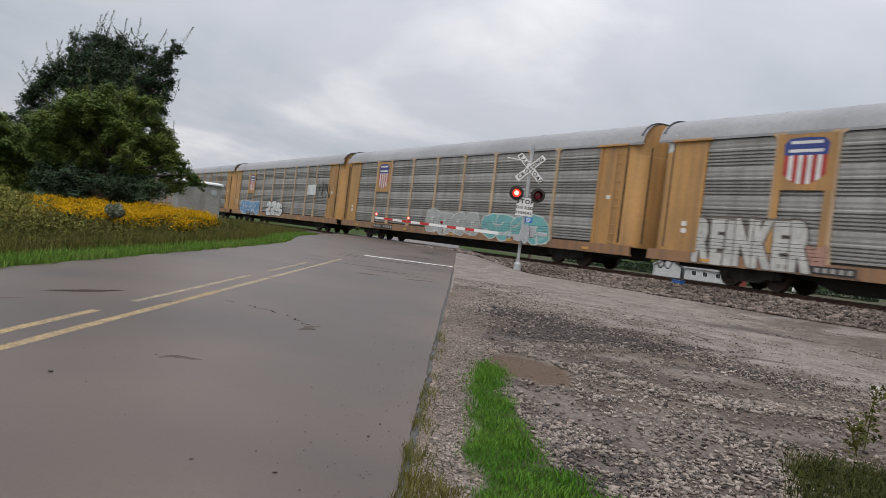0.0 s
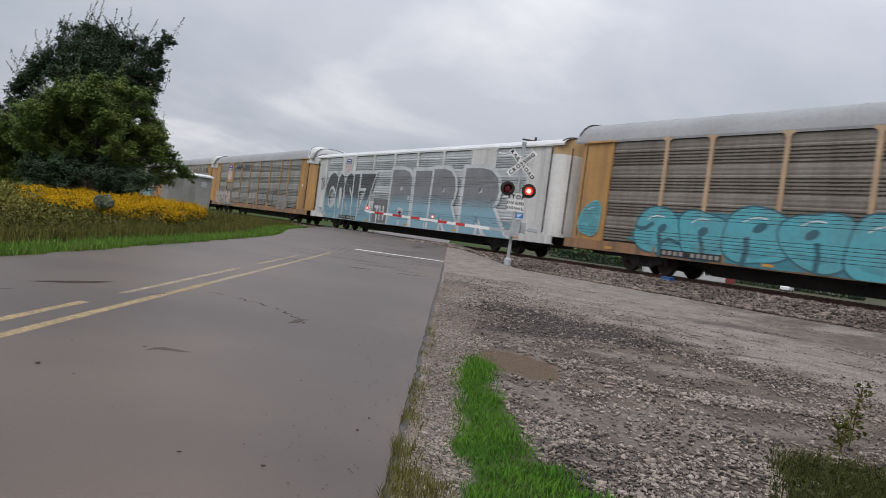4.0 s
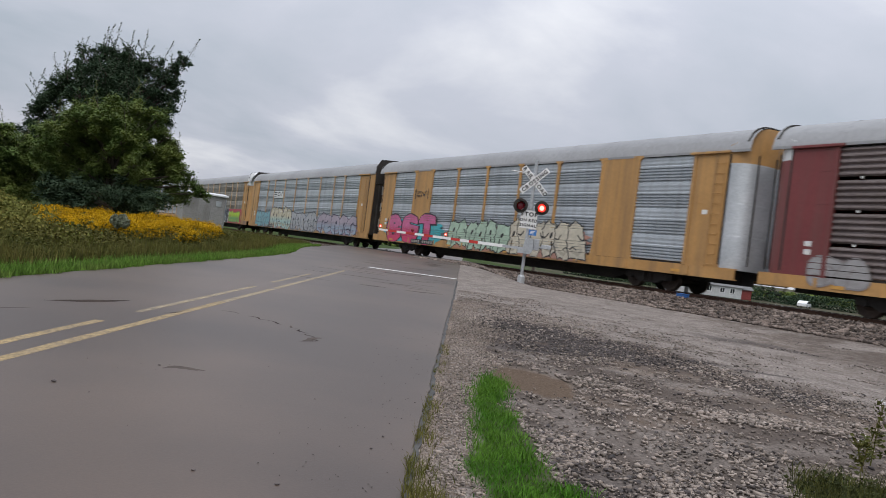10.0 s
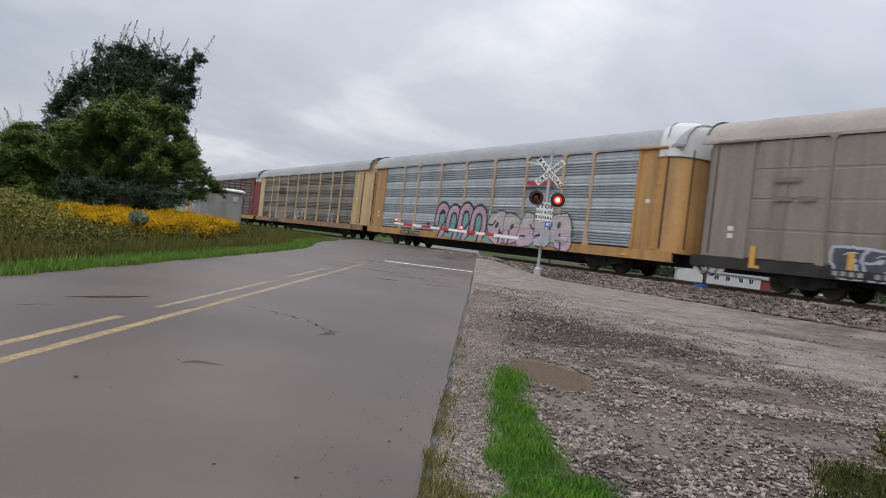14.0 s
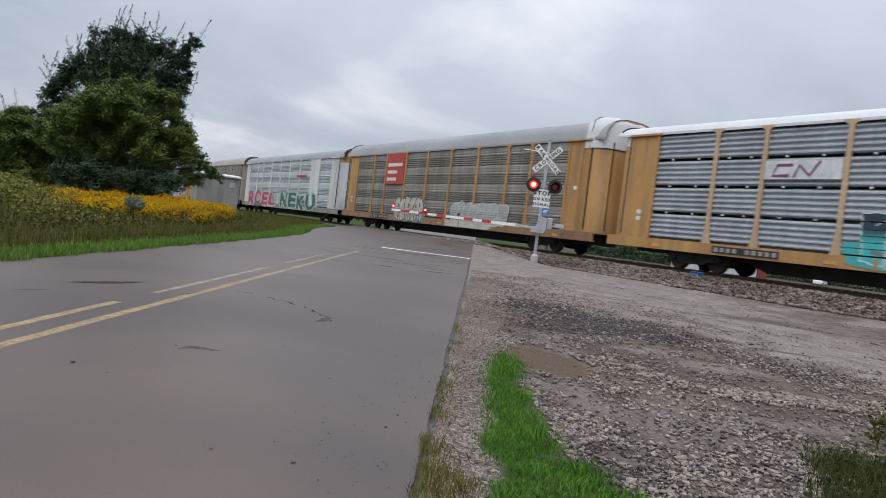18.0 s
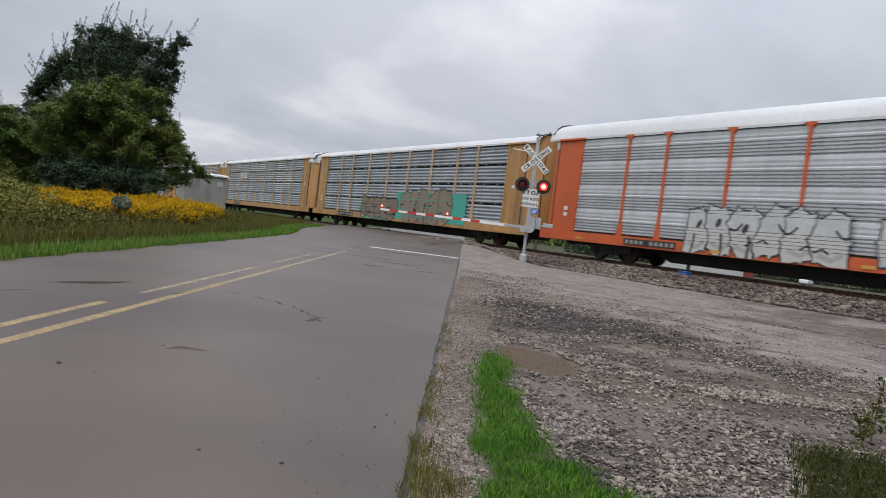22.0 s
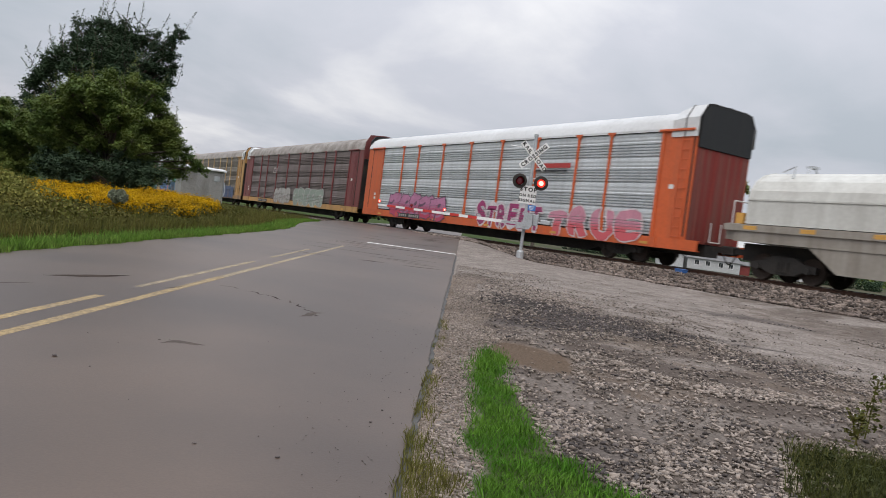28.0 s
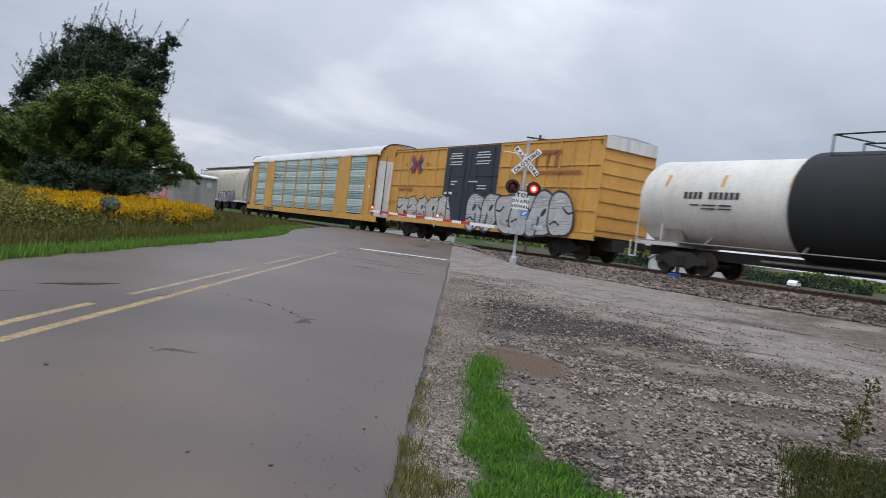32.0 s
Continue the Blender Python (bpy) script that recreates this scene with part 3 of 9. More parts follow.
# ---- loose chips on the road and stones beside it ----
def stones(name, points, sizes, material, label, seed, category="gravel", flat=0.62):
    g = np.random.default_rng(seed)
    k = len(points)
    base = np.array([(x, y, z) for x in (-1, 1) for y in (-1, 1) for z in (-1, 1)], dtype=np.float32) * 0.5
    v = base[None] * g.uniform(0.4, 1.3, (k, 8, 1)) + g.uniform(-0.22, 0.22, (k, 8, 3))
    v *= np.asarray(sizes)[:, None, None] * np.stack([g.uniform(0.8, 1.9, k), g.uniform(0.55, 1.05, k), g.uniform(0.7, 1.2, k) * flat], 1)[:, None]
    ax, az = g.uniform(-0.6, 0.6, k), g.uniform(0, 6.28, k)
    y_, z_ = v[..., 1].copy(), v[..., 2].copy()
    v[..., 1], v[..., 2] = y_ * np.cos(ax)[:, None] - z_ * np.sin(ax)[:, None], y_ * np.sin(ax)[:, None] + z_ * np.cos(ax)[:, None]
    x_, y_ = v[..., 0].copy(), v[..., 1].copy()
    v[..., 0], v[..., 1] = x_ * np.cos(az)[:, None] - y_ * np.sin(az)[:, None], x_ * np.sin(az)[:, None] + y_ * np.cos(az)[:, None]
    v += np.asarray(points, dtype=np.float32)[:, None]
    quads = [(0, 1, 3, 2), (4, 6, 7, 5), (0, 4, 5, 1), (2, 3, 7, 6), (0, 2, 6, 4), (1, 5, 7, 3)]
    tri = np.array([t for a, b, c, d in quads for t in ((a, b, c), (a, c, d))])
    f = tri[None] + (np.arange(k) * 8)[:, None, None]
    ob = new(name, soup(name, v, f, material))
    tagged(ob, label, category, kind="stuff")


def scatter_stones():
    rng = random.Random(21)
    pale, dark, fine, grit = [], [], [], []
    for _ in range(330000):
        # denser towards the camera
        y = 2.6 + 17.5 * rng.random() ** 1.5
        x = -0.05 + rng.random() * (2.2 + y * 0.75)
        if x < edge_right(y) + 0.015 + 0.05 * rng.random():
            continue
        m = x * N.x + y * N.y
        if m > 16.4:
            continue
        grass = in_grass_strip(x, y)
        if grass > 0.35 or (x > 1.5 and in_field(x, y) > 0.6 and rng.random() < 0.8):
            continue
        drive = in_drive(x, y)
        dirt = in_dirt(x, y)
        if rng.random() < max(0.965 * drive, min(0.995, 1.4 * dirt), 0.86 * in_bare(x, y)):
            continue
        patchy = 0.5 + 0.8 * wobble(m, 0.3 * x, 1.3) + 0.6 * wobble(x, y, 2.2)
        ridge, cinder = in_ridge(x, y), in_cinders(x, y)
        if rng.random() > max(0.10, 1.1 * patchy - 0.02, 0.9 * ridge, 0.6 * cinder):
            continue
        z = ground_z(x, y) + 0.85 * hump(x, y) + 0.015 * ridge * rng.random()
        size = (0.009 + 0.025 * rng.random() ** 2.4) * (1 - 0.35 * drive) * (1 + 0.25 * ridge) if x > 0.35 + 0.25 * rng.random() else rng.uniform(0.008, 0.02)
        p = ((x, y, z + 0.008 + size * 0.12), size)
        (dark if rng.random() < (0.68 * cinder * smooth(0.1, 0.8, x + 0.3 * wobble(x, y, 1.4)) + 0.13 * (1 - ridge) * smooth(0.2, 0.9, x)) else pale).append(p)
    # pale fines along the crumbling edge of the asphalt
    for _ in range(24000):
        y = 2.6 + 14 * rng.random() ** 1.4
        x = edge_right(y) + 0.03 + (0.62 + 0.3 * wobble(1.0, y, 1.2)) * rng.random() ** 1.7 + 0.08 * rng.random() ** 4
        if in_grass_strip(x, y) > 0.5:
            continue
        grit.append(((x, y, ground_z(x, y) + 0.004), 0.005 + 0.013 * rng.random() ** 2))
    # the same gravel behind the camera, more thinly strewn
    for _ in range(22000):
        x, y = 0.6 + 6.4 * rng.random() ** 1.2, 2.9 - 7.5 * rng.random() ** 1.6
        if in_grass_strip(x, y) > 0.35:
            continue
        (dark if rng.random() < 0.2 else pale).append(((x, y, ground_z(x, y) + 0.008), 0.012 + 0.024 * rng.random() ** 2))
    for _ in range(3000):
        y = -3.5 + 6.1 * rng.random()
        x = edge_right(y) + 0.42 * rng.random() ** 1.3
        grit.append(((x, y, ground_z(x, y) + 0.004), 0.005 + 0.013 * rng.random() ** 2))
    stones("gravel", [p for p, _ in pale], [s for _, s in pale], STONE, "pale crushed limestone scattered over the verge", 1)
    stones("gravel", [p for p, _ in dark], [s for _, s in dark], STONE_DARK, "dark crushed stone and cinders beside the road", 2)
    stones("gravel", [p for p, _ in grit], [s for _, s in grit], GRIT, "fine beige grit along the crumbling edge of the asphalt", 4)
    for _ in range(150):
        y = 2.6 + 8 * rng.random()
        x = edge_right(y) - abs(rng.gauss(0, 0.35)) - 0.03
        fine.append(((x, y, road_z(x, y) + 0.003), rng.uniform(0.003, 0.007)))
    for _ in range(40):
        y = 3 + 9 * rng.random()
        x = rng.uniform(-4, -0.3)
        fine.append(((x, y, road_z(x, y) + 0.003), rng.uniform(0.003, 0.007)))
    stones("gravel", [p for p, _ in fine], [s for _, s in fine], STONE_DARK, "small loose chips on the asphalt by its edge", 3)


scatter_stones()

# dark clods that lie on the asphalt
for i, (x, y, s) in enumerate(((-1.25, 3.75, 0.02), (-0.80, 3.72, 0.022), (-0.42, 4.55, 0.02), (-0.38, 4.85, 0.02), (-2.75, 5.05, 0.036), (-2.4, 6.0, 0.02), (-1.0, 5.6, 0.014))):
    bm = bmesh.new()
    bmesh.ops.create_icosphere(bm, subdivisions=1, radius=s / 2)
    for v in bm.verts:
        v.co = Vector((v.co.x * 1.4, v.co.y, v.co.z * 0.5)) * (1 + 0.3 * wobble(v.co.x * 90 + i, v.co.y * 90))
    ob = part("clod", bm, STONE_DARK, m=pose(x, y, road_z(x, y) + s * 0.2, 0, 0, 40 * i))
    tagged(ob, "small dark clod of dirt lying on the asphalt", "clod", "clods on the road")


# ---- railway track: ballast, sleepers, rails, crossing ----
LINE = Matrix.Translation(N * OFF) @ pose(0, 0, 0, 0, math.degrees(math.atan(-GRADE)), 90 + math.degrees(TRACK))   # x along the line, y to the near side


def in_crossing(s):
    """Whether the road covers the track at this distance along the line."""
    p = N * OFF + U * s
    return edge_left(p.y) - 0.9 < p.x < edge_right(p.y) + 0.8


def build_track():
    track = thing("railway_track", "ballasted single railway track with rusty rails on timber sleepers", "railway track", kind="structure", m=LINE)
    bm = bmesh.new()
    prof = [(4.3, -0.78), (2.0, -0.19), (1.35, -0.17), (-1.35, -0.17), (-2.0, -0.19), (-4.2, -0.85)]
    spans = [(-900, -200), (-200, -20)] + [(-20, 33.6), (48.8, 100), (100, 200), (200, 900)]
    for a, b in spans:
        r0 = [bm.verts.new((a, y, RAIL + z)) for y, z in prof]
        r1 = [bm.verts.new((b, y, RAIL + z)) for y, z in prof]
        for i in range(len(prof) - 1):
            bm.faces.new((r0[i], r1[i], r1[i + 1], r0[i + 1]))
        bm.faces.new(r0)
        bm.faces.new(r1[::-1])
    part("ballast_bed", tidy(bm), DARK_BED, track)
    for side in (1, -1):
        for name, pts, material in (("rail", [(-0.07, -0.17), (0.07, -0.17), (0.07, -0.15), (0.012, -0.13), (0.012, -0.045), (0.037, -0.035), (0.037, -0.003), (-0.037, -0.003), (-0.037, -0.035), (-0.012, -0.045), (-0.012, -0.13), (-0.07, -0.15)], RAIL_STEEL),
                                    ("rail_head", [(-0.034, -0.004), (0.034, -0.004), (0.03, 0.0), (-0.03, 0.0)], RAIL_HEAD)):
            bm = bmesh.new()
            prism(bm, [(y + side * 0.755, z + RAIL) for y, z in pts], 0, -900, 900)
            part(name, tidy(bm), material, track, "bright worn running surface" if name == "rail_head" else "")
    bm = bmesh.new()
    box(bm, -0.115, 0.115, -1.3, 1.3, RAIL - 0.33, RAIL - 0.158, bevel=0.01)
    tie = finish("sleeper", bm, TIE)
    rng = random.Random(4)
    for i in range(-60, 130):
        s = i * 0.53
        if not in_crossing(s):
            part("sleeper", tie, None, track, m=pose(s, rng.uniform(-0.03, 0.03), rng.uniform(-0.012, 0.006), 0, 0, rng.uniform(-1.2, 1.2)))
    # crossing panels between and beside the rails
    for y0, y1 in ((-0.66, 0.66), (0.86, 1.75), (-1.75, -0.86)):
        for i in range(8):
            a = 33.7 + i * 1.88
            bm = bmesh.new()
            box(bm, a, a + 1.86, y0, y1, RAIL - 0.17, RAIL - 0.006, bevel=0.012)
            part("crossing_panel", bm, RUBBER, track)
    rng = random.Random(9)
    pts, sizes = [], []
    for _ in range(46000):
        s = rng.uniform(-16, 62)
        if 33.3 < s < 49.2:
            continue
        y = rng.choice((rng.uniform(0.9, 4.0), rng.uniform(0.9, 4.0), rng.uniform(0.9, 4.0), rng.uniform(-3.2, 0.9)))
        if s > 33 and rng.random() < 0.5:
            continue
        z = -0.17 if abs(y) < 1.35 else -0.19 - 0.245 * (abs(y) - 2.0) if abs(y) > 2 else -0.18
        size = rng.uniform(0.05, 0.115)
        p = LINE @ Vector((s, y, RAIL + z + rng.uniform(-0.015, 0.025)))
        if p.z < ground_z(p.x, p.y) - 0.02:
            p.z = ground_z(p.x, p.y) + 0.02
        pts.append(tuple(p))
        sizes.append(size)
    stones("ballast_stones", pts, sizes, BALLAST, "coarse grey-brown ballast stones on the track shoulder", 5, "ballast", flat=0.75)


build_track()


# ---- the train ----
def paint(name, r, g, b, dirt=0.35, rough=0.55):
    """Sprayed railcar paint with run-down grime."""
    return mat(name, (r, g, b), (0.86 * r, 0.85 * g, 0.84 * b), rough=rough, big=0.5, fine=9, grain=0.07, bump=0.05, streak=dirt)


P_YELLOW = paint("railcar_yellow", 0.51, 0.28, 0.095, 0.5)
P_PALE = paint("faded_railcar_yellow", 0.60, 0.42, 0.225)
P_POST = paint("sun_bleached_post_yellow", 0.545, 0.385, 0.245, 0.35)
P_SILL = paint("rust_stained_yellow_sill", 0.34, 0.185, 0.095, 0.85)
P_FRESH = paint("fresh_railcar_yellow", 0.66, 0.35, 0.075, 0.15)
P_ORANGE = paint("railcar_orange", 0.62, 0.115, 0.03, 0.2)
P_MAROON = paint("railcar_maroon", 0.19, 0.036, 0.038, 0.35)
P_WHITE = paint("railcar_white", 0.72, 0.72, 0.71, 0.3)
P_TAUPE = paint("railcar_taupe", 0.275, 0.23, 0.195, 0.5)
P_BLACK = paint("railcar_black", 0.012, 0.014, 0.016, 0.05, 0.8)
P_OXIDE = paint("red_oxide_end_sheet", 0.20, 0.018, 0.012, 0.6, 0.75)
P_NAVY = paint("railcar_navy", 0.022, 0.03, 0.05, 0.1)
P_HOPPER = paint("hopper_grey", 0.84, 0.775, 0.675, 0.12)
P_BOARD = paint("running_board_grey", 0.12, 0.125, 0.14, 0.3)
P_COIL = paint("coil_frame_grey", 0.34, 0.31, 0.27, 0.65)
P_CREAM = paint("coil_car_cream", 0.64, 0.64, 0.605, 0.2)
P_TANK = paint("tank_cream", 0.72, 0.695, 0.64, 0.15)
P_DECK = paint("frame_grey", 0.30, 0.275, 0.245, 0.6)
SILVER = mat("galvanised_rack_sheet", (0.445, 0.485, 0.525), (0.37, 0.405, 0.44), rough=0.5, metal=0.15, big=0.7, fine=9, grain=0.1, bump=0.05, streak=0.22)
BRIGHT = mat("bright_rack_sheet", (0.575, 0.605, 0.625), (0.495, 0.52, 0.54), rough=0.45, metal=0.15, big=0.7, fine=9, grain=0.08, bump=0.05, streak=0.15)
MINT = mat("pale_green_rack_sheet", (0.50, 0.605, 0.60), (0.43, 0.525, 0.52), rough=0.5, metal=0.1, big=0.7, fine=9, grain=0.08, bump=0.05, streak=0.12)
GREY = mat("weathered_rack_sheet", (0.37, 0.37, 0.36), (0.29, 0.284, 0.27), rough=0.6, metal=0.15, big=0.6, fine=9, grain=0.12, bump=0.05, streak=0.4)
BROWN = mat("rust_stained_rack_sheet", (0.27, 0.245, 0.215), (0.20, 0.175, 0.15), rough=0.7, metal=0.1, big=0.6, fine=9, grain=0.14, bump=0.05, streak=0.5)
BROWN_GREY = mat("dusty_brown_grey_rack_sheet", (0.33, 0.315, 0.285), (0.245, 0.225, 0.195), rough=0.65, metal=0.12, big=0.6, fine=9, grain=0.13, bump=0.05, streak=0.45)
PLUM = mat("grimy_plum_rack_sheet", (0.215, 0.176, 0.175), (0.155, 0.124, 0.122), rough=0.7, metal=0.1, big=0.6, fine=9, grain=0.14, bump=0.05, streak=0.4)
ROOF_GREY = mat("grey_rack_roof", (0.335, 0.337, 0.345), (0.28, 0.28, 0.285), rough=0.5, metal=0.2, big=0.4, fine=8, grain=0.08, bump=0.05)
ROOF_WHITE = mat("white_rack_roof", (0.66, 0.67, 0.68), (0.58, 0.585, 0.59), rough=0.5, big=0.4, fine=8, grain=0.06, bump=0.05)
ROOF_PALE = mat("pale_grey_rack_roof", (0.47, 0.475, 0.485), (0.41, 0.415, 0.425), rough=0.5, big=0.4, fine=8, grain=0.07, bump=0.05)
ROOF_TAN = mat("tan_rack_roof", (0.37, 0.33, 0.30), (0.31, 0.27, 0.245), rough=0.6, big=0.4, fine=8, grain=0.08, bump=0.05)
ROOF_PATCHED = mat("peeling_rack_roof", (0.36, 0.33, 0.305), (0.20, 0.17, 0.15), rough=0.65, big=1.3, fine=7, grain=0.12, bump=0.05)
MARK_WHITE = mat("white_stencil", (0.72, 0.72, 0.70), rough=0.6, big=2, grain=0.05, bump=0)
MARK_DARK = mat("dark_stencil", (0.03, 0.03, 0.035), rough=0.6, bump=0)
SHIELD_BLUE = mat("shield_blue", (0.04, 0.07, 0.28), rough=0.55, bump=0)
SHIELD_RED = mat("shield_red", (0.55, 0.05, 0.045), rough=0.55, bump=0)
SPRAY = {}


def spray(r, g, b):
    """Aerosol paint in one colour."""
    key = (r, g, b)
    if key not in SPRAY:
        SPRAY[key] = mat("aerosol_paint", key, tuple(min(1, 0.75 * v + 0.04) for v in key), rough=0.6, big=1.6, fine=7, grain=0.1, bump=0)
    return SPRAY[key]


MESHES = {}


def cached(key, build):
    if key not in MESHES:
        MESHES[key] = build()
    return MESHES[key]


BAYS = [1.3, 4.05, 6.0, 8.8, 11.6, 14.4, 17.2, 20.0, 21.95, 24.7]    # post positions behind the car's front
Z0, Z1, HALF = 1.03, 4.99, 1.49
TIER = (Z1 - Z0) / 4


def rack_profile(kind):
    """Heights and depths of one rack sheet; None opens a slot."""
    out = []
    if kind == "even":
        for tier in range(4):
            z = Z0 + tier * TIER
            out.append(None)
            z += 0.045
            for i in range(5):
                b = z + i * 0.183
                out += [(b, -0.075), (b + 0.05, 0.0), (b + 0.085, 0.0), (b + 0.155, -0.075)]
    elif kind == "dense":
        k = 24
        for i in range(k):
            b = Z0 + 0.02 + i * (3.92 / k)
            out += [(b, -0.05), (b + 0.035, 0.0), (b + 0.06, 0.0), (b + 0.12, -0.05)]
    elif kind == "group":
        for tier in range(4):
            z = Z0 + tier * TIER
            out.append(None) if tier == 0 else None
            for i in range(5):
                b = z + 0.03 + i * 0.115
                out += [(b, -0.055), (b + 0.022, -0.055), (b + 0.04, 0.0), (b + 0.095, 0.004)]
            out += [(z + 0.63, -0.02), (z + 0.70, -0.006), (z + 0.78, -0.014), (z + 0.86, -0.006), (z + 0.96, -0.02)]
    else:
        for tier in range(4):
            z = Z0 + tier * TIER
            out += [(z + 0.015, -0.01), (z + 0.03, 0.0), (z + 0.93, 0.0), (z + 0.945, -0.01)]
    return out


def rack_sheet(width, kind, material):
    bm = bmesh.new()
    prev = None
    for step in rack_profile(kind):
        if step is None:
            prev = None
            continue
        z, d = step
        row = (bm.verts.new((0, HALF - 0.02 + d, z)), bm.verts.new((width, HALF - 0.02 + d, z)))
        if prev:
            bm.faces.new((prev[0], row[0], row[1], prev[1]))
        prev = row
    if kind == "smooth":
        for f in (0.0, 0.5) if width > 2 else (0.0,):
            box(bm, width * f + 0.02, width * f + 0.09, HALF - 0.03, HALF + 0.02, Z0, Z1)
    if kind == "even":
        # pale clips that bridge the slots
        for tier in range(1, 4):
            z = Z0 + tier * TIER
            for f in (0.28, 0.72):
                box(bm, width * f - 0.03, width * f + 0.03, HALF - 0.06, HALF - 0.01, z - 0.03, z + 0.035, mi=1)
    return finish("side_panel", tidy(bm), [material, MARK_WHITE])


def rack_post(material, wide):
    bm = bmesh.new()
    w = wide / 2
    pts = [(-w - 0.17, 5.03), (-w - 0.17, 4.97), (-w - 0.04, 4.90), (-w, 4.80), (-w, 1.75), (-w - 0.03, 1.5), (-w - 0.10, 1.0), (w + 0.10, 1.0), (w + 0.03, 1.5), (w, 1.75), (w, 4.80), (w + 0.04, 4.90), (w + 0.17, 4.97), (w + 0.17, 5.03)]
    prism(bm, pts, 1, HALF - 0.05, HALF + 0.035)
    return finish("post", tidy(bm), material)


def end_panel(material):
    """The plain sheet beside the end doors, with its edge post, top bracket and grab irons."""
    bm = bmesh.new()
    box(bm, -0.17, 1.32, HALF - 0.05, HALF + 0.01, 1.0, 5.0)
    box(bm, 1.22, 1.36, HALF - 0.05, HALF + 0.05, 1.0, 5.0)
    for z in (1.25, 2.2, 3.2, 4.2):
        box(bm, 0.75, 1.15, HALF, HALF + 0.016, z, z + 0.02)
    return finish("end_panel", tidy(bm), material)


def arch(y, top=5.9):
    """Roof line: height at a distance from the middle."""
    f = abs(y) / (HALF + 0.03)
    return 5.04 + (top - 5.04) * (1 - f ** 3.4) ** 0.6 if f < 1 else 5.04


def rack_roof(material, top):
    bm = bmesh.new()
    ys = [-HALF - 0.03, -1.42, -1.28, -1.05, -0.75, -0.4, 0, 0.4, 0.75, 1.05, 1.28, 1.42, HALF + 0.03]
    xs = [-13.9 + 27.8 * i / 24 for i in range(25)]
    rows = []
    for i, x in enumerate(xs):
        rows.append([bm.verts.new((x, y, arch(y, top))) for y in ys])
    for p, q in zip(rows, rows[1:]):
        for i in range(len(ys) - 1):
            f = bm.faces.new((p[i], q[i], q[i + 1], p[i + 1]))
            f.smooth = True
    # lap seams and eave rail
    for x in xs[2:-2:2]:
        for a, b in zip(ys, ys[1:]):
            v = [bm.verts.new((x + dx, y, arch(y, top) + 0.006)) for dx, y in ((-0.035, a), (0.035, a), (0.035, b), (-0.035, b))]
            bm.faces.new(v)
    for s in (1, -1):
        box(bm, -13.9, 13.9, s * (HALF - 0.03), s * (HALF + 0.03), 4.96, 5.05)
    return finish("roof", tidy(bm), material)


def end_door(material, cap, top):
    """One curved leaf of the end doors, rounded at the corner; the other leaf mirrors it."""
    bm = bmesh.new()
    path = [(-13.12, HALF - 0.01), (-13.36, HALF - 0.05), (-13.56, HALF - 0.14), (-13.72, HALF - 0.30), (-13.84, HALF - 0.52), (-13.91, HALF - 0.85), (-13.93, 0.01)]
    zs = [0.98, 2.1, 2.14, 3.2, 3.24, 4.56, 4.6, 4.95]
    rows = []
    for j, z in enumerate(zs):
        dent = 0.015 if j in (1, 2, 3, 4, 5, 6) and j % 2 == 0 else 0.0
        rows.append([bm.verts.new((x + dent, y, z)) for x, y in path])
    rows.append([bm.verts.new((x, y, max(4.96, arch(y, top) - 0.03))) for x, y in path])
    for j, (p, q) in enumerate(zip(rows, rows[1:])):
        for i in range(len(path) - 1):
            f = bm.faces.new((p[i], p[i + 1], q[i + 1], q[i]))
            f.material_index = 1 if j >= 6 else 0
            f.smooth = j not in (1, 3, 5)
    return finish("end_door", tidy(bm), [material, cap])


def side_ladder(material):
    bm = bmesh.new()
    for x in (-0.08, 0.30):
        tube(bm, (x, HALF + 0.06, 1.0), (x, HALF + 0.06, 4.75), 0.014, seg=5)
    for i in range(11):
        z = 1.1 + i * 0.35
        tube(bm, (-0.08, HALF + 0.06, z), (0.30, HALF + 0.06, z), 0.012, seg=5)
    for z in (1.2, 4.6):
        for x in (-0.08, 0.30):
            tube(bm, (x, HALF, z), (x, HALF + 0.06, z), 0.012, seg=5)
    return finish("ladder", bm, material)


def side_sill(material, half):
    bm = bmesh.new()
    prism(bm, [(HALF + 0.03, 0.63), (HALF + 0.03, 1.02), (HALF - 0.14, 1.02), (HALF - 0.14, 0.98), (HALF - 0.03, 0.98), (HALF - 0.03, 0.67), (HALF - 0.12, 0.67), (HALF - 0.12, 0.63)], 0, -half, half)
    for i in range(9):
        x = -half * 0.86 + half * 1.72 * i / 8
        box(bm, x - 0.06, x + 0.06, HALF + 0.03, HALF + 0.05, 0.67, 0.99)
    return finish("side_sill", tidy(bm), material)


def center_sill(half, low=0.55):
    bm = bmesh.new()
    box(bm, -half, half, -0.36, 0.36, max(low, 0.5), 0.92)
    if low < 0.5:
        prism(bm, [(-8.0, 0.5), (-7.2, low), (7.2, low), (8.0, 0.5)], 1, -0.34, 0.34)
    box(bm, -half + 0.2, half - 0.2, -HALF + 0.06, HALF - 0.06, 0.92, 1.1)
    for i in range(7):
        x = -half * 0.8 + half * 1.6 * i / 6
        prism(bm, [(-1.4, 0.92), (1.4, 0.92), (0.36, 0.6), (-0.36, 0.6)], 0, x - 0.05, x + 0.05)
    tube(bm, (-3.0, 0.9, 0.72), (-1.6, 0.9, 0.72), 0.19, seg=10)
    box(bm, 1.4, 2.0, 0.7, 1.1, 0.55, 0.92)
    tube(bm, (-half + 1, 0.55, 0.62), (half - 1, 0.55, 0.62), 0.025, seg=5)
    return finish("center_sill", tidy(bm), BLACK_IRON)


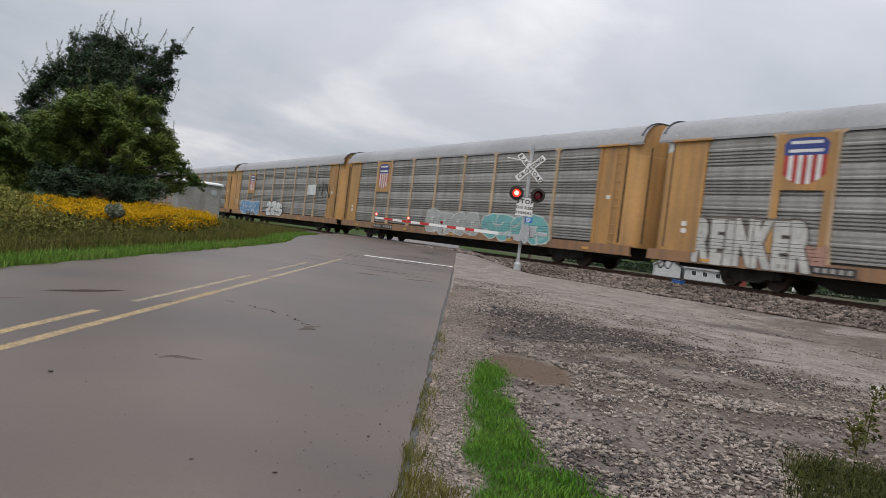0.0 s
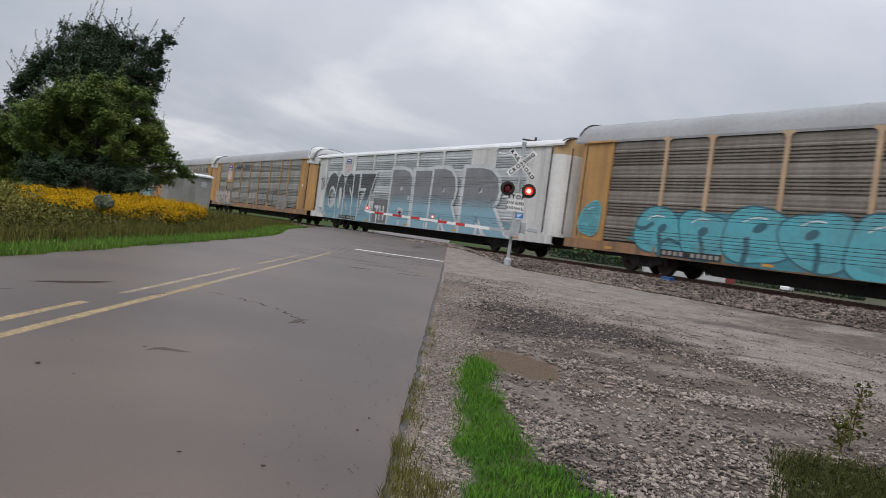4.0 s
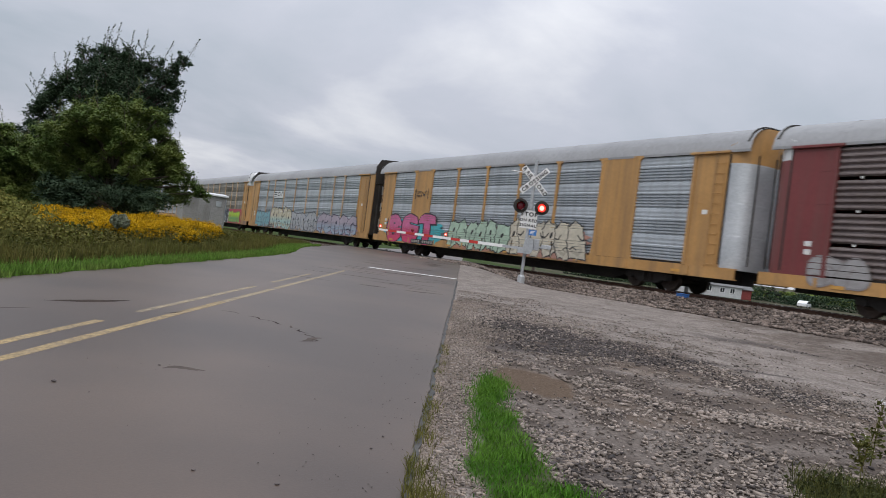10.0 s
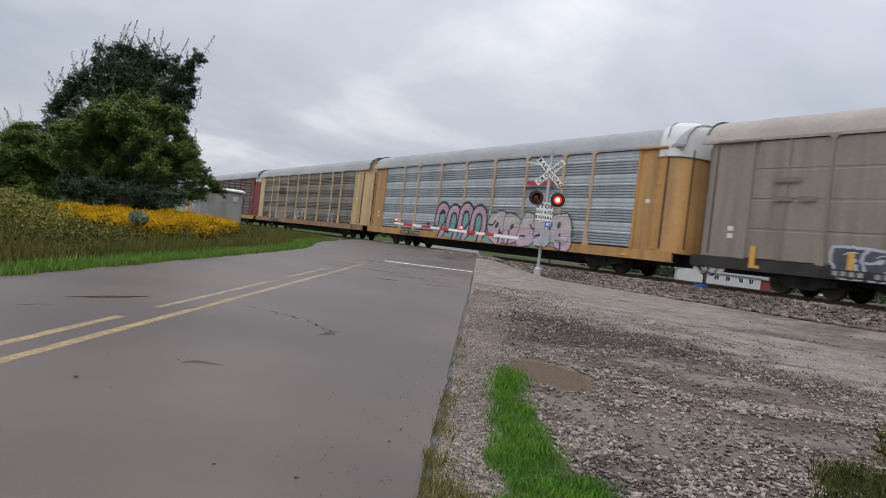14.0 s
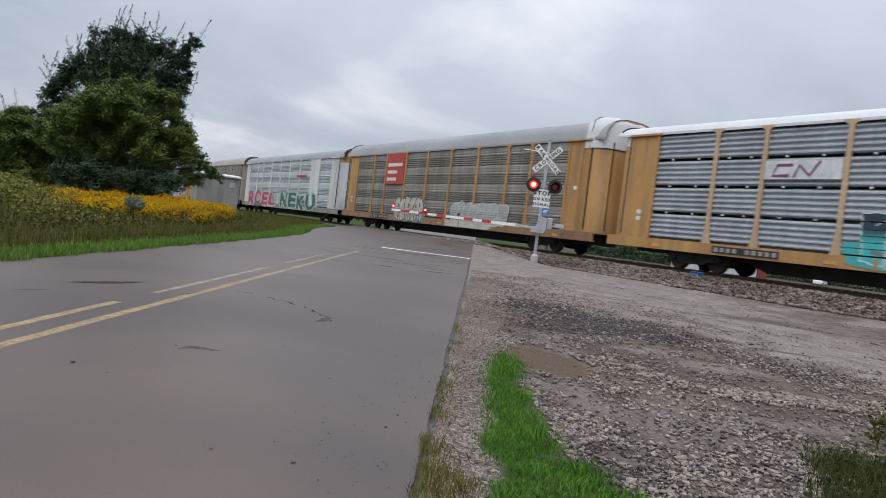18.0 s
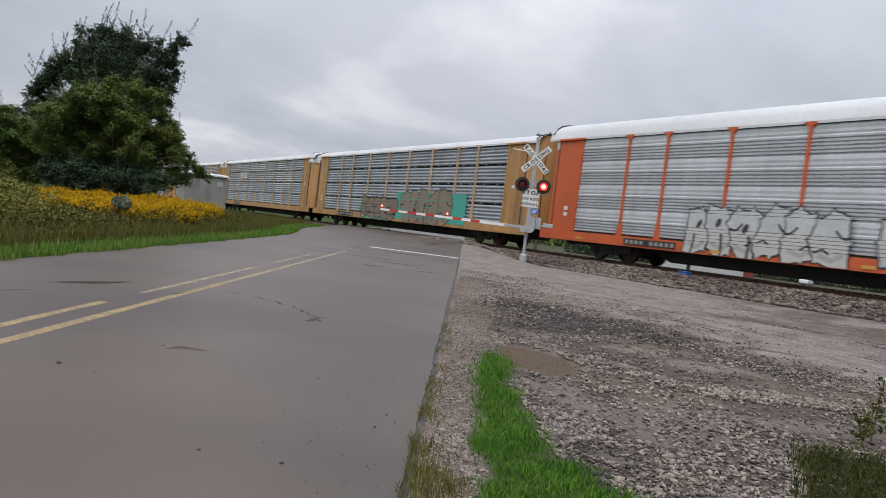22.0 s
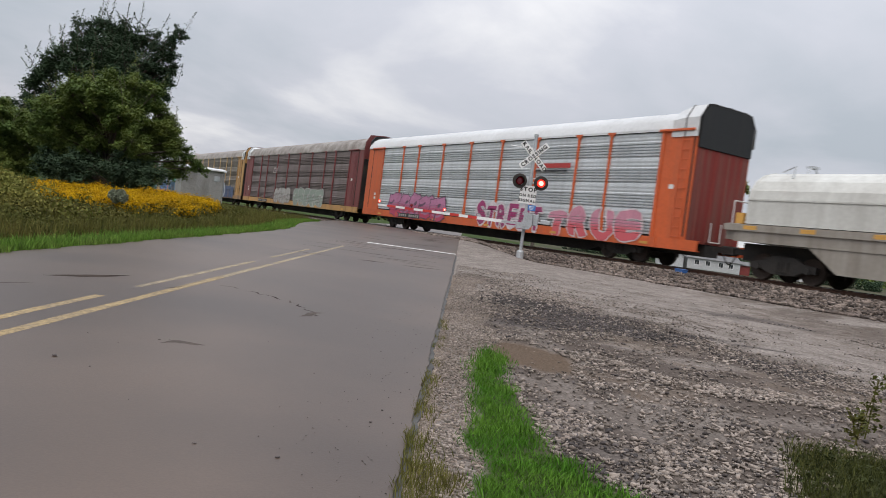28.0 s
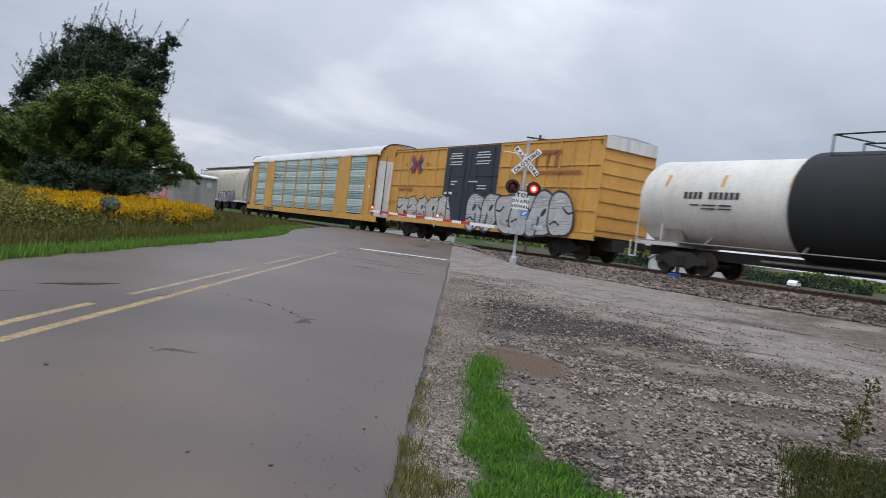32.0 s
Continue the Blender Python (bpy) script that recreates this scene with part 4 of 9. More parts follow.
def coupler():
    bm = bmesh.new()
    box(bm, 0, 0.75, -0.09, 0.09, 0.72, 0.92)
    box(bm, 0.62, 0.92, -0.17, 0.17, 0.66, 0.98, bevel=0.03)
    prev = Vector((0.1, 0.35, 0.75))
    for i in range(1, 8):
        f = i / 7
        p = Vector((0.1 + 0.75 * f, 0.35 - 0.2 * f, 0.75 - 0.42 * math.sin(math.pi * f)))
        tube(bm, prev, p, 0.025, seg=5)
        prev = p
    return finish("coupler", tidy(bm), BLACK_IRON)


def truck_frame(material):
    """A cast three-piece truck: two side frames with spring openings, and the bolster."""
    bm = bmesh.new()
    for s in (1, -1):
        y0, y1 = s * 0.93, s * 1.09
        a, b = min(y0, y1), max(y0, y1)
        outer = [(-1.15, 0.36), (-1.15, 0.56), (-0.75, 0.62), (-0.4, 0.80), (0.4, 0.80), (0.75, 0.62), (1.15, 0.56), (1.15, 0.36), (0.7, 0.36), (0.42, 0.22), (-0.42, 0.22), (-0.7, 0.36)]
        prism(bm, outer, 1, a, b)
        for x in (-0.87, 0.87):
            tube(bm, (x, s * 1.0, 0.42), (x, s * 1.15, 0.42), 0.10, seg=10)
        for x in (-0.16, 0, 0.16):
            tube(bm, (x, s * 1.11, 0.30), (x, s * 1.11, 0.62), 0.06, seg=7)
    box(bm, -0.25, 0.25, -1.1, 1.1, 0.52, 0.74)
    tube(bm, (0, 0, 0.7), (0, 0, 0.93), 0.25, seg=10)
    for x in (-0.4, 0.4):
        tube(bm, (x, -0.9, 0.36), (x, 0.9, 0.36), 0.04, seg=6)
    return finish("truck", tidy(bm), material)


def wheelset():
    bm = bmesh.new()
    tube(bm, (0, -1.0, 0), (0, 1.0, 0), 0.075, seg=8)
    for s in (1, -1):
        prof = [(0.0, 0.09), (0.02, 0.2), (0.0, 0.34), (-0.02, 0.415), (0.10, 0.42), (0.115, 0.45), (0.14, 0.45), (0.14, 0.36), (0.09, 0.2), (0.12, 0.09)]
        rings = []
        for w, r in prof:
            y = s * (0.83 - w)
            rings.append([bm.verts.new((r * math.cos(q), y, r * math.sin(q))) for q in (2 * math.pi * i / 20 for i in range(20))])
        for p, q in zip(rings, rings[1:]):
            for i in range(20):
                bm.faces.new((p[i], p[(i + 1) % 20], q[(i + 1) % 20], q[i]))
    return finish("wheelset", tidy(bm), RUST_IRON)


WHEELS = []


def add_trucks(car, at, material=BLACK_IRON):
    frame_mesh = cached(("truck", material.name), lambda: truck_frame(material))
    wheels = cached("wheelset", wheelset)
    for x in (at, -at):
        tr = part("truck", frame_mesh, None, car, m=pose(x, 0, 0))
        for dx in (0.87, -0.87):
            w = part("wheelset", wheels, None, tr, m=pose(dx, 0, 0.42))
            WHEELS.append((w, dx))


def add_couplers(car, half):
    me = cached("coupler", coupler)
    part("coupler", me, None, car, m=pose(half - 0.12, 0, 0))
    part("coupler", me, None, car, m=pose(-half + 0.12, 0, 0, 0, 0, 180))


FACE = HALF + 0.042        # where sprayed and stencilled marks lie, just proud of the posts


MID = 13.0         # where a car's middle lies on the ruler of its marks


def side_place(p, z, lift=0.0):
    """Maps (right, up) as read from beside the car to its near side."""
    return lambda x, y: (MID - p - x, FACE + lift, z + y)


def brush(bm, pts, width, place, lift, mi):
    """A sprayed stroke: one mitred ribbon along a bent line."""
    left, right = [], []
    for i, (x, z) in enumerate(pts):
        a, b = pts[max(0, i - 1)], pts[min(len(pts) - 1, i + 1)]
        dx, dz = b[0] - a[0], b[1] - a[1]
        k = math.hypot(dx, dz) or 1.0
        over = width * 0.5 if i == 0 else -width * 0.5 if i == len(pts) - 1 else 0.0
        x, z = x - dx / k * over, z - dz / k * over
        left.append(bm.verts.new(place(x - dz / k * width / 2, z + dx / k * width / 2, lift)))
        right.append(bm.verts.new(place(x + dz / k * width / 2, z - dx / k * width / 2, lift)))
    for i in range(len(pts) - 1):
        bm.faces.new((left[i], left[i + 1], right[i + 1], right[i])).material_index = mi


def bow(rng, cx, cz, rx, rz, q0, q1, k=7):
    return [(cx + rx * math.cos(q0 + (q1 - q0) * i / k), cz + rz * math.sin(q0 + (q1 - q0) * i / k)) for i in range(k + 1)]


def glyph(rng, w, h):
    """Tangled strokes of one abstract sprayed sign in a cell of this size, about its middle."""
    out = []
    for n_ in range(rng.choice((2, 3, 3))):
        kind = rng.random()
        if kind < 0.4:
            q = rng.uniform(0, 6.28)
            out.append(bow(rng, rng.uniform(-0.25, 0.25) * w, rng.uniform(-0.2, 0.2) * h, rng.uniform(0.2, 0.5) * w, rng.uniform(0.16, 0.4) * h, q, q + rng.choice((-1, 1)) * rng.uniform(2.0, 4.6), 8))
        elif kind < 0.8:
            side = rng.choice((-1, 1))
            out.append([(rng.uniform(-0.55, 0.55) * w, side * (-1) ** j * rng.uniform(0.2, 0.5) * h) for j in range(rng.choice((3, 3, 4)))])
        else:
            x = rng.uniform(-0.4, 0.4) * w
            out.append([(x, -0.48 * h), (x + rng.uniform(-0.2, 0.2) * w, 0.1 * h), (x + rng.uniform(-0.3, 0.3) * w, 0.5 * h)])
    return out


def grooves():
    """Heights of the open grooves in the rack sheets, which no spray paint bridges."""
    out = []
    if SHEET_KIND == "group":
        for tier in range(3):
            out += [(Z0 + tier * TIER + 0.039 + i * 0.115, Z0 + tier * TIER + 0.053 + i * 0.115) for i in range(5)]
    elif SHEET_KIND == "even":
        for tier in range(3):
            out += [(Z0 + tier * TIER - 0.005, Z0 + tier * TIER + 0.04)] + [(Z0 + tier * TIER + 0.215 + i * 0.183, Z0 + tier * TIER + 0.235 + i * 0.183) for i in range(4)]
    return out


def sprayed(car, bm, mats, label, cut=True):
    """Finishes sprayed paint: opens it over the grooves of the sheets and links it under the car."""
    if cut and bm.faces:
        top = max(v.co.z for v in bm.verts)
        gaps = [g for g in grooves() if g[0] < top and g[0] > 1.02]
        for g in gaps:
            for z in g:
                bmesh.ops.bisect_plane(bm, geom=bm.verts[:] + bm.edges[:] + bm.faces[:], plane_co=(0, 0, z), plane_no=(0, 0, 1))
        dead = [f for f in bm.faces if any(a < f.calc_center_median().z < b for a, b in gaps)]
        bmesh.ops.delete(bm, geom=dead, context="FACES")
    ob = part("graffiti", bm, mats, car, label)
    ob["kind"] = "stuff"
    return ob


def faded_spray(top, low, z0, z1):
    """Aerosol paint that fades from one colour into another up the side."""
    key = (top, low, z0, z1)
    if key not in SPRAY:
        m = mat("faded_aerosol_paint", top, tuple(0.85 * v for v in top), rough=0.6, big=1.6, fine=7, grain=0.1, bump=0)
        t = m.node_tree
        b = t.nodes["Principled BSDF"]
        old = b.inputs["Base Color"].links[0].from_socket
        tc, sp, mr, mx = (t.nodes.new(k) for k in ("ShaderNodeTexCoord", "ShaderNodeSeparateXYZ", "ShaderNodeMapRange", "ShaderNodeMix"))
        mr.interpolation_type = "SMOOTHSTEP"
        mr.inputs[1].default_value, mr.inputs[2].default_value = z0, z1
        mx.data_type = "RGBA"
        mx.inputs[6].default_value = (*low, 1)
        t.links.new(tc.outputs["Object"], sp.inputs[0])
        t.links.new(sp.outputs[2], mr.inputs[0])
        t.links.new(mr.outputs[0], mx.inputs[0])
        t.links.new(old, mx.inputs[7])
        t.links.new(mx.outputs[2], b.inputs["Base Color"])
        SPRAY[key] = m
    return SPRAY[key]


def ragged(bm, rng, p0, p1, z0, z1, lift, mi, rough=0.12):
    """A soft-cornered patch with an uneven rim."""
    cx, cz, a, b = (p0 + p1) / 2, (z0 + z1) / 2, (p1 - p0) / 2, (z1 - z0) / 2
    ring = []
    for k in range(44):
        q = 2 * math.pi * k / 44
        c, s_ = math.cos(q), math.sin(q)
        f = (abs(c) ** 4 + abs(s_) ** 4) ** -0.25 * (1 + rough * rng.uniform(-1, 0.6))
        ring.append(bm.verts.new((MID - cx - a * c * f, FACE + lift, max(0.66, cz + b * s_ * f))))
    bm.faces.new(ring).material_index = mi


def word(car, text, p0, p1, z0, z1, fill, edge, back=None, low=None, seed=1, weight="plump", widths=None, lean=0.0, jig=0.06, reach=None, cut=True, puff=0.0):
    """Sprayed block letters that fill a stretch of the side, each rimmed; back: a patch behind; low: the colour they fade to below."""
    rng = random.Random(seed)
    mid_z = (z0 + z1) / 2
    bm = bmesh.new()
    mats = [faded_spray(fill, low, mid_z - 0.35 * (z1 - z0) * 0.5, mid_z + 0.3 * (z1 - z0) * 0.5) if low else spray(*fill), spray(*edge), spray(*(back or edge)), spray(0.74, 0.76, 0.77)]
    if back:
        a, b = reach or (p0 - 0.4, p1 + 0.4)
        ragged(bm, rng, a, b, z0 - 0.1, z1 - 0.15 * (z1 - z0), 0.0012, 2)
    widths = widths or [1.0] * len(text)
    unit, pen = (p1 - p0) / sum(widths), p0
    for i, (ch, w) in enumerate(zip(text, widths)):
        if ch != " ":
            lo, hi = LETTERS[weight, ch][2:]
            a, b = pen - 0.02 * unit, pen + w * unit * 1.02
            dz, tilt, tall = rng.uniform(-jig, jig) * (z1 - z0), lean + rng.uniform(-1, 1) * jig, 1 + rng.uniform(-1, 1) * jig
            def place(x, y, lift, a=a, b=b, lo=lo, hi=hi, dz=dz, tilt=tilt, tall=tall):
                u, v = (x - lo) / (hi - lo), y / 0.69
                if puff:
                    p_, q_ = 2 * u - 1, 2 * v - 1
                    u = 0.5 + 0.5 * p_ * (1 - 0.5 * puff * q_ * q_) + 0.06 * puff * math.sin(4 * q_ + i)
                    v = 0.5 + 0.5 * q_ * (1 - 0.5 * puff * p_ * p_) + 0.07 * puff * math.sin(3.4 * p_ + 2 * i)
                z = z0 + 0.5 * dz + v * (z1 - z0) * tall
                return (MID - (a + u * (b - a) + tilt * (z - mid_z)), FACE + lift, max(0.65, z))
            base = 0.003 + 0.0022 * i
            letter_mesh(bm, "rim", ch, lambda x, y: place(x, y, base), 1)
            letter_mesh(bm, weight, ch, lambda x, y: place(x, y, base + 0.0011), 0)
        pen += w * unit
    return sprayed(car, bm, mats, "sprayed graffiti letters", cut)


def bubbles(car, count, p0, p1, z0, z1, fill, edge, back=None, low=None, seed=1, rim=0.06, sharp=0.0, shine=True, reach=None):
    """Rounded, overlapping sprayed shapes with dark rims, eyes and slits, that no one could read."""
    rng = random.Random(seed * 13 + count)
    bm = bmesh.new()
    mid_z, h, w = (z0 + z1) / 2, z1 - z0, (p1 - p0) / count
    mats = [faded_spray(fill, low, mid_z - 0.2 * h, mid_z + 0.15 * h) if low else spray(*fill), spray(*edge), spray(*(back or edge)), spray(0.74, 0.76, 0.77), spray(*tuple(round(0.72 * a + 0.28 * b, 3) for a, b in zip(fill, edge)))]
    if back:
        a, b = reach or (p0 - 0.35, p1 + 0.35)
        ragged(bm, rng, a, b, z0 - 0.1, z1 - 0.1 * h, 0.0012, 2)
    for i in range(count):
        cx, cz = p0 + (i + 0.5) * w, mid_z + rng.uniform(-0.05, 0.03) * h
        a, b, tilt = 0.60 * w * rng.uniform(0.9, 1.1), 0.5 * h * rng.uniform(0.88, 1.05), rng.uniform(-0.25, 0.25)
        power, waist, turn = rng.uniform(2.2, 3.4), rng.uniform(-0.28, 0.32), rng.uniform(0, 6.28)
        base = 0.003 + 0.0026 * i
        def shape(grow, lift, mi):
            ring = []
            for k in range(40):
                q = 2 * math.pi * k / 40
                c, s_ = math.cos(q), math.sin(q)
                f = (abs(c) ** power + abs(s_) ** power) ** (-1 / power) * (1 + 0.09 * math.sin(3 * q + turn) + sharp * (0.14 if (k + i) % 5 == 0 else -0.04))
                x, z = (a + grow) * c * f * (1 + waist * s_ * 0.4), (b + grow) * s_ * f
                ring.append(bm.verts.new((MID - cx - x - tilt * z, FACE + lift, max(0.65, cz + z))))
            bm.faces.new(ring).material_index = mi
        shape(rim, base, 1)
        shape(0.0, base + 0.0006, 0)
        def place(x, z, lift):
            return (MID - cx - x - tilt * z, FACE + lift, max(0.65, cz + z))
        kind = rng.random()
        if kind < 0.65:
            # an eye, and a slit that rises from the foot
            q0 = rng.uniform(0, 6.28)
            ex, ez = rng.uniform(-0.2, 0.2) * a, rng.uniform(0.1, 0.35) * b
            bm.faces.new([bm.verts.new(place(ex + 0.2 * a * math.cos(q) , ez + 0.2 * b * math.sin(q + 0.5), base + 0.0011)) for q in (2 * math.pi * k / 12 for k in range(12))]).material_index = 1
            x = rng.uniform(-0.3, 0.3) * a
            brush(bm, [(x, -b), (x + 0.06 * a, -0.5 * b), (x + 0.02 * a, -0.15 * b)], 0.16 * a, place, base + 0.0012, 1)
        if kind > 0.4:
            side = rng.choice((-1, 1))
            brush(bm, [(side * (0.95 - 0.7 * f) * a, (0.15 - 0.55 * f * (1 - f) + 0.2 * f) * b) for f in (0, 0.3, 0.6, 1.0)], 0.13 * a, place, base + 0.0013, 1)
            brush(bm, [(-side * 0.8 * a, -0.45 * b), (-side * 0.4 * a, -0.3 * b), (-side * 0.1 * a, -0.45 * b)], 0.12 * a, place, base + 0.0014, 1)
        if kind < 0.8:
            brush(bm, [(-0.5 * a, -0.55 * b), (0.1 * a, -0.7 * b), (0.55 * a, -0.5 * b)], 0.2 * b, place, base + 0.0010, 4)
        if shine:
            brush(bm, [(0.62 * a * math.cos(q), 0.72 * b * math.sin(q)) for q in (1.2, 1.6, 2.0, 2.35)], 0.05 * b, place, base + 0.0016, 3)
    return sprayed(car, bm, mats, "sprayed rounded graffiti shapes")


def humps(car, p0, p1, z0, z1, fill, edge):
    """Four fat sprayed humps in a row, with curled feet, rimmed in black."""
    bm = bmesh.new()
    def place(x, z, lift):
        return (MID - x, FACE + lift, max(0.66, z))
    w, h = (p1 - p0) / 4, z1 - z0
    lines = []
    for i in range(4):
        cx, r, top = p0 + (i + 0.5) * w, 0.42 * w, z1 - 0.42 * w - (0.12 if i % 2 else 0.0)
        curve = [(cx - r * 1.15, top - 0.35 * h + (0.1 if i else 0.22))] + [(cx + r * math.cos(q), top + r * math.sin(q)) for q in (math.pi - math.pi * k / 9 for k in range(10))]
        curve += [(cx + r * 1.02, top - 0.25 * h), (cx + (0.75 if i % 2 else 0.35) * r, z0 + 0.22 * h), (cx + (0.5 if i % 2 else -0.1) * r, z0 + 0.05)]
        lines.append(curve)
    for i, l_ in enumerate(lines):
        brush(bm, l_, 0.62, place, 0.004 + 0.002 * i, 1)
        brush(bm, l_, 0.36, place, 0.005 + 0.002 * i, 0)
        brush(bm, [(x + 0.03, z + 0.05) for x, z in l_[2:7]], 0.06, place, 0.0055 + 0.002 * i, 2)
    sprayed(car, bm, [spray(*fill), spray(*edge), spray(0.70, 0.58, 0.64)], "fat pink sprayed humps with black outline")


def tag(car, count, p0, p1, z0, z1, colour, seed=1):
    """A thin handstyle tag."""
    rng = random.Random(seed)
    bm = bmesh.new()
    w, h = (p1 - p0) / count, z1 - z0
    lift = 0.004
    for i in range(count):
        for l_ in glyph(rng, w * 1.1, h):
            brush(bm, [(p0 + (i + 0.5) * w + x, (z0 + z1) / 2 + z) for x, z in l_], 0.08, lambda x, z, l: (MID - x, FACE + l, z), lift, 0)
            lift += 0.0003
    part("graffiti", bm, spray(*colour), car, "thin sprayed tag")["kind"] = "stuff"


def plate(car, name, p0, p1, z0, z1, material, label="", lift=0.006, chamfer=0.0):
    bm = bmesh.new()
    c = chamfer
    pts = [(p0, z0 + c), (p0 + c, z0), (p1 - c, z0), (p1, z0 + c), (p1, z1 - c), (p1 - c, z1), (p0 + c, z1), (p0, z1 - c)] if c else [(p0, z0), (p1, z0), (p1, z1), (p0, z1)]
    prism(bm, [(MID - p, z) for p, z in pts], 1, FACE - 0.004, FACE + lift)
    return part(name, tidy(bm), material, car, label)


def bars(car, rows, material, name="stencil", lift=0.012):
    """Plain bars in place of small stencilled writing: (p0, p1, z, height)."""
    bm = bmesh.new()
    for p0, p1, z, h in rows:
        bm.faces.new([bm.verts.new((MID - p, FACE + lift, zz)) for p, zz in ((p0, z), (p1, z), (p1, z + h), (p0, z + h))])
    part(name, bm, material, car)["kind"] = "stuff"


def shield(car, p0, p1, z0, z1, field, faded=False, pale=False):
    """A yellow panel with a striped shield on it."""
    plate(car, "emblem_panel", p0, p1, z0, z1, field)
    w, h = p1 - p0, z1 - z0
    c = (p0 + p1) / 2
    sw, top, mid_, low = w * 0.36, z0 + h * 0.92, z0 + h * 0.62, z0 + h * 0.10
    bm = bmesh.new()
    def at(x, z, lift=0.010):
        return bm.verts.new((MID - c - x, FACE + lift, z))
    f = bm.faces.new([at(-sw, mid_), at(sw, mid_), at(sw * 1.05, top - 0.1 * h), at(sw * 0.8, top), at(0, top + 0.02 * h), at(-sw * 0.8, top), at(-sw * 1.05, top - 0.1 * h)])
    f.material_index = 0
    for i in range(9):
        x0, x1 = -sw + 2 * sw * i / 9, -sw + 2 * sw * (i + 1) / 9
        def bottom(x):
            return low + (mid_ - low) * 0.35 * (abs(x) / sw) ** 2
        f = bm.faces.new([at(x0, bottom(x0)), at(x1, bottom(x1)), at(x1, mid_), at(x0, mid_)])
        f.material_index = (1 if i % 2 == 0 else 2) if not faded else 2
    for z, k in ((top - 0.10 * h, 0.75), (mid_ + 0.05 * h, 0.8)):
        f = bm.faces.new([at(-sw * k, z, 0.013), at(sw * k, z, 0.013), at(sw * k, z + 0.055 * h, 0.013), at(-sw * k, z + 0.055 * h, 0.013)])
        f.material_index = 2
    part("emblem", bm, [SHIELD_BLUE, spray(0.58, 0.28, 0.30) if pale else SHIELD_RED, MARK_WHITE], car, "striped red, white and blue shield")


def band_mark(car, p0, p1, z0, z1, material):
    """A brand mark drawn as one bent band and one slanted bar pair."""
    bm = bmesh.new()
    w, h = p1 - p0, z1 - z0
    t = 0.2 * h
    def place(x, z, lift):
        return (MID - x, FACE + lift, z)
    brush(bm, [(p0 + 0.42 * w, z1 - t), (p0 + 0.12 * w, z1 - t), (p0 + 0.02 * w, z0 + 0.6 * t), (p0 + 0.36 * w, z0 + 0.6 * t)], t, place, 0.014, 0)
    brush(bm, [(p0 + 0.5 * w, z0 + 0.5 * t), (p0 + 0.58 * w, z1 - t), (p0 + 0.80 * w, z0 + 0.6 * t), (p0 + 0.98 * w, z1 - 0.3 * t)], t, place, 0.015, 0)
    part("emblem", bm, material, car)


def round_hood(material, top):
    """A low hood that wraps the roof's end and rounds over the end doors."""
    bm = bmesh.new()
    w, h = HALF + 0.05, top + 0.06
    prof = [(1.0, 4.62), (1.0, 5.3), (0.93, h - 0.22), (0.78, h - 0.05), (0.55, h), (-0.55, h), (-0.78, h - 0.05), (-0.93, h - 0.22), (-1.0, 5.3), (-1.0, 4.62)]
    rows = []
    for x, fy, drop in ((-12.7, 0.995, 0.10), (-13.1, 1.0, 0.0), (-13.4, 0.97, 0.0), (-13.62, 0.90, 0.02), (-13.8, 0.78, 0.06), (-13.92, 0.55, 0.16), (-13.97, 0.30, 0.30)):
        rows.append([bm.verts.new((x, y * w * fy, z - (drop if z > 5 else 0.0))) for y, z in prof])
    for p, q in zip(rows, rows[1:]):
        for i in range(len(prof) - 1):
            bm.faces.new((p[i], p[i + 1], q[i + 1], q[i])).smooth = True
    bm.faces.new(rows[-1])
    for (y0, z0_), (y1, z1_) in zip(prof[1:], prof[2:-1]):
        tube(bm, (-13.05, y0 * w, z0_ + 0.01), (-13.05, y1 * w, z1_ + 0.01), 0.018, seg=5, mi=1)
    return finish("end_hood", tidy(bm), [material, BLACK_IRON])


def end_hood(material, top):
    """A raised square hood over the roof's end, with dark tubes along its edges."""
    bm = bmesh.new()
    w, h = HALF + 0.05, top + (0.13 if top < 5.9 else 0.05)
    tip = -13.97 if top < 5.9 else -13.8
    prof = [(w, 4.72), (w, 5.42), (1.22, h - 0.05), (0.9, h), (-0.9, h), (-1.22, h - 0.05), (-w, 5.42), (-w, 4.72)]
    rows = [[bm.verts.new((x, y, z if f == 0 else 5.04 + (z - 5.04) * f if z > 5.04 else z)) for y, z in prof] for x, f in ((tip, 0), (-13.35, 0), (-12.75, 0.78))]
    for p, q in zip(rows, rows[1:]):
        for i in range(len(prof) - 1):
            bm.faces.new((p[i], p[i + 1], q[i + 1], q[i]))
    for x in (tip, -13.35):
        for (y0, z0_), (y1, z1_) in zip(prof, prof[1:]):
            tube(bm, (x, y0, z0_), (x, y1, z1_), 0.022, seg=5, mi=1)
    return finish("end_hood", tidy(bm), [material, BLACK_IRON])


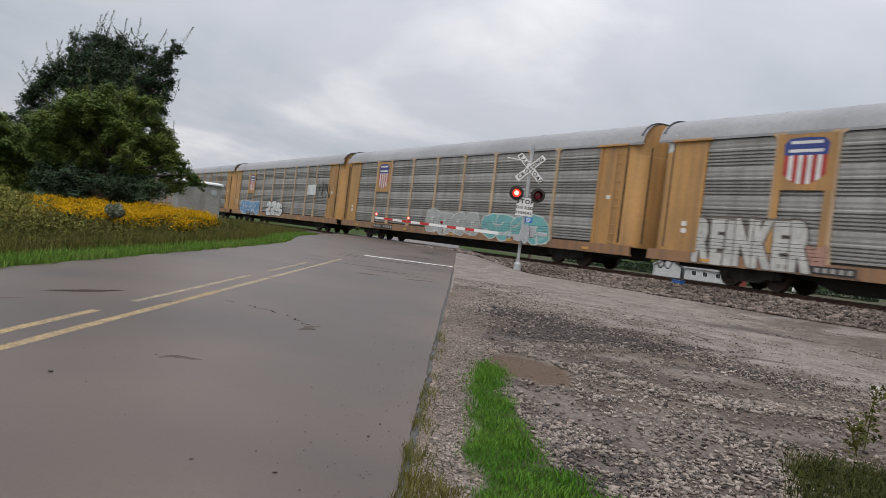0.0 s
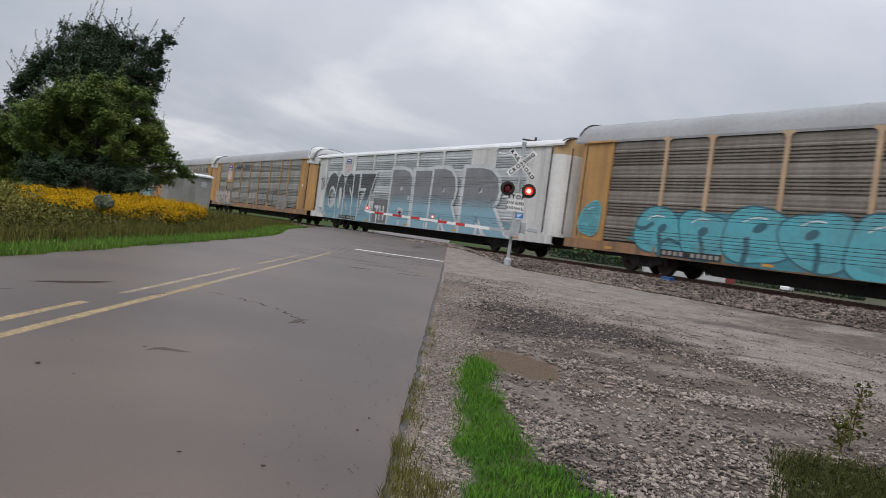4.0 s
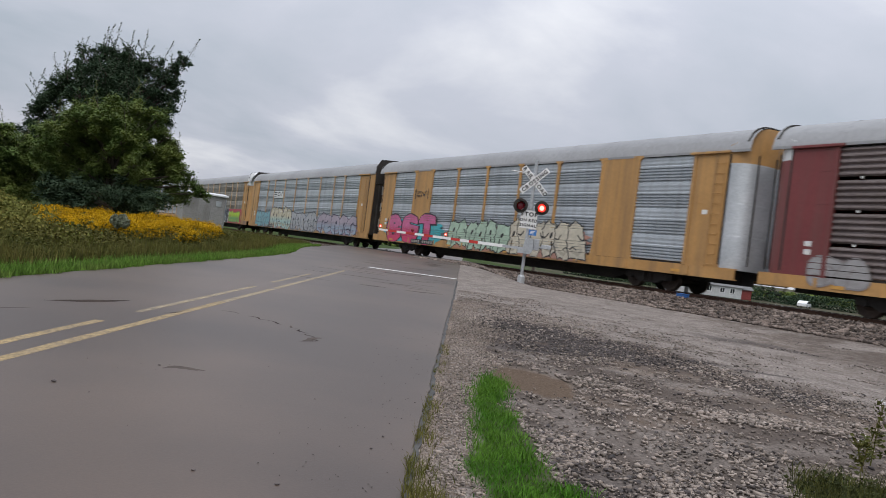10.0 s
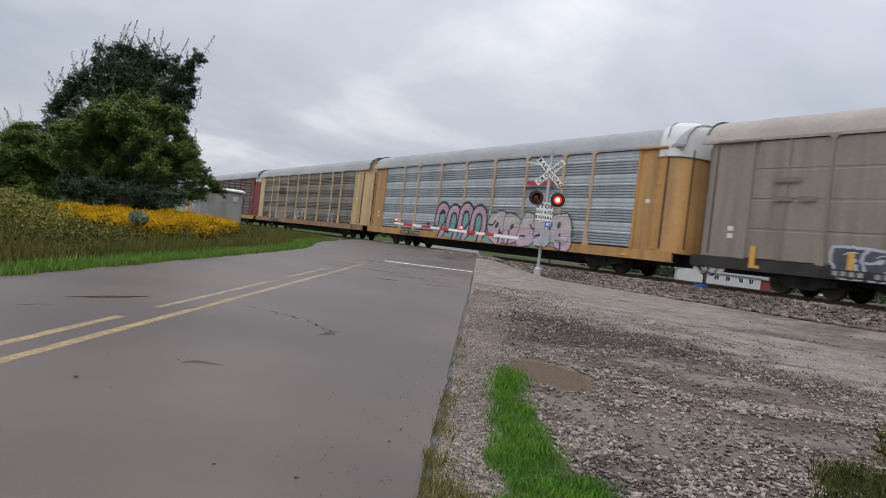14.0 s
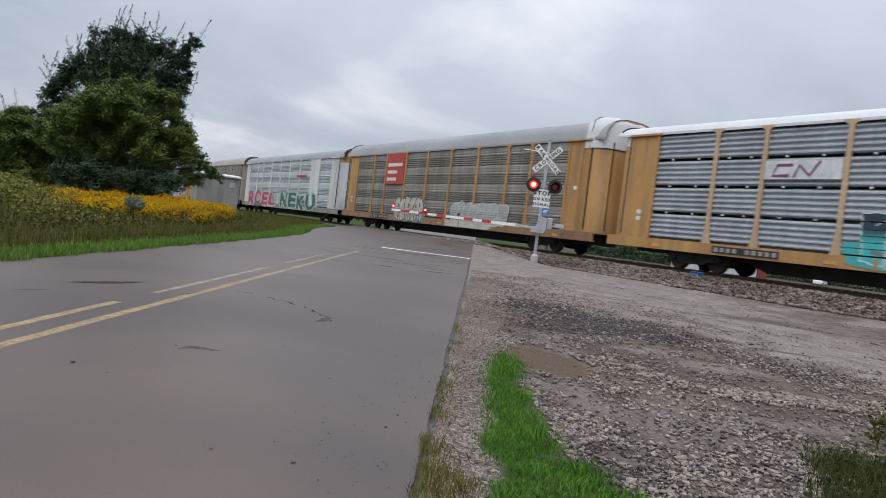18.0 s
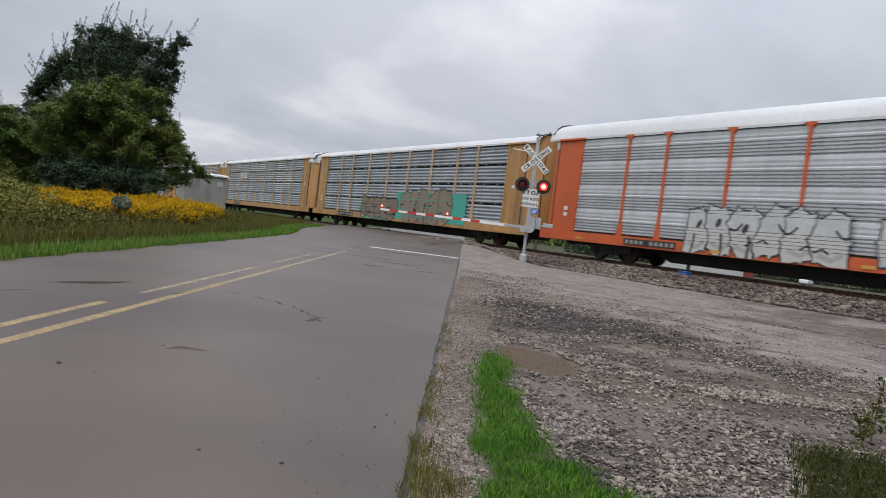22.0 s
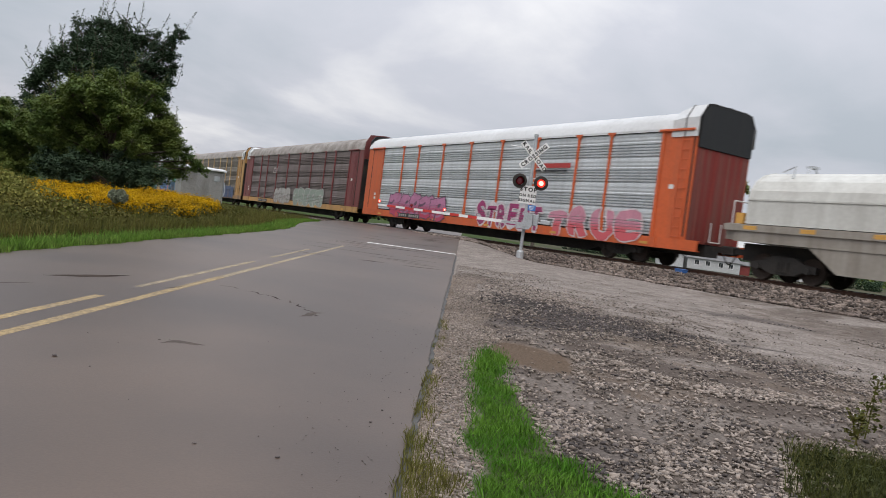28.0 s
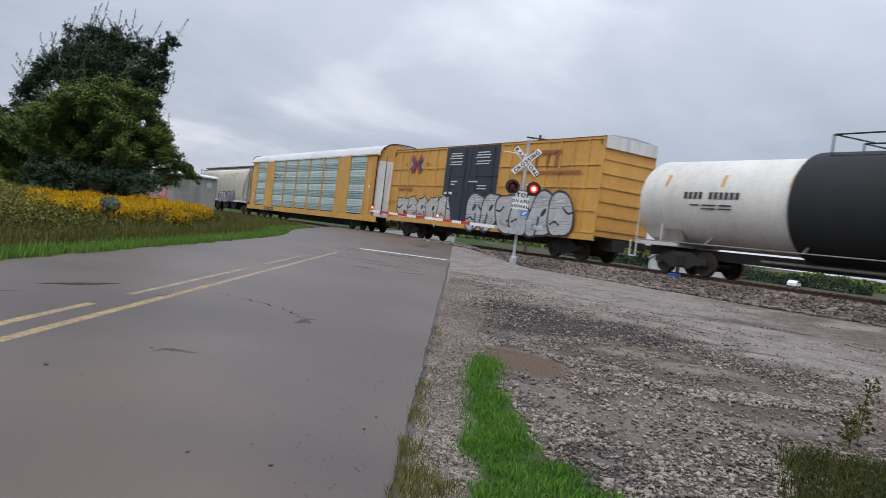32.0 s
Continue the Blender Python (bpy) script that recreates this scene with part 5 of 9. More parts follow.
def add_flat_end(car, door, upper, top, jamb, flip, end_windows):
    """A square end that closes flush with the corner posts: door leaf, gable sheet, corner plates, grab irons, pale
    panes for light through windows.
    """
    h = top + 0.10
    def leaf():
        bm = bmesh.new()
        box(bm, -13.92, -13.86, -HALF + 0.06, HALF - 0.06, 0.95, 4.35)
        for y in (-1.05, -0.35, 0.35, 1.05):
            prism(bm, [(-13.92, y - 0.09), (-13.955, y - 0.05), (-13.955, y + 0.05), (-13.92, y + 0.09)], 2, 1.0, 4.3)
        return finish("end_door", tidy(bm), door)
    end = part("end_door", cached(("flat_leaf", door.name), leaf), None, car, m=flip)
    gable = [(-HALF + 0.04, 4.36), (HALF - 0.04, 4.36), (HALF - 0.04, 5.5), (1.15, h - 0.03), (0.0, h + 0.07), (-1.15, h - 0.03), (-HALF + 0.04, 5.5)]
    part("end_gable", cached(("gable", upper.name, top), lambda: finish("end_gable", tidy(prism(bmesh.new(), gable, 0, -13.98, -13.86)), upper)), None, car, m=flip)
    for sgn in (1, -1):
        part("corner_plate", cached(("corner", jamb.name, sgn), lambda: finish("corner_plate", tidy(box(bmesh.new(), -13.90, -13.10, sgn * (HALF - 0.03) - 0.03, sgn * (HALF - 0.03) + 0.03, 1.0, 5.04, bevel=0.012)), jamb)), None, car, m=flip)
    def iron():
        bm = bmesh.new()
        for y in (-0.28, 0.28):
            tube(bm, (-14.0, y, 1.05), (-14.0, y, 1.75), 0.022, seg=5)
        tube(bm, (-14.0, -0.28, 1.05), (-14.0, 0.28, 1.05), 0.022, seg=5)
        return finish("grab_iron", tidy(bm), MARK_WHITE)
    if end_windows:
        # pale panels stand in for light seen through the end windows
        pane = cached("hatch", lambda: finish("hatch", tidy(box(bmesh.new(), -13.97, -13.94, -0.34, 0.34, -0.27, 0.27, bevel=0.01)), GALV))
        for z in (1.75, 2.85, 3.95):
            for y in (-0.85, 0.55):
                part("hatch", pane, None, end, "pale panel for the light seen through an end window", m=pose(0, y, z))
    else:
        part("grab_iron", cached("end_iron", iron), None, end, "white grab iron")


def autorack(frame_paint, sheet, roof, label, kind="even", hood=(None, None), flat=False, short=0.0, solid=(), doors=None, cap=None, sill=None, post_paint=None, wide=0.15, plates=True, top=6.06, end_windows=False, front_doors=None):
    global SHEET_KIND
    SHEET_KIND = kind
    car = thing("autorack_car", label, "railway wagon", "cars of the freight train")
    fp, doors, cap, post_paint = frame_paint, doors or frame_paint, cap or frame_paint, post_paint or frame_paint
    sill = sill or (P_SILL if frame_paint is P_YELLOW and sheet in (BROWN, BROWN_GREY, GREY) else frame_paint)
    turn = pose(0, 0, 0, 0, 0, 180)
    me_sill = cached(("sill", sill.name), lambda: side_sill(sill, 13.85))
    part("center_sill", cached("center_sill", lambda: center_sill(13.3, 0.2)), None, car)
    part("roof", cached(("roof", roof.name, top), lambda: rack_roof(roof, top)), None, car, m=pose(short / 2, 0, 0) @ Matrix.Diagonal((1 - short / 27.8, 1, 1, 1)))
    me_post = cached(("post", post_paint.name, wide), lambda: rack_post(post_paint, wide))
    me_end = cached(("end", fp.name), lambda: end_panel(fp))
    me_lad = cached(("ladder", fp.name), lambda: side_ladder(fp))
    for side in (0, 1):
        flip = turn if side else Matrix()
        part("side_sill", me_sill, None, car, m=flip)
        for i, (a, b) in enumerate(zip(BAYS, BAYS[1:])):
            j = i if side == 0 else 8 - i
            w = round(b - a, 3)
            if j in solid:
                me = cached(("plain", w, fp.name), lambda: finish("plain_panel", tidy(box(bmesh.new(), 0, w, HALF - 0.06, HALF + 0.02, Z0, Z1)), fp))
                nm = "plain_panel"
            else:
                me = cached(("sheet", w, kind, sheet.name), lambda: rack_sheet(w, kind, sheet))
                nm = "side_panel"
            part(nm, me, None, car, m=flip @ pose(13.0 - b, 0, 0))
        # black strip paints the shadowed gap under the roof's eave
        part("eave_channel", cached("eave_channel", lambda: finish("eave_channel", tidy(box(bmesh.new(), -12.9, 12.9, HALF - 0.06, HALF + 0.014, 4.945, 4.985)), BLACK_IRON)), None, car, m=flip)
        for p in BAYS[1:-1]:
            part("post", me_post, None, car, m=flip @ pose(13.0 - p, 0, 0))
        part("end_panel", me_end, None, car, m=flip @ pose(-13.0, 0, 0))
        me_front = cached(("front", fp.name), lambda: mirrored(me_end))
        part("end_panel", me_front, None, car, m=flip @ pose(13.0, 0, 0))
        part("ladder", me_lad, None, car, m=flip @ pose(-12.95, 0, 0))
        bracket = cached(("bracket", fp.name), lambda: finish("top_bracket", tidy(box(bmesh.new(), -0.16, 1.5, HALF - 0.02, HALF + 0.11, 4.93, 5.02, bevel=0.015)), fp))
        part("top_bracket", bracket, None, car, m=flip @ pose(-13.0, 0, 0))
        part("top_bracket", bracket, None, car, m=flip @ pose(11.66, 0, 0))
    for key in ((doors.name, cap.name, top),):
        me_door = cached(("door", *key), lambda: end_door(doors, cap, top))
        me_leaf = cached(("leaf", *key), lambda: mirrored(me_door, axis=1))
        front = front_doors or doors
        me_first = cached(("door", front.name, cap.name, top), lambda: end_door(front, cap, top))
        me_second = cached(("leaf", front.name, cap.name, top), lambda: mirrored(me_first, axis=1))
        for flip, one, two in ((pose(short, 0, 0), me_door, me_leaf), (turn, me_first, me_second)):
            if flat:
                add_flat_end(car, doors, cap, top, fp, flip, end_windows)
            else:
                part("end_door", one, None, car, m=flip)
                part("end_door", two, None, car, m=flip)
                bar = cached("lock_bar", lambda: finish("lock_bar", tube(bmesh.new(), (0, 0, 1.15), (0, 0, 4.9), 0.025, seg=6), BLACK_IRON))
                for x, y in ((-13.90, HALF - 0.52), (-13.96, 0.12), (-13.90, 0.52 - HALF)):
                    part("lock_bar", bar, None, car, m=flip @ pose(x, y, 0))
    for cover, flip in zip(hood, (turn, pose(short, 0, 0))):
        if cover:
            part("end_hood", cached(("hood", cover.name, top, flat), lambda: end_hood(cover, top) if flat else round_hood(cover, top)), None, car, "raised hood over the roof end", m=flip)
    hoop = cached(("hoop", top), lambda: roof_hoop(top))
    if not hood[1] and not flat:
        part("roof_hoop", hoop, None, car, "dark tubular hoop over the roof end")
    part("roof_hoop", hoop, None, car, "dark tubular hoop over the roof end", m=turn)
    add_trucks(car, 9.75)
    add_couplers(car, 13.55)
    glint = cached("sill_reflector", lambda: finish("reflector", tidy(box(bmesh.new(), -0.2, 0.2, HALF + 0.05, HALF + 0.056, 0.72, 0.82)), P_FRESH))
    for x in (11.2, 4.3, -0.9, -6.1, -11.4):
        part("reflector", glint, None, car, "yellow reflective strip", m=pose(x, 0, 0))
    seam = cached("door_seam", lambda: finish("door_seam", tidy(box(bmesh.new(), -0.03, 0.03, HALF - 0.04, HALF + 0.016, 1.12, 4.9)), BLACK_IRON))
    for x in (-13.15, 13.15):
        part("door_seam", seam, None, car, "dark gap beside the end door", m=pose(x, 0, 0))
    card = cached("placard", lambda: finish("placard", tidy(box(bmesh.new(), -0.11, 0.11, HALF + 0.012, HALF + 0.02, -0.08, 0.08)), MARK_WHITE))
    for x, z in ((-12.35, 2.9), (12.3, 1.75), (12.3, 2.0)):
        part("placard", card, None, car, "small white stencil plate", m=pose(x, 0, z))
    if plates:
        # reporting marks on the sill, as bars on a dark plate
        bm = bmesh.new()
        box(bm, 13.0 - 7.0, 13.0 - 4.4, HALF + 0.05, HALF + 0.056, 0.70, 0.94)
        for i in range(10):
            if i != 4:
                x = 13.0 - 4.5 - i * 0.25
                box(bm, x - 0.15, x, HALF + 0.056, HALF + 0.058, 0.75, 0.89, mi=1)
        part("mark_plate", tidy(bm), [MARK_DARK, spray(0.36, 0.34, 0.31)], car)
    return car


def mirrored(me, axis=0):
    """A copy of a mesh, mirrored across an axis."""
    out = me.copy()
    co = np.empty(len(out.vertices) * 3)
    out.vertices.foreach_get("co", co)
    co = co.reshape(-1, 3)
    co[:, axis] *= -1
    out.vertices.foreach_set("co", co.ravel())
    out.flip_normals()
    return out


def roof_hoop(top):
    bm = bmesh.new()
    ys = [-1.46 + 2.92 * i / 14 for i in range(15)]
    pts = [Vector((-13.75, y, arch(y, top) + 0.02)) for y in ys]
    for a, b in zip(pts, pts[1:]):
        tube(bm, a, b, 0.04, seg=5)
    return finish("roof_hoop", bm, BLACK_IRON)


TRAIN = []     # (car, distance of its middle behind the first car's front)


def couple(car, k):
    """Puts a car in its place in the train; the slack between the cars varies a little."""
    slack = 0.13 - 0.23 * smooth(4, 9, k) + 0.42 * smooth(18, 24.5, k)
    TRAIN.append((car, 28.6 * k + 14.3 + slack))
    return car


WHITE_S, BLACK_S = (0.70, 0.72, 0.72), (0.015, 0.015, 0.018)


def build_train():
    couple(autorack(P_YELLOW, GREY, ROOF_GREY, "autorack car with grey ribbed sides and yellow ends", top=5.92, kind="group"), -1)
    couple(autorack(P_YELLOW, GREY, ROOF_GREY, "autorack car with dull grey sides and tan ends", top=5.92, kind="group"), 0)

    c = couple(autorack(P_YELLOW, GREY, ROOF_GREY, "grey-sided autorack car with yellow ends and blue graffiti", top=5.92, kind="group", post_paint=P_POST), 1)
    shield(c, 4.45, 6.4, 2.7, 4.6, P_YELLOW)
    bubbles(c, 4, 2.6, 8.3, 0.75, 1.95, (0.10, 0.30, 0.55), WHITE_S, seed=1)
    bubbles(c, 3, 10.6, 14.8, 0.75, 2.0, WHITE_S, BLACK_S, seed=2)
    plate(c, "painted_patch", 20.4, 22.2, 2.7, 3.5, spray(*WHITE_S))
    tag(c, 3, 22.3, 25, 2.5, 3.6, BLACK_S, 3)

    c = couple(autorack(P_YELLOW, GREY, ROOF_GREY, "grey-sided autorack car with yellow ends and faded white graffiti", top=5.92, kind="group", post_paint=P_POST), 2)
    shield(c, 4.1, 5.95, 3.0, 4.9, P_YELLOW)
    bubbles(c, 4, 11.2, 16.4, 0.75, 2.0, (0.40, 0.42, 0.41), (0.58, 0.60, 0.59), seed=4, sharp=0.4, shine=False)
    bubbles(c, 4, 16.8, 21.8, 0.75, 2.0, (0.16, 0.44, 0.44), (0.58, 0.64, 0.62), seed=5, sharp=0.4, shine=False)

    c = couple(autorack(P_YELLOW, GREY, ROOF_GREY, "grey-sided autorack car, yellow ends, white bubble graffiti", hood=(None, ROOF_WHITE), cap=ROOF_WHITE, top=5.92, kind="group", post_paint=P_POST), 3)
    shield(c, 4.05, 6.0, 3.2, 4.95, P_YELLOW)
    plate(c, "plain_strip", 4.07, 4.3, 1.2, 3.2, P_YELLOW)
    plate(c, "plain_strip", 5.75, 5.98, 1.2, 3.2, P_YELLOW)
    word(c, "REINKER", 1.25, 5.6, 0.8, 2.1, (0.55, 0.55, 0.52), (0.15, 0.12, 0.10), seed=6, widths=[1, 0.85, 0.5, 1, 1, 0.85, 1], jig=0.04)
    bubbles(c, 2, 5.35, 6.0, 0.8, 1.5, (0.46, 0.25, 0.19), (0.35, 0.19, 0.14), seed=7, shine=False)
    bubbles(c, 4, 8.75, 13.6, 0.68, 2.25, (0.48, 0.49, 0.46), (0.20, 0.21, 0.20), seed=8, shine=False)
    bubbles(c, 5, 20.4, 24.7, 0.95, 2.3, (0.33, 0.38, 0.37), (0.44, 0.55, 0.53), seed=9, shine=False)
    bubbles(c, 3, 17.2, 19.8, 0.85, 1.6, (0.30, 0.22, 0.19), (0.42, 0.27, 0.22), seed=3, sharp=0.6, shine=False)

    c = couple(autorack(P_YELLOW, GREY, ROOF_GREY, "grey-sided autorack car with yellow ends and pale pink graffiti", hood=(None, ROOF_WHITE), cap=ROOF_WHITE, top=5.92, kind="group"), 4)
    shield(c, 4.05, 6.0, 3.0, 4.95, P_YELLOW, pale=True)
    for text, p in (("BUILDING", 8.2), ("AMERICA", 10.7)):
        bm = bmesh.new()
        lettering(bm, text, 0.28, side_place(p, 4.45, 0.004), 0, "fat")
        part("slogan", bm, MARK_DARK, c, "dark stencilled slogan")
    bubbles(c, 5, 0.9, 5.9, 0.75, 2.2, (0.50, 0.44, 0.40), (0.13, 0.06, 0.05), seed=9, sharp=0.9, shine=False)
    tag(c, 2, 15.6, 19.6, 1.1, 2.4, (0.10, 0.10, 0.10), 12)
    bubbles(c, 2, 19.9, 22.3, 0.9, 2.0, (0.30, 0.28, 0.26), (0.22, 0.17, 0.145), seed=10, sharp=0.6, shine=False)

    c = couple(autorack(P_WHITE, BRIGHT, ROOF_WHITE, "white autorack car covered in huge grey and blue letters", solid=(1, 7), sill=P_WHITE, cap=P_PALE, kind="group", top=5.38), 5)
    shield(c, 4.45, 5.55, 3.75, 4.85, P_WHITE, pale=True)
    bars(c, [(4.2, 5.9, 3.52, 0.07)], MARK_DARK)
    grey, steel, rim = (0.085, 0.088, 0.095), (0.19, 0.335, 0.415), (0.66, 0.69, 0.71)
    bm = bmesh.new()
    rng = random.Random(5)
    ragged(bm, rng, 0.7, 24.0, 0.66, 1.55, 0.0008, 0, 0.05)
    sprayed(c, bm, spray(0.24, 0.37, 0.44), "pale blue band behind the letters")
    word(c, "COSIZ", 1.5, 9.3, 0.72, 3.5, grey, rim, low=steel, seed=11, widths=[2.0, 1.35, 1.5, 0.8, 2.3], jig=0.03)
    word(c, "TK", 0.5, 1.35, 2.7, 3.5, (0.10, 0.10, 0.11), (0.5, 0.5, 0.5), seed=3, weight="thin")
    plate(c, "grey_block", 9.45, 11.4, 0.7, 2.15, spray(0.16, 0.165, 0.175), lift=0.003)
    word(c, "TH", 9.7, 11.0, 0.95, 1.75, (0.70, 0.71, 0.72), (0.16, 0.165, 0.175), seed=4, weight="fat")
    word(c, "BIRR", 11.6, 23.7, 0.72, 3.7, (0.235, 0.24, 0.255), rim, low=(0.22, 0.375, 0.455), seed=12, widths=[2.8, 1.9, 3.1, 4.0], jig=0.03)

    c = couple(autorack(P_YELLOW, BROWN, ROOF_GREY, "brown-stained autorack car with yellow ends and teal graffiti", top=5.92, kind="group", post_paint=P_POST), 6)
    bubbles(c, 7, 3.2, 17.2, 0.7, 2.5, (0.09, 0.40, 0.47), (0.03, 0.12, 0.16), back=(0.05, 0.24, 0.30), seed=13)
    bubbles(c, 5, 19.4, 25.0, 0.75, 2.2, (0.05, 0.05, 0.055), WHITE_S, seed=14, shine=False)
    bubbles(c, 1, 0.1, 1.0, 1.2, 2.5, (0.08, 0.36, 0.42), (0.15, 0.5, 0.55), seed=15)

    c = couple(autorack(P_YELLOW, SILVER, ROOF_WHITE, "clean silver-blue autorack car with yellow posts and ends", hood=(None, ROOF_WHITE), cap=ROOF_WHITE, post_paint=P_POST, top=5.46), 7)
    plate(c, "emblem_panel", 6.1, 8.7, 3.2, 3.85, spray(*WHITE_S))
    band_mark(c, 6.35, 8.1, 3.27, 3.78, spray(0.24, 0.045, 0.13))

    c = couple(autorack(P_YELLOW, BROWN_GREY, ROOF_GREY, "grey autorack car with a row of bright graffiti pieces", hood=(None, ROOF_WHITE), cap=ROOF_WHITE, top=5.95, kind="group", post_paint=P_POST), 8)
    shield(c, 4.05, 6.0, 3.1, 4.95, P_POST)
    plate(c, "plain_strip", 4.07, 4.3, 1.2, 3.1, P_POST)
    plate(c, "plain_strip", 5.75, 5.98, 1.2, 3.1, P_POST)
    bubbles(c, 3, 8.9, 10.9, 2.75, 3.9, (0.42, 0.42, 0.40), (0.34, 0.34, 0.32), seed=16, shine=False)
    bubbles(c, 3, 1.7, 3.8, 0.85, 2.0, (0.44, 0.43, 0.40), (0.22, 0.20, 0.18), seed=17, sharp=0.6, shine=False)
    word(c, "REKA", 4.35, 8.1, 0.92, 2.1, (0.015, 0.025, 0.07), WHITE_S, seed=17, weight="fat", jig=0.05)
    bubbles(c, 1, 8.7, 9.5, 0.75, 1.95, (0.03, 0.14, 0.40), BLACK_S, low=(0.10, 0.09, 0.09), seed=18, shine=False)
    bubbles(c, 5, 9.7, 14.1, 0.66, 2.1, (0.03, 0.43, 0.56), (0.70, 0.78, 0.80), back=(0.48, 0.14, 0.12), reach=(9.4, 14.4), seed=18)
    bubbles(c, 6, 14.4, 19.8, 0.70, 2.35, (0.03, 0.035, 0.06), WHITE_S, back=(0.46, 0.47, 0.48), seed=19, sharp=0.9, shine=False)
    plate(c, "red_patch", 19.7, 24.9, 0.66, 2.15, spray(0.42, 0.035, 0.06), lift=0.0008)
    bubbles(c, 5, 20.1, 24.2, 0.8, 1.9, (0.42, 0.60, 0.05), (0.14, 0.20, 0.04), low=(0.13, 0.32, 0.12), seed=20, sharp=0.4, shine=False)

    c = couple(autorack(P_YELLOW, SILVER, ROOF_GREY, "silver autorack car with a long band of muted graffiti", flat=True, post_paint=P_POST, kind="group", cap=BLACK_IRON, doors=BLACK_IRON, top=5.92, end_windows=True), 9)
    plate(c, "emblem_panel", 6.2, 8.6, 3.35, 3.95, spray(*WHITE_S))
    band_mark(c, 7.2, 8.5, 3.5, 3.92, MARK_DARK)
    bars(c, [(6.25, 7.0, 3.80, 0.09), (6.25, 6.9, 3.62, 0.09), (6.25, 7.05, 3.42, 0.06)], MARK_DARK)
    bubbles(c, 5, 1.5, 5.6, 0.7, 2.1, (0.20, 0.40, 0.46), (0.04, 0.06, 0.10), back=(0.30, 0.17, 0.22), seed=21, sharp=0.5, shine=False)
    bubbles(c, 5, 6.0, 11.4, 0.7, 2.5, (0.60, 0.54, 0.40), BLACK_S, back=(0.36, 0.22, 0.25), low=(0.36, 0.50, 0.48), seed=22, sharp=0.7)
    bubbles(c, 5, 11.6, 17.4, 0.7, 2.2, (0.42, 0.43, 0.46), (0.03, 0.035, 0.05), back=(0.28, 0.32, 0.40), seed=23, sharp=0.6, shine=False)
    bubbles(c, 5, 17.8, 24.8, 0.7, 2.1, (0.42, 0.36, 0.43), (0.05, 0.045, 0.09), back=(0.40, 0.27, 0.33), low=(0.30, 0.36, 0.45), seed=24, sharp=0.6, shine=False)

    c = couple(autorack(P_YELLOW, SILVER, ROOF_GREY, "silver autorack car with plain yellow panels and pink graffiti", solid=(1, 7), doors=GALV, front_doors=P_YELLOW, cap=P_YELLOW, top=5.92, kind="group"), 10)
    band_mark(c, 4.5, 5.55, 3.45, 3.8, MARK_DARK)
    bars(c, [(4.25, 4.32, 3.3, 0.62), (5.75, 5.82, 3.3, 0.62)], MARK_DARK)
    word(c, "BET", 1.1, 7.1, 0.78, 2.28, (0.60, 0.15, 0.31), (0.05, 0.01, 0.03), back=(0.05, 0.42, 0.47), low=(0.52, 0.05, 0.13), reach=(0.8, 7.9), seed=25, jig=0.05, puff=0.32)
    bubbles(c, 6, 8.6, 14.0, 0.72, 2.15, (0.42, 0.57, 0.44), BLACK_S, back=(0.46, 0.22, 0.14), seed=26, sharp=0.9, shine=False)
    bubbles(c, 6, 14.1, 19.4, 0.72, 2.3, (0.60, 0.55, 0.44), BLACK_S, back=(0.48, 0.24, 0.18), seed=27, sharp=0.9, shine=False)

    c = couple(autorack(P_MAROON, PLUM, ROOF_GREY, "dark maroon autorack car with faint pale graffiti", sill=P_YELLOW, cap=ROOF_WHITE, top=5.9), 11)
    band_mark(c, 6.4, 7.6, 3.5, 3.85, MARK_DARK)
    bubbles(c, 2, 0.9, 2.6, 0.8, 1.6, (0.34, 0.33, 0.33), (0.26, 0.24, 0.24), seed=33, shine=False)
    bubbles(c, 4, 5.9, 9.4, 0.9, 2.1, (0.20, 0.185, 0.18), (0.29, 0.28, 0.27), seed=28, sharp=0.5, shine=False)
    bubbles(c, 6, 10.0, 15.6, 0.9, 2.2, (0.175, 0.16, 0.155), (0.30, 0.29, 0.28), seed=29, sharp=0.5, shine=False)
    bubbles(c, 5, 16.0, 20.6, 0.9, 2.2, (0.165, 0.15, 0.147), (0.30, 0.29, 0.28), seed=30, sharp=0.5, shine=False)

    c = couple(autorack(P_PALE, BROWN, ROOF_GREY, "brown-grey autorack car with pale yellow posts and ends", cap=P_PALE, sill=P_SILL, top=5.92, kind="group"), 12)
    bars(c, [(6.5, 8.1, 3.75, 0.11), (6.4, 8.0, 3.5, 0.11), (6.9, 8.3, 3.3, 0.05)], MARK_DARK)
    tag(c, 4, 11.8, 14.6, 0.95, 2.0, (0.46, 0.46, 0.43), 6)
    tag(c, 2, 19.8, 21.4, 1.0, 1.9, (0.40, 0.40, 0.38), 7)
    bubbles(c, 3, 6.4, 8.6, 0.9, 1.7, (0.29, 0.22, 0.20), (0.33, 0.25, 0.23), seed=34, shine=False)

    c = couple(autorack(P_YELLOW, SILVER, ROOF_GREY, "silver autorack car with pink and black heart-shaped graffiti", hood=(None, ROOF_WHITE), post_paint=P_POST, cap=ROOF_WHITE, kind="group", top=5.92), 13)
    bm = bmesh.new()
    ragged(bm, random.Random(8), 8.6, 21.2, 0.68, 2.2, 0.0008, 0, 0.06)
    sprayed(c, bm, spray(0.20, 0.40, 0.40), "pale teal patch behind the letters")
    humps(c, 8.9, 14.1, 0.72, 2.5, (0.56, 0.36, 0.45), BLACK_S)
    bubbles(c, 5, 14.6, 21.0, 0.7, 2.3, (0.54, 0.48, 0.47), (0.04, 0.03, 0.05), low=(0.54, 0.38, 0.46), seed=32, sharp=0.4)
    bars(c, [(17.4, 19.7, 3.62, 0.2)], SHIELD_RED)
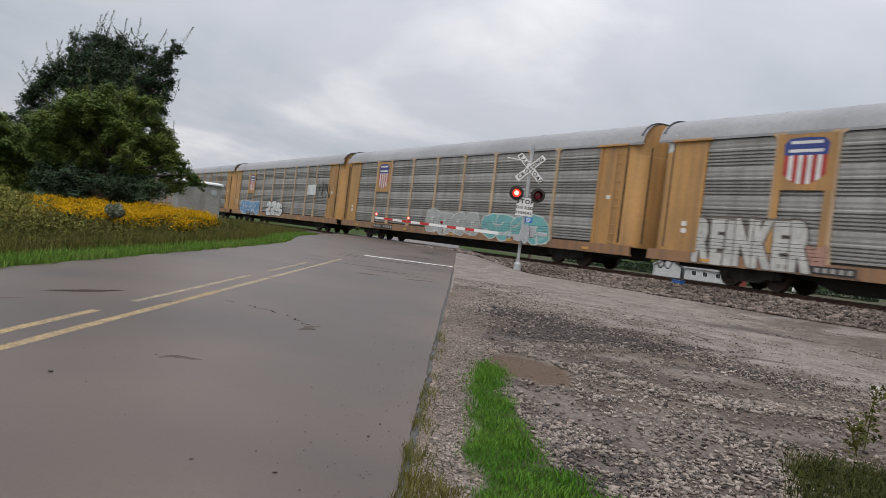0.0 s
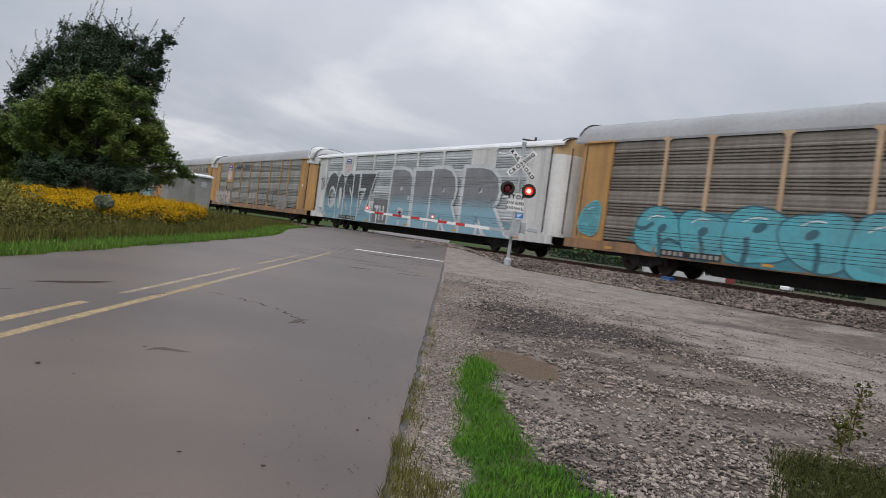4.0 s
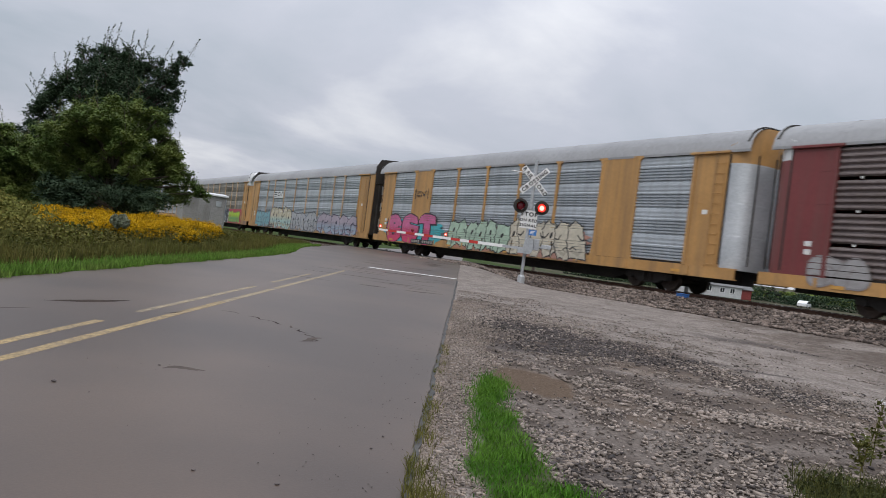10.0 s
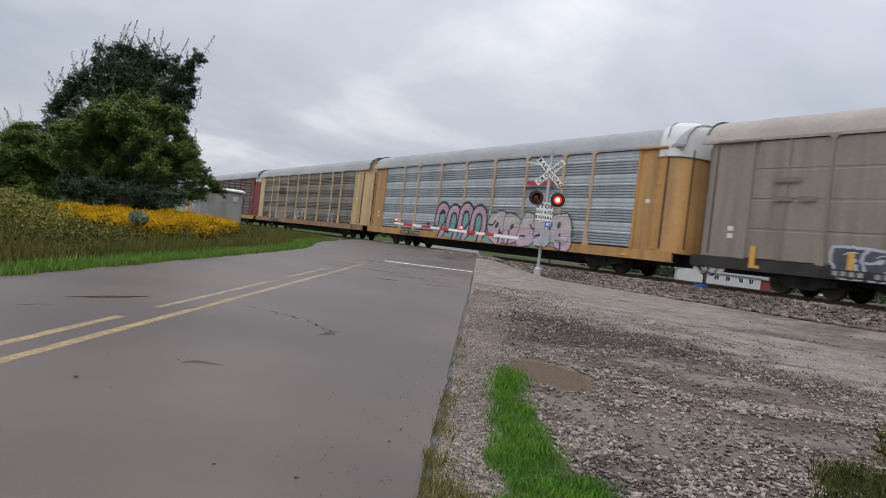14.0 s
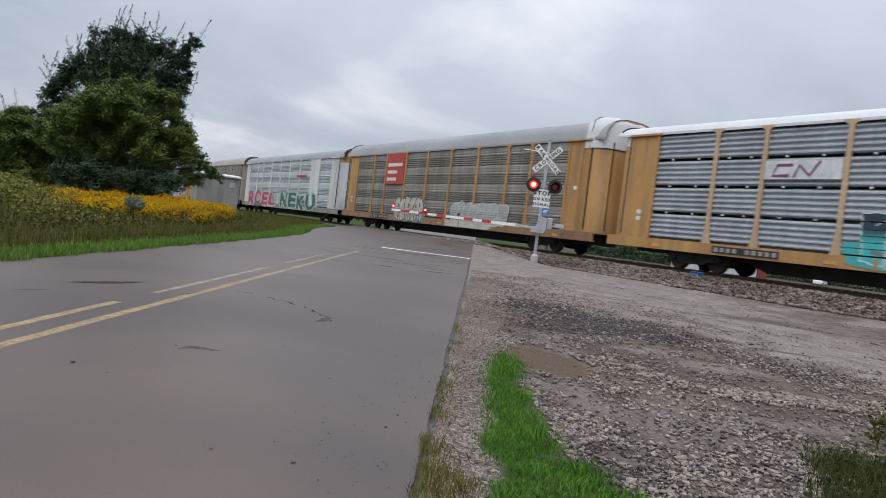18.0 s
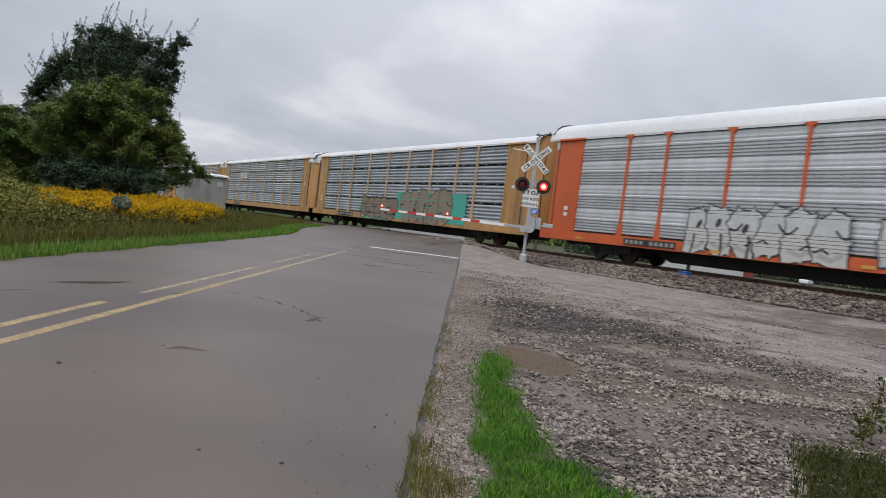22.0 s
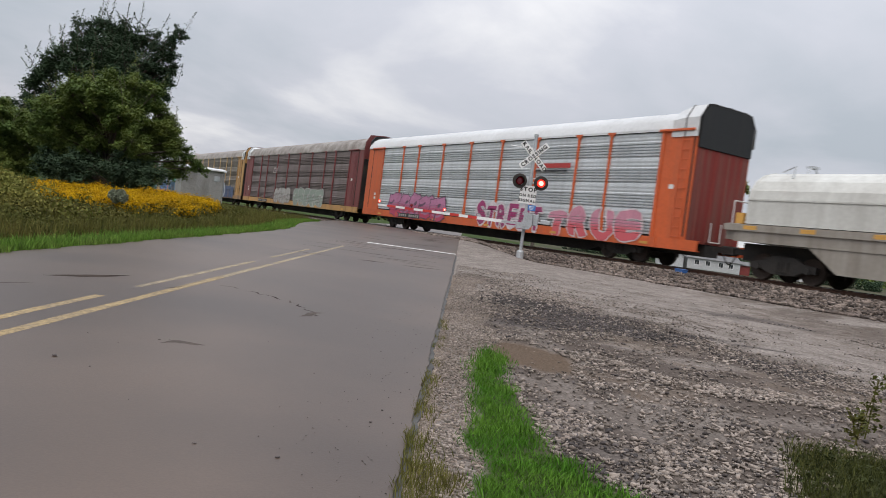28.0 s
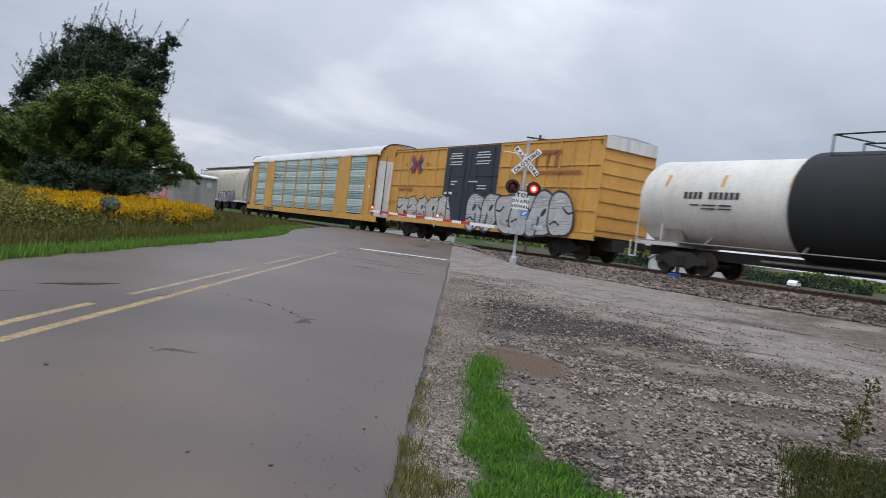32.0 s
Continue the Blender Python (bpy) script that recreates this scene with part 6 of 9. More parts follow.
    bars(c, [(17.3, 19.5, 3.45, 0.07)], MARK_DARK)

    c = couple(autorack(P_TAUPE, P_TAUPE, ROOF_TAN, "taupe smooth-sided autorack car with black and white graffiti", kind="smooth", sill=BLACK_IRON, wide=0.1, top=5.9), 14)
    bubbles(c, 2, 4.6, 6.4, 0.68, 1.6, (0.05, 0.055, 0.07), (0.46, 0.50, 0.58), seed=35, rim=0.09, sharp=0.5)
    bubbles(c, 4, 6.5, 10.1, 0.68, 2.2, (0.05, 0.055, 0.07), (0.46, 0.50, 0.58), seed=33, rim=0.09, sharp=1.0)
    bubbles(c, 2, 10.3, 12.6, 0.68, 1.7, (0.05, 0.055, 0.07), (0.46, 0.50, 0.58), seed=36, rim=0.09, sharp=0.5)
    bubbles(c, 5, 13.4, 22.0, 0.68, 2.7, (0.07, 0.07, 0.08), (0.55, 0.57, 0.62), seed=34, rim=0.09, sharp=0.9)
    for p in (1.6, 4.9, 8.6, 12.6):
        plate(c, "yellow_mark", p, p + 0.2, 0.8, 1.45, P_FRESH)
    bars(c, [(2.2, 3.1, 3.55, 0.16), (2.2, 2.9, 2.95, 0.16), (3.1, 3.7, 2.95, 0.16)], spray(0.19, 0.16, 0.14))

    c = couple(autorack(P_WHITE, BRIGHT, ROOF_GREY, "white autorack car with red and green graffiti", kind="group", top=5.75, solid=(7,), doors=GALV, cap=P_YELLOW, sill=P_DECK), 15)
    word(c, "ROEL", 1.6, 11.2, 0.76, 2.0, (0.50, 0.05, 0.11), (0.62, 0.57, 0.57), seed=35, weight="fat", lean=0.15, jig=0.12, puff=0.3)
    word(c, "NEKU", 12.4, 21.8, 0.76, 2.0, (0.02, 0.14, 0.10), (0.50, 0.58, 0.54), seed=36, weight="fat", lean=-0.1, jig=0.12, puff=0.3)
    bars(c, [(16.5, 19.1, 3.5, 0.16)], SHIELD_RED)

    c = couple(autorack(P_YELLOW, BROWN_GREY, ROOF_GREY, "dark grey autorack car with a red square panel and white tags", hood=(None, ROOF_WHITE), top=5.95, kind="group"), 16)
    plate(c, "red_panel", 6.1, 8.7, 2.98, 4.97, paint("signal_red", 0.52, 0.05, 0.035, 0.1), "red panel with white marks", lift=0.02)
    bars(c, [(6.35, 8.4, 4.12, 0.22), (6.35, 7.75, 3.66, 0.2), (6.35, 7.7, 3.2, 0.2)], MARK_WHITE, lift=0.025)
    bubbles(c, 5, 8.0, 11.7, 0.72, 2.25, (0.58, 0.54, 0.46), BLACK_S, back=(0.18, 0.30, 0.38), seed=37, sharp=0.7, shine=False)
    bubbles(c, 8, 15.1, 20.5, 0.95, 2.0, (0.42, 0.44, 0.42), (0.56, 0.58, 0.55), seed=38, sharp=0.3, shine=False)
    bubbles(c, 5, 14.6, 19.0, 0.66, 0.98, (0.62, 0.58, 0.50), (0.55, 0.50, 0.42), seed=39, shine=False)

    c = couple(autorack(P_YELLOW, SILVER, ROOF_WHITE, "silver autorack car with yellow ends and turquoise graffiti", hood=(None, ROOF_WHITE), cap=ROOF_WHITE, post_paint=P_POST, top=5.46), 17)
    plate(c, "emblem_panel", 6.1, 8.7, 3.25, 3.85, spray(*WHITE_S))
    band_mark(c, 6.35, 8.0, 3.3, 3.8, spray(0.20, 0.05, 0.14))
    bm = bmesh.new()
    ragged(bm, random.Random(9), 9.0, 16.3, 0.64, 1.6, 0.0008, 0, 0.05)
    sprayed(c, bm, spray(0.05, 0.42, 0.41), "turquoise patch behind the letters")
    bubbles(c, 5, 9.6, 16.2, 0.9, 2.4, (0.02, 0.045, 0.07), (0.55, 0.62, 0.62), low=(0.05, 0.42, 0.41), seed=39, rim=0.05, sharp=0.8)

    c = couple(autorack(P_YELLOW, SILVER, ROOF_WHITE, "clean silver autorack car with yellow posts and ends", hood=(None, ROOF_WHITE), cap=ROOF_WHITE, post_paint=P_POST, top=5.46), 18)
    plate(c, "emblem_panel", 6.2, 8.4, 3.35, 3.95, spray(*WHITE_S))
    band_mark(c, 6.7, 7.9, 3.5, 3.8, MARK_DARK)

    c = couple(autorack(P_YELLOW, SILVER, ROOF_WHITE, "silver autorack car with brown graffiti on turquoise", post_paint=P_POST, top=5.46), 19)
    plate(c, "turquoise_patch", 13.4, 21.4, 0.8, 2.45, spray(0.05, 0.42, 0.33), lift=0.0006)
    bubbles(c, 5, 8.3, 13.4, 0.7, 2.1, (0.25, 0.195, 0.13), BLACK_S, back=(0.05, 0.42, 0.33), seed=40, sharp=0.6, shine=False)
    bubbles(c, 5, 14.1, 19.8, 0.68, 2.6, (0.28, 0.22, 0.15), BLACK_S, seed=41, sharp=0.6, shine=False)

    c = couple(autorack(P_ORANGE, BRIGHT, ROOF_WHITE, "bright orange autorack car with pale ribbed sides, white graffiti", wide=0.1, hood=(None, ROOF_WHITE), cap=ROOF_WHITE, kind="group", top=5.82), 20)
    bubbles(c, 6, 7.4, 13.2, 0.68, 2.3, (0.58, 0.60, 0.60), BLACK_S, low=(0.50, 0.49, 0.46), seed=42, sharp=1.0, shine=False)
    bubbles(c, 6, 14.2, 20.2, 0.68, 2.2, (0.62, 0.63, 0.62), BLACK_S, seed=43, sharp=0.9, shine=False)
    bars(c, [(17.4, 19.7, 3.62, 0.16)], SHIELD_RED)
    bars(c, [(17.3, 19.5, 3.45, 0.07)], MARK_DARK)

    c = couple(autorack(P_YELLOW, SILVER, ROOF_PALE, "silver autorack car with red octagon emblems and bright graffiti", solid=(1, 7), post_paint=P_POST, doors=GALV, cap=P_YELLOW, top=5.9, kind="group"), 21)
    for p in (4.12, 20.1):
        plate(c, "octagon_sign", p, p + 1.62, 3.05, 4.75, spray(0.72, 0.62, 0.62), "red octagon with a white rim", 0.012, 0.45)
        plate(c, "octagon_sign", p + 0.09, p + 1.53, 3.14, 4.66, spray(0.50, 0.025, 0.07), "", 0.016, 0.42)
        bars(c, [(p + 0.3, p + 0.55, 3.4, 1.0), (p + 0.5, p + 1.3, 4.25, 0.16), (p + 0.5, p + 0.95, 3.9, 0.14), (p + 0.5, p + 1.35, 3.6, 0.18), (p + 0.4, p + 1.2, 3.38, 0.1)], MARK_WHITE, lift=0.02)
    bubbles(c, 4, 0.7, 7.9, 0.7, 2.35, (0.26, 0.30, 0.33), (0.02, 0.05, 0.09), low=(0.04, 0.42, 0.45), seed=44, rim=0.05)
    bubbles(c, 1, 8.0, 8.8, 0.8, 2.0, (0.42, 0.25, 0.15), (0.55, 0.42, 0.36), seed=45, shine=False)
    bubbles(c, 1, 9.7, 10.7, 0.8, 2.1, (0.05, 0.045, 0.045), BLACK_S, low=(0.42, 0.36, 0.16), seed=48, shine=False)
    bm = bmesh.new()
    ragged(bm, random.Random(12), 11.2, 17.2, 0.68, 1.75, 0.0006, 0, 0.14)
    sprayed(c, bm, spray(0.45, 0.10, 0.24), "pink haze behind the letters")
    word(c, "LUSER", 11.0, 16.8, 0.85, 1.95, (0.12, 0.33, 0.62), (0.03, 0.04, 0.16), seed=46, weight="fat", widths=[1.1, 1, 1, 1, 1.2], jig=0.16, puff=0.35)
    word(c, "TEX", 15.7, 16.6, 0.70, 0.98, (0.7, 0.7, 0.7), BLACK_S, seed=47, weight="thin")
    bm = bmesh.new()
    ragged(bm, random.Random(10), 17.7, 24.0, 0.66, 2.1, 0.0006, 0, 0.08)
    ragged(bm, random.Random(11), 19.6, 23.6, 1.4, 2.95, 0.0004, 1, 0.16)
    sprayed(c, bm, [spray(0.07, 0.20, 0.30), spray(0.05, 0.42, 0.20)], "blue and green haze behind the letters")
    word(c, "ONIT", 18.3, 23.3, 0.78, 2.1, (0.012, 0.03, 0.075), (0.05, 0.20, 0.30), seed=47, weight="plump", widths=[1.3, 1.1, 0.6, 1.2], jig=0.12, puff=0.35)

    c = couple(autorack(P_YELLOW, BROWN, ROOF_PATCHED, "rust-brown autorack car, pale yellow posts, peeling roof", post_paint=P_PALE, hood=(ROOF_WHITE, ROOF_WHITE), flat=True, doors=BLACK_IRON, sill=P_SILL, top=5.95, kind="group"), 22)
    shield(c, 4.05, 6.0, 3.1, 4.95, P_PALE, True)
    plate(c, "plain_strip", 4.07, 4.3, 1.2, 3.1, P_PALE)
    plate(c, "plain_strip", 5.75, 5.98, 1.2, 3.1, P_PALE)
    bubbles(c, 4, 1.6, 5.6, 0.72, 2.25, (0.42, 0.41, 0.39), (0.13, 0.12, 0.12), seed=48, sharp=0.7, shine=False)
    bubbles(c, 3, 11.0, 13.6, 0.72, 2.2, (0.42, 0.41, 0.37), (0.20, 0.19, 0.17), seed=49, shine=False)
    word(c, "SAKO", 13.7, 20.9, 0.76, 2.15, (0.40, 0.43, 0.48), (0.03, 0.05, 0.15), back=(0.06, 0.09, 0.19), reach=(13.2, 24.0), seed=50, jig=0.1, puff=0.3)
    bubbles(c, 3, 21.0, 24.0, 0.72, 1.9, (0.06, 0.09, 0.19), (0.03, 0.04, 0.08), seed=51, shine=False)

    c = couple(autorack(P_MAROON, PLUM, ROOF_PATCHED, "dark plum autorack car with maroon ends and peeling roof", hood=(ROOF_WHITE, None), flat=True, doors=BLACK_IRON, sill=P_YELLOW, top=5.95, kind="group"), 23)
    band_mark(c, 8.0, 9.2, 3.3, 3.9, spray(0.5, 0.42, 0.42))
    bubbles(c, 4, 9.0, 13.0, 0.75, 2.0, (0.40, 0.38, 0.36), (0.25, 0.22, 0.21), seed=51, shine=False)
    bubbles(c, 5, 14.0, 20.4, 0.75, 2.1, (0.28, 0.33, 0.28), (0.46, 0.44, 0.42), seed=52, shine=False)

    c = couple(autorack(P_ORANGE, BRIGHT, ROOF_WHITE, "bright orange autorack car with pink and red graffiti", wide=0.1, hood=(None, ROOF_WHITE), flat=True, short=0.65, doors=P_OXIDE, cap=P_BLACK, kind="group", top=5.82), 24)
    bubbles(c, 5, 3.2, 9.6, 0.72, 2.1, (0.50, 0.20, 0.34), (0.10, 0.04, 0.09), low=(0.42, 0.05, 0.10), seed=53, sharp=0.9, shine=False)
    word(c, "STREET", 12.9, 18.2, 0.80, 1.85, (0.34, 0.03, 0.14), (0.66, 0.60, 0.62), seed=54, weight="fat", jig=0.12, puff=0.35)
    word(c, "TRUE", 18.6, 24.2, 0.78, 1.8, (0.60, 0.26, 0.34), (0.66, 0.56, 0.58), low=(0.56, 0.10, 0.12), seed=55, jig=0.12, puff=0.35)
    bars(c, [(17.4, 19.7, 3.62, 0.2)], SHIELD_RED)
    bars(c, [(17.3, 19.5, 3.45, 0.07)], MARK_DARK)


build_train()


def late(p):
    return 28.6 * 24 + p


def coil_car():
    """A coil car: a low trough frame under rounded cream covers."""
    car = thing("coil_car", "cream covered coil car with rounded hoods on a grimy frame", "railway wagon", "cars of the freight train")
    hoods = ((-6.9, 0.05), (0.09, 6.9))
    for a, b in hoods:
        bm = bmesh.new()
        prof = [(1.42, 1.75), (1.42, 2.55), (1.36, 2.85), (1.15, 3.18), (0.8, 3.42), (0.4, 3.54), (0, 3.58), (-0.4, 3.54), (-0.8, 3.42), (-1.15, 3.18), (-1.36, 2.85), (-1.42, 2.55), (-1.42, 1.75)]
        prism(bm, prof, 0, a, b)
        for s in (1, -1):
            box(bm, a, b, s * 1.42 - 0.025, s * 1.42 + 0.025, 2.52, 2.58)
        for x in (a + 0.1, b - 0.1):
            for p, q in zip(prof, prof[1:]):
                tube(bm, (x, *p), (x, *q), 0.02, seg=4)
        hood = part("hood", tidy(bm), P_CREAM, car, "cream rounded hood")
        for x in (a + 1.2, b - 1.2):
            bm = bmesh.new()
            for dy in (-0.32, 0.32):
                tube(bm, (x, dy, 3.5), (x, dy * 0.4, 3.80), 0.03, seg=6)
            box(bm, x - 0.12, x + 0.12, -0.16, 0.16, 3.76, 3.83)
            part("lifting_bracket", bm, GALV, hood)
            bm = bmesh.new()
            tube(bm, (x, 1.0, 3.3), (x, 0.9, 3.70), 0.025, seg=6)
            tube(bm, (x, 0.9, 3.70), (x + 0.7, 0.5, 3.58), 0.02, seg=6)
            part("latch_bar", bm, GALV, hood)
    bm = bmesh.new()
    for y, z, w, h in ((0.15, 3.12, 0.42, 0.12), (0.0, 2.95, 0.9, 0.04), (0.05, 2.86, 0.6, 0.04), (0.3, 2.6, 0.3, 0.04), (-0.2, 2.6, 0.34, 0.04)):
        box(bm, -6.912, -6.904, y - w / 2, y + w / 2, z, z + h)
    part("stencil", tidy(bm), MARK_DARK, car)
    bm = bmesh.new()
    for s in (1, -1):
        prism(bm, [(-7.6, 1.5), (-7.6, 1.72), (7.6, 1.72), (7.6, 1.5)], 1, s * 1.5 - 0.06, s * 1.5 + 0.06)
        prism(bm, [(-7.2, 1.15), (-7.2, 1.5), (7.2, 1.5), (7.2, 1.15)], 1, s * 1.45 - 0.05, s * 1.45 + 0.05)
        prism(bm, [(-4.6, 1.15), (-3.6, 0.42), (3.6, 0.42), (4.6, 1.15)], 1, s * 1.42 - 0.05, s * 1.42 + 0.05)
    box(bm, -7.6, 7.6, -1.4, 1.4, 1.2, 1.5)
    part("frame", tidy(bm), P_COIL, car)
    part("center_sill", finish("center_sill", box(bmesh.new(), -7.6, 7.6, -0.36, 0.36, 0.55, 1.15), BLACK_IRON), None, car)
    for s in (1, -1):
        bm = bmesh.new()
        for dy in (-1.35, 1.35):
            tube(bm, (s * 7.45, dy, 1.7), (s * 7.45, dy, 2.5), 0.025, seg=5)
        tube(bm, (s * 7.45, -1.35, 2.5), (s * 7.45, 1.35, 2.5), 0.025, seg=5)
        box(bm, s * 7.15, s * 7.6, -1.4, 1.4, 1.68, 1.74)
        part("end_platform", tidy(bm), P_WHITE, car)
        tank_end = bmesh.new()
        box(tank_end, s * 7.2 - 0.2, s * 7.2 + 0.1, 0.9, 1.4, 1.74, 2.1)
        part("yellow_box", tidy(tank_end), P_FRESH, car)
    strip_mesh = finish("reflector", tidy(box(bmesh.new(), -0.25, 0.25, 1.555, 1.562, 1.55, 1.68)), P_FRESH)
    for x in (-6.6, -4.0, -1.2, 2.4, 4.6, 6.6):
        part("reflector", strip_mesh, None, car, "yellow reflective strip", m=pose(x, 0, 0))
    add_trucks(car, 5.6)
    add_couplers(car, 7.85)
    TRAIN.append((car, late(37.1)))


def hopper_car():
    """A covered hopper with curved sides, sloped ends and a running board."""
    car = thing("covered_hopper_car", "pale grey covered hopper car with purple graffiti, grimy", "railway wagon", "cars of the freight train")
    bm = bmesh.new()
    ring = [(1.05, 4.52), (1.36, 4.2), (1.50, 3.4), (1.54, 2.5), (1.47, 1.75), (1.36, 1.25), (-1.36, 1.25), (-1.47, 1.75), (-1.54, 2.5), (-1.50, 3.4), (-1.36, 4.2), (-1.05, 4.52)]
    def slope(z):
        return 9.35 - max(0.0, 4.2 - z) * 0.5
    r0, r1 = [bm.verts.new((slope(z), y, z)) for y, z in ring], [bm.verts.new((-slope(z), y, z)) for y, z in ring]
    k = len(ring)
    for i in range(k):
        bm.faces.new((r0[i], r0[(i + 1) % k], r1[(i + 1) % k], r1[i])).smooth = i not in (5, 11)
    bm.faces.new(r0)
    bm.faces.new(r1[::-1])
    part("hopper_body", tidy(bm), P_HOPPER, car)
    for s in (1, -1):
        bm = bmesh.new()
        prism(bm, [(-9.8, 1.12), (-9.8, 1.26), (9.8, 1.26), (9.8, 1.12)], 1, s * 1.44 - 0.05, s * 1.46 + 0.05)
        part("side_sill", tidy(bm), P_HOPPER, car)
        bm = bmesh.new()
        for y in (1.42, -1.42):
            box(bm, min(s * 9.72, s * 9.8), max(s * 9.72, s * 9.8), y - 0.04, y + 0.04, 1.0, 4.6)
        box(bm, min(s * 9.7, s * 9.8), max(s * 9.7, s * 9.8), -1.4, 1.4, 4.5, 4.58)
        box(bm, min(s * 8.4, s * 9.8), max(s * 8.4, s * 9.8), -1.4, 1.4, 1.1, 1.2)
        for y in (1.40, -1.40):
            box(bm, min(s * 6.9, s * 7.05), max(s * 6.9, s * 7.05), y - 0.05, y + 0.05, 1.2, 2.0)
        part("end_frame", tidy(bm), P_DECK, car)
        bm = bmesh.new()
        for x in (9.3, 9.7):
            tube(bm, (s * x, 1.58, 1.2), (s * x, 1.46, 4.5), 0.018, seg=5)
        for i in range(9):
            z = 1.35 + i * 0.35
            tube(bm, (s * 9.3, 1.58 - 0.12 * (z - 1.2) / 3.3, z), (s * 9.7, 1.58 - 0.12 * (z - 1.2) / 3.3, z), 0.013, seg=5)
        part("ladder", bm, P_HOPPER, car)
        bm = bmesh.new()
        for a, b in (((s * 9.75, 1.2, 1.2), (s * 9.75, 1.2, 2.2)), ((s * 9.75, -1.2, 1.2), (s * 9.75, -1.2, 2.2)), ((s * 9.75, 1.2, 2.2), (s * 9.75, -1.2, 2.2))):
            tube(bm, a, b, 0.02, seg=5)
        part("handrail", bm, P_WHITE, car)
    for x in (-4.5, -1.5, 1.5, 4.5):
        bm = bmesh.new()
        prism(bm, [(x - 1.45, 1.25), (x + 1.45, 1.25), (x + 0.6, 0.36), (x - 0.6, 0.36)], 1, -1.15, 1.15)
        part("hopper_chute", tidy(bm), P_BLACK, car)
    bm = bmesh.new()
    for y in (-0.62, 0.62):
        box(bm, -9.85, 9.85, y - 0.28, y + 0.28, 4.74, 4.83)
    for i in range(14):
        x = -9 + i * 18 / 13
        box(bm, x - 0.04, x + 0.04, -0.9, 0.9, 4.48, 4.74)
    part("running_board", tidy(bm), P_BOARD, car)
    bm = bmesh.new()
    for s in (1, -1):
        box(bm, -9.4, 9.4, s * 1.07 - 0.05, s * 1.07 + 0.05, 4.4, 4.56)
    part("roof_rim", tidy(bm), P_TAUPE, car)
    part("center_sill", finish("center_sill", box(bmesh.new(), -9.7, 9.7, -0.3, 0.3, 0.7, 1.0), BLACK_IRON), None, car)
    add_trucks(car, 7.9)
    add_couplers(car, 9.75)
    TRAIN.append((car, late(55.1)))
    # marks sit on the bulged side: shift them to this car's middle
    global FACE
    keep, FACE = FACE, 1.55
    off = 13.0 - 9.85
    word(car, "KEEL", off + 9.3, off + 13.0, 1.42, 2.12, (0.085, 0.055, 0.09), (0.56, 0.53, 0.55), seed=60, weight="fat", cut=False, jig=0.08, puff=0.2)
    bubbles(car, 5, off + 9.3, off + 13.1, 1.08, 1.44, (0.13, 0.06, 0.17), (0.55, 0.53, 0.55), seed=64, rim=0.04, shine=False)
    bubbles(car, 3, off + 12.9, off + 15.4, 1.1, 2.1, (0.20, 0.18, 0.24), (0.05, 0.07, 0.20), seed=61, rim=0.07, sharp=0.6)
    bars(car, [(off + 1.5, off + 2.1, 3.3, 0.13), (off + 1.45, off + 2.3, 2.92, 0.1), (off + 1.6, off + 2.2, 2.6, 0.04), (off + 1.6, off + 2.2, 2.45, 0.04)], MARK_DARK)
    rng = random.Random(66)
    rust = spray(0.36, 0.22, 0.13)
    for _ in range(16):
        p, z = off + 18 * rng.random(), rng.uniform(3.66, 4.0)
        FACE = 1.50 - 0.175 * (z - 3.4) + 0.004
        bars(car, [(p, p + rng.uniform(0.3, 1.3), z, rng.uniform(0.02, 0.06))], rust, "rust_stain", 0.004)
    FACE = keep


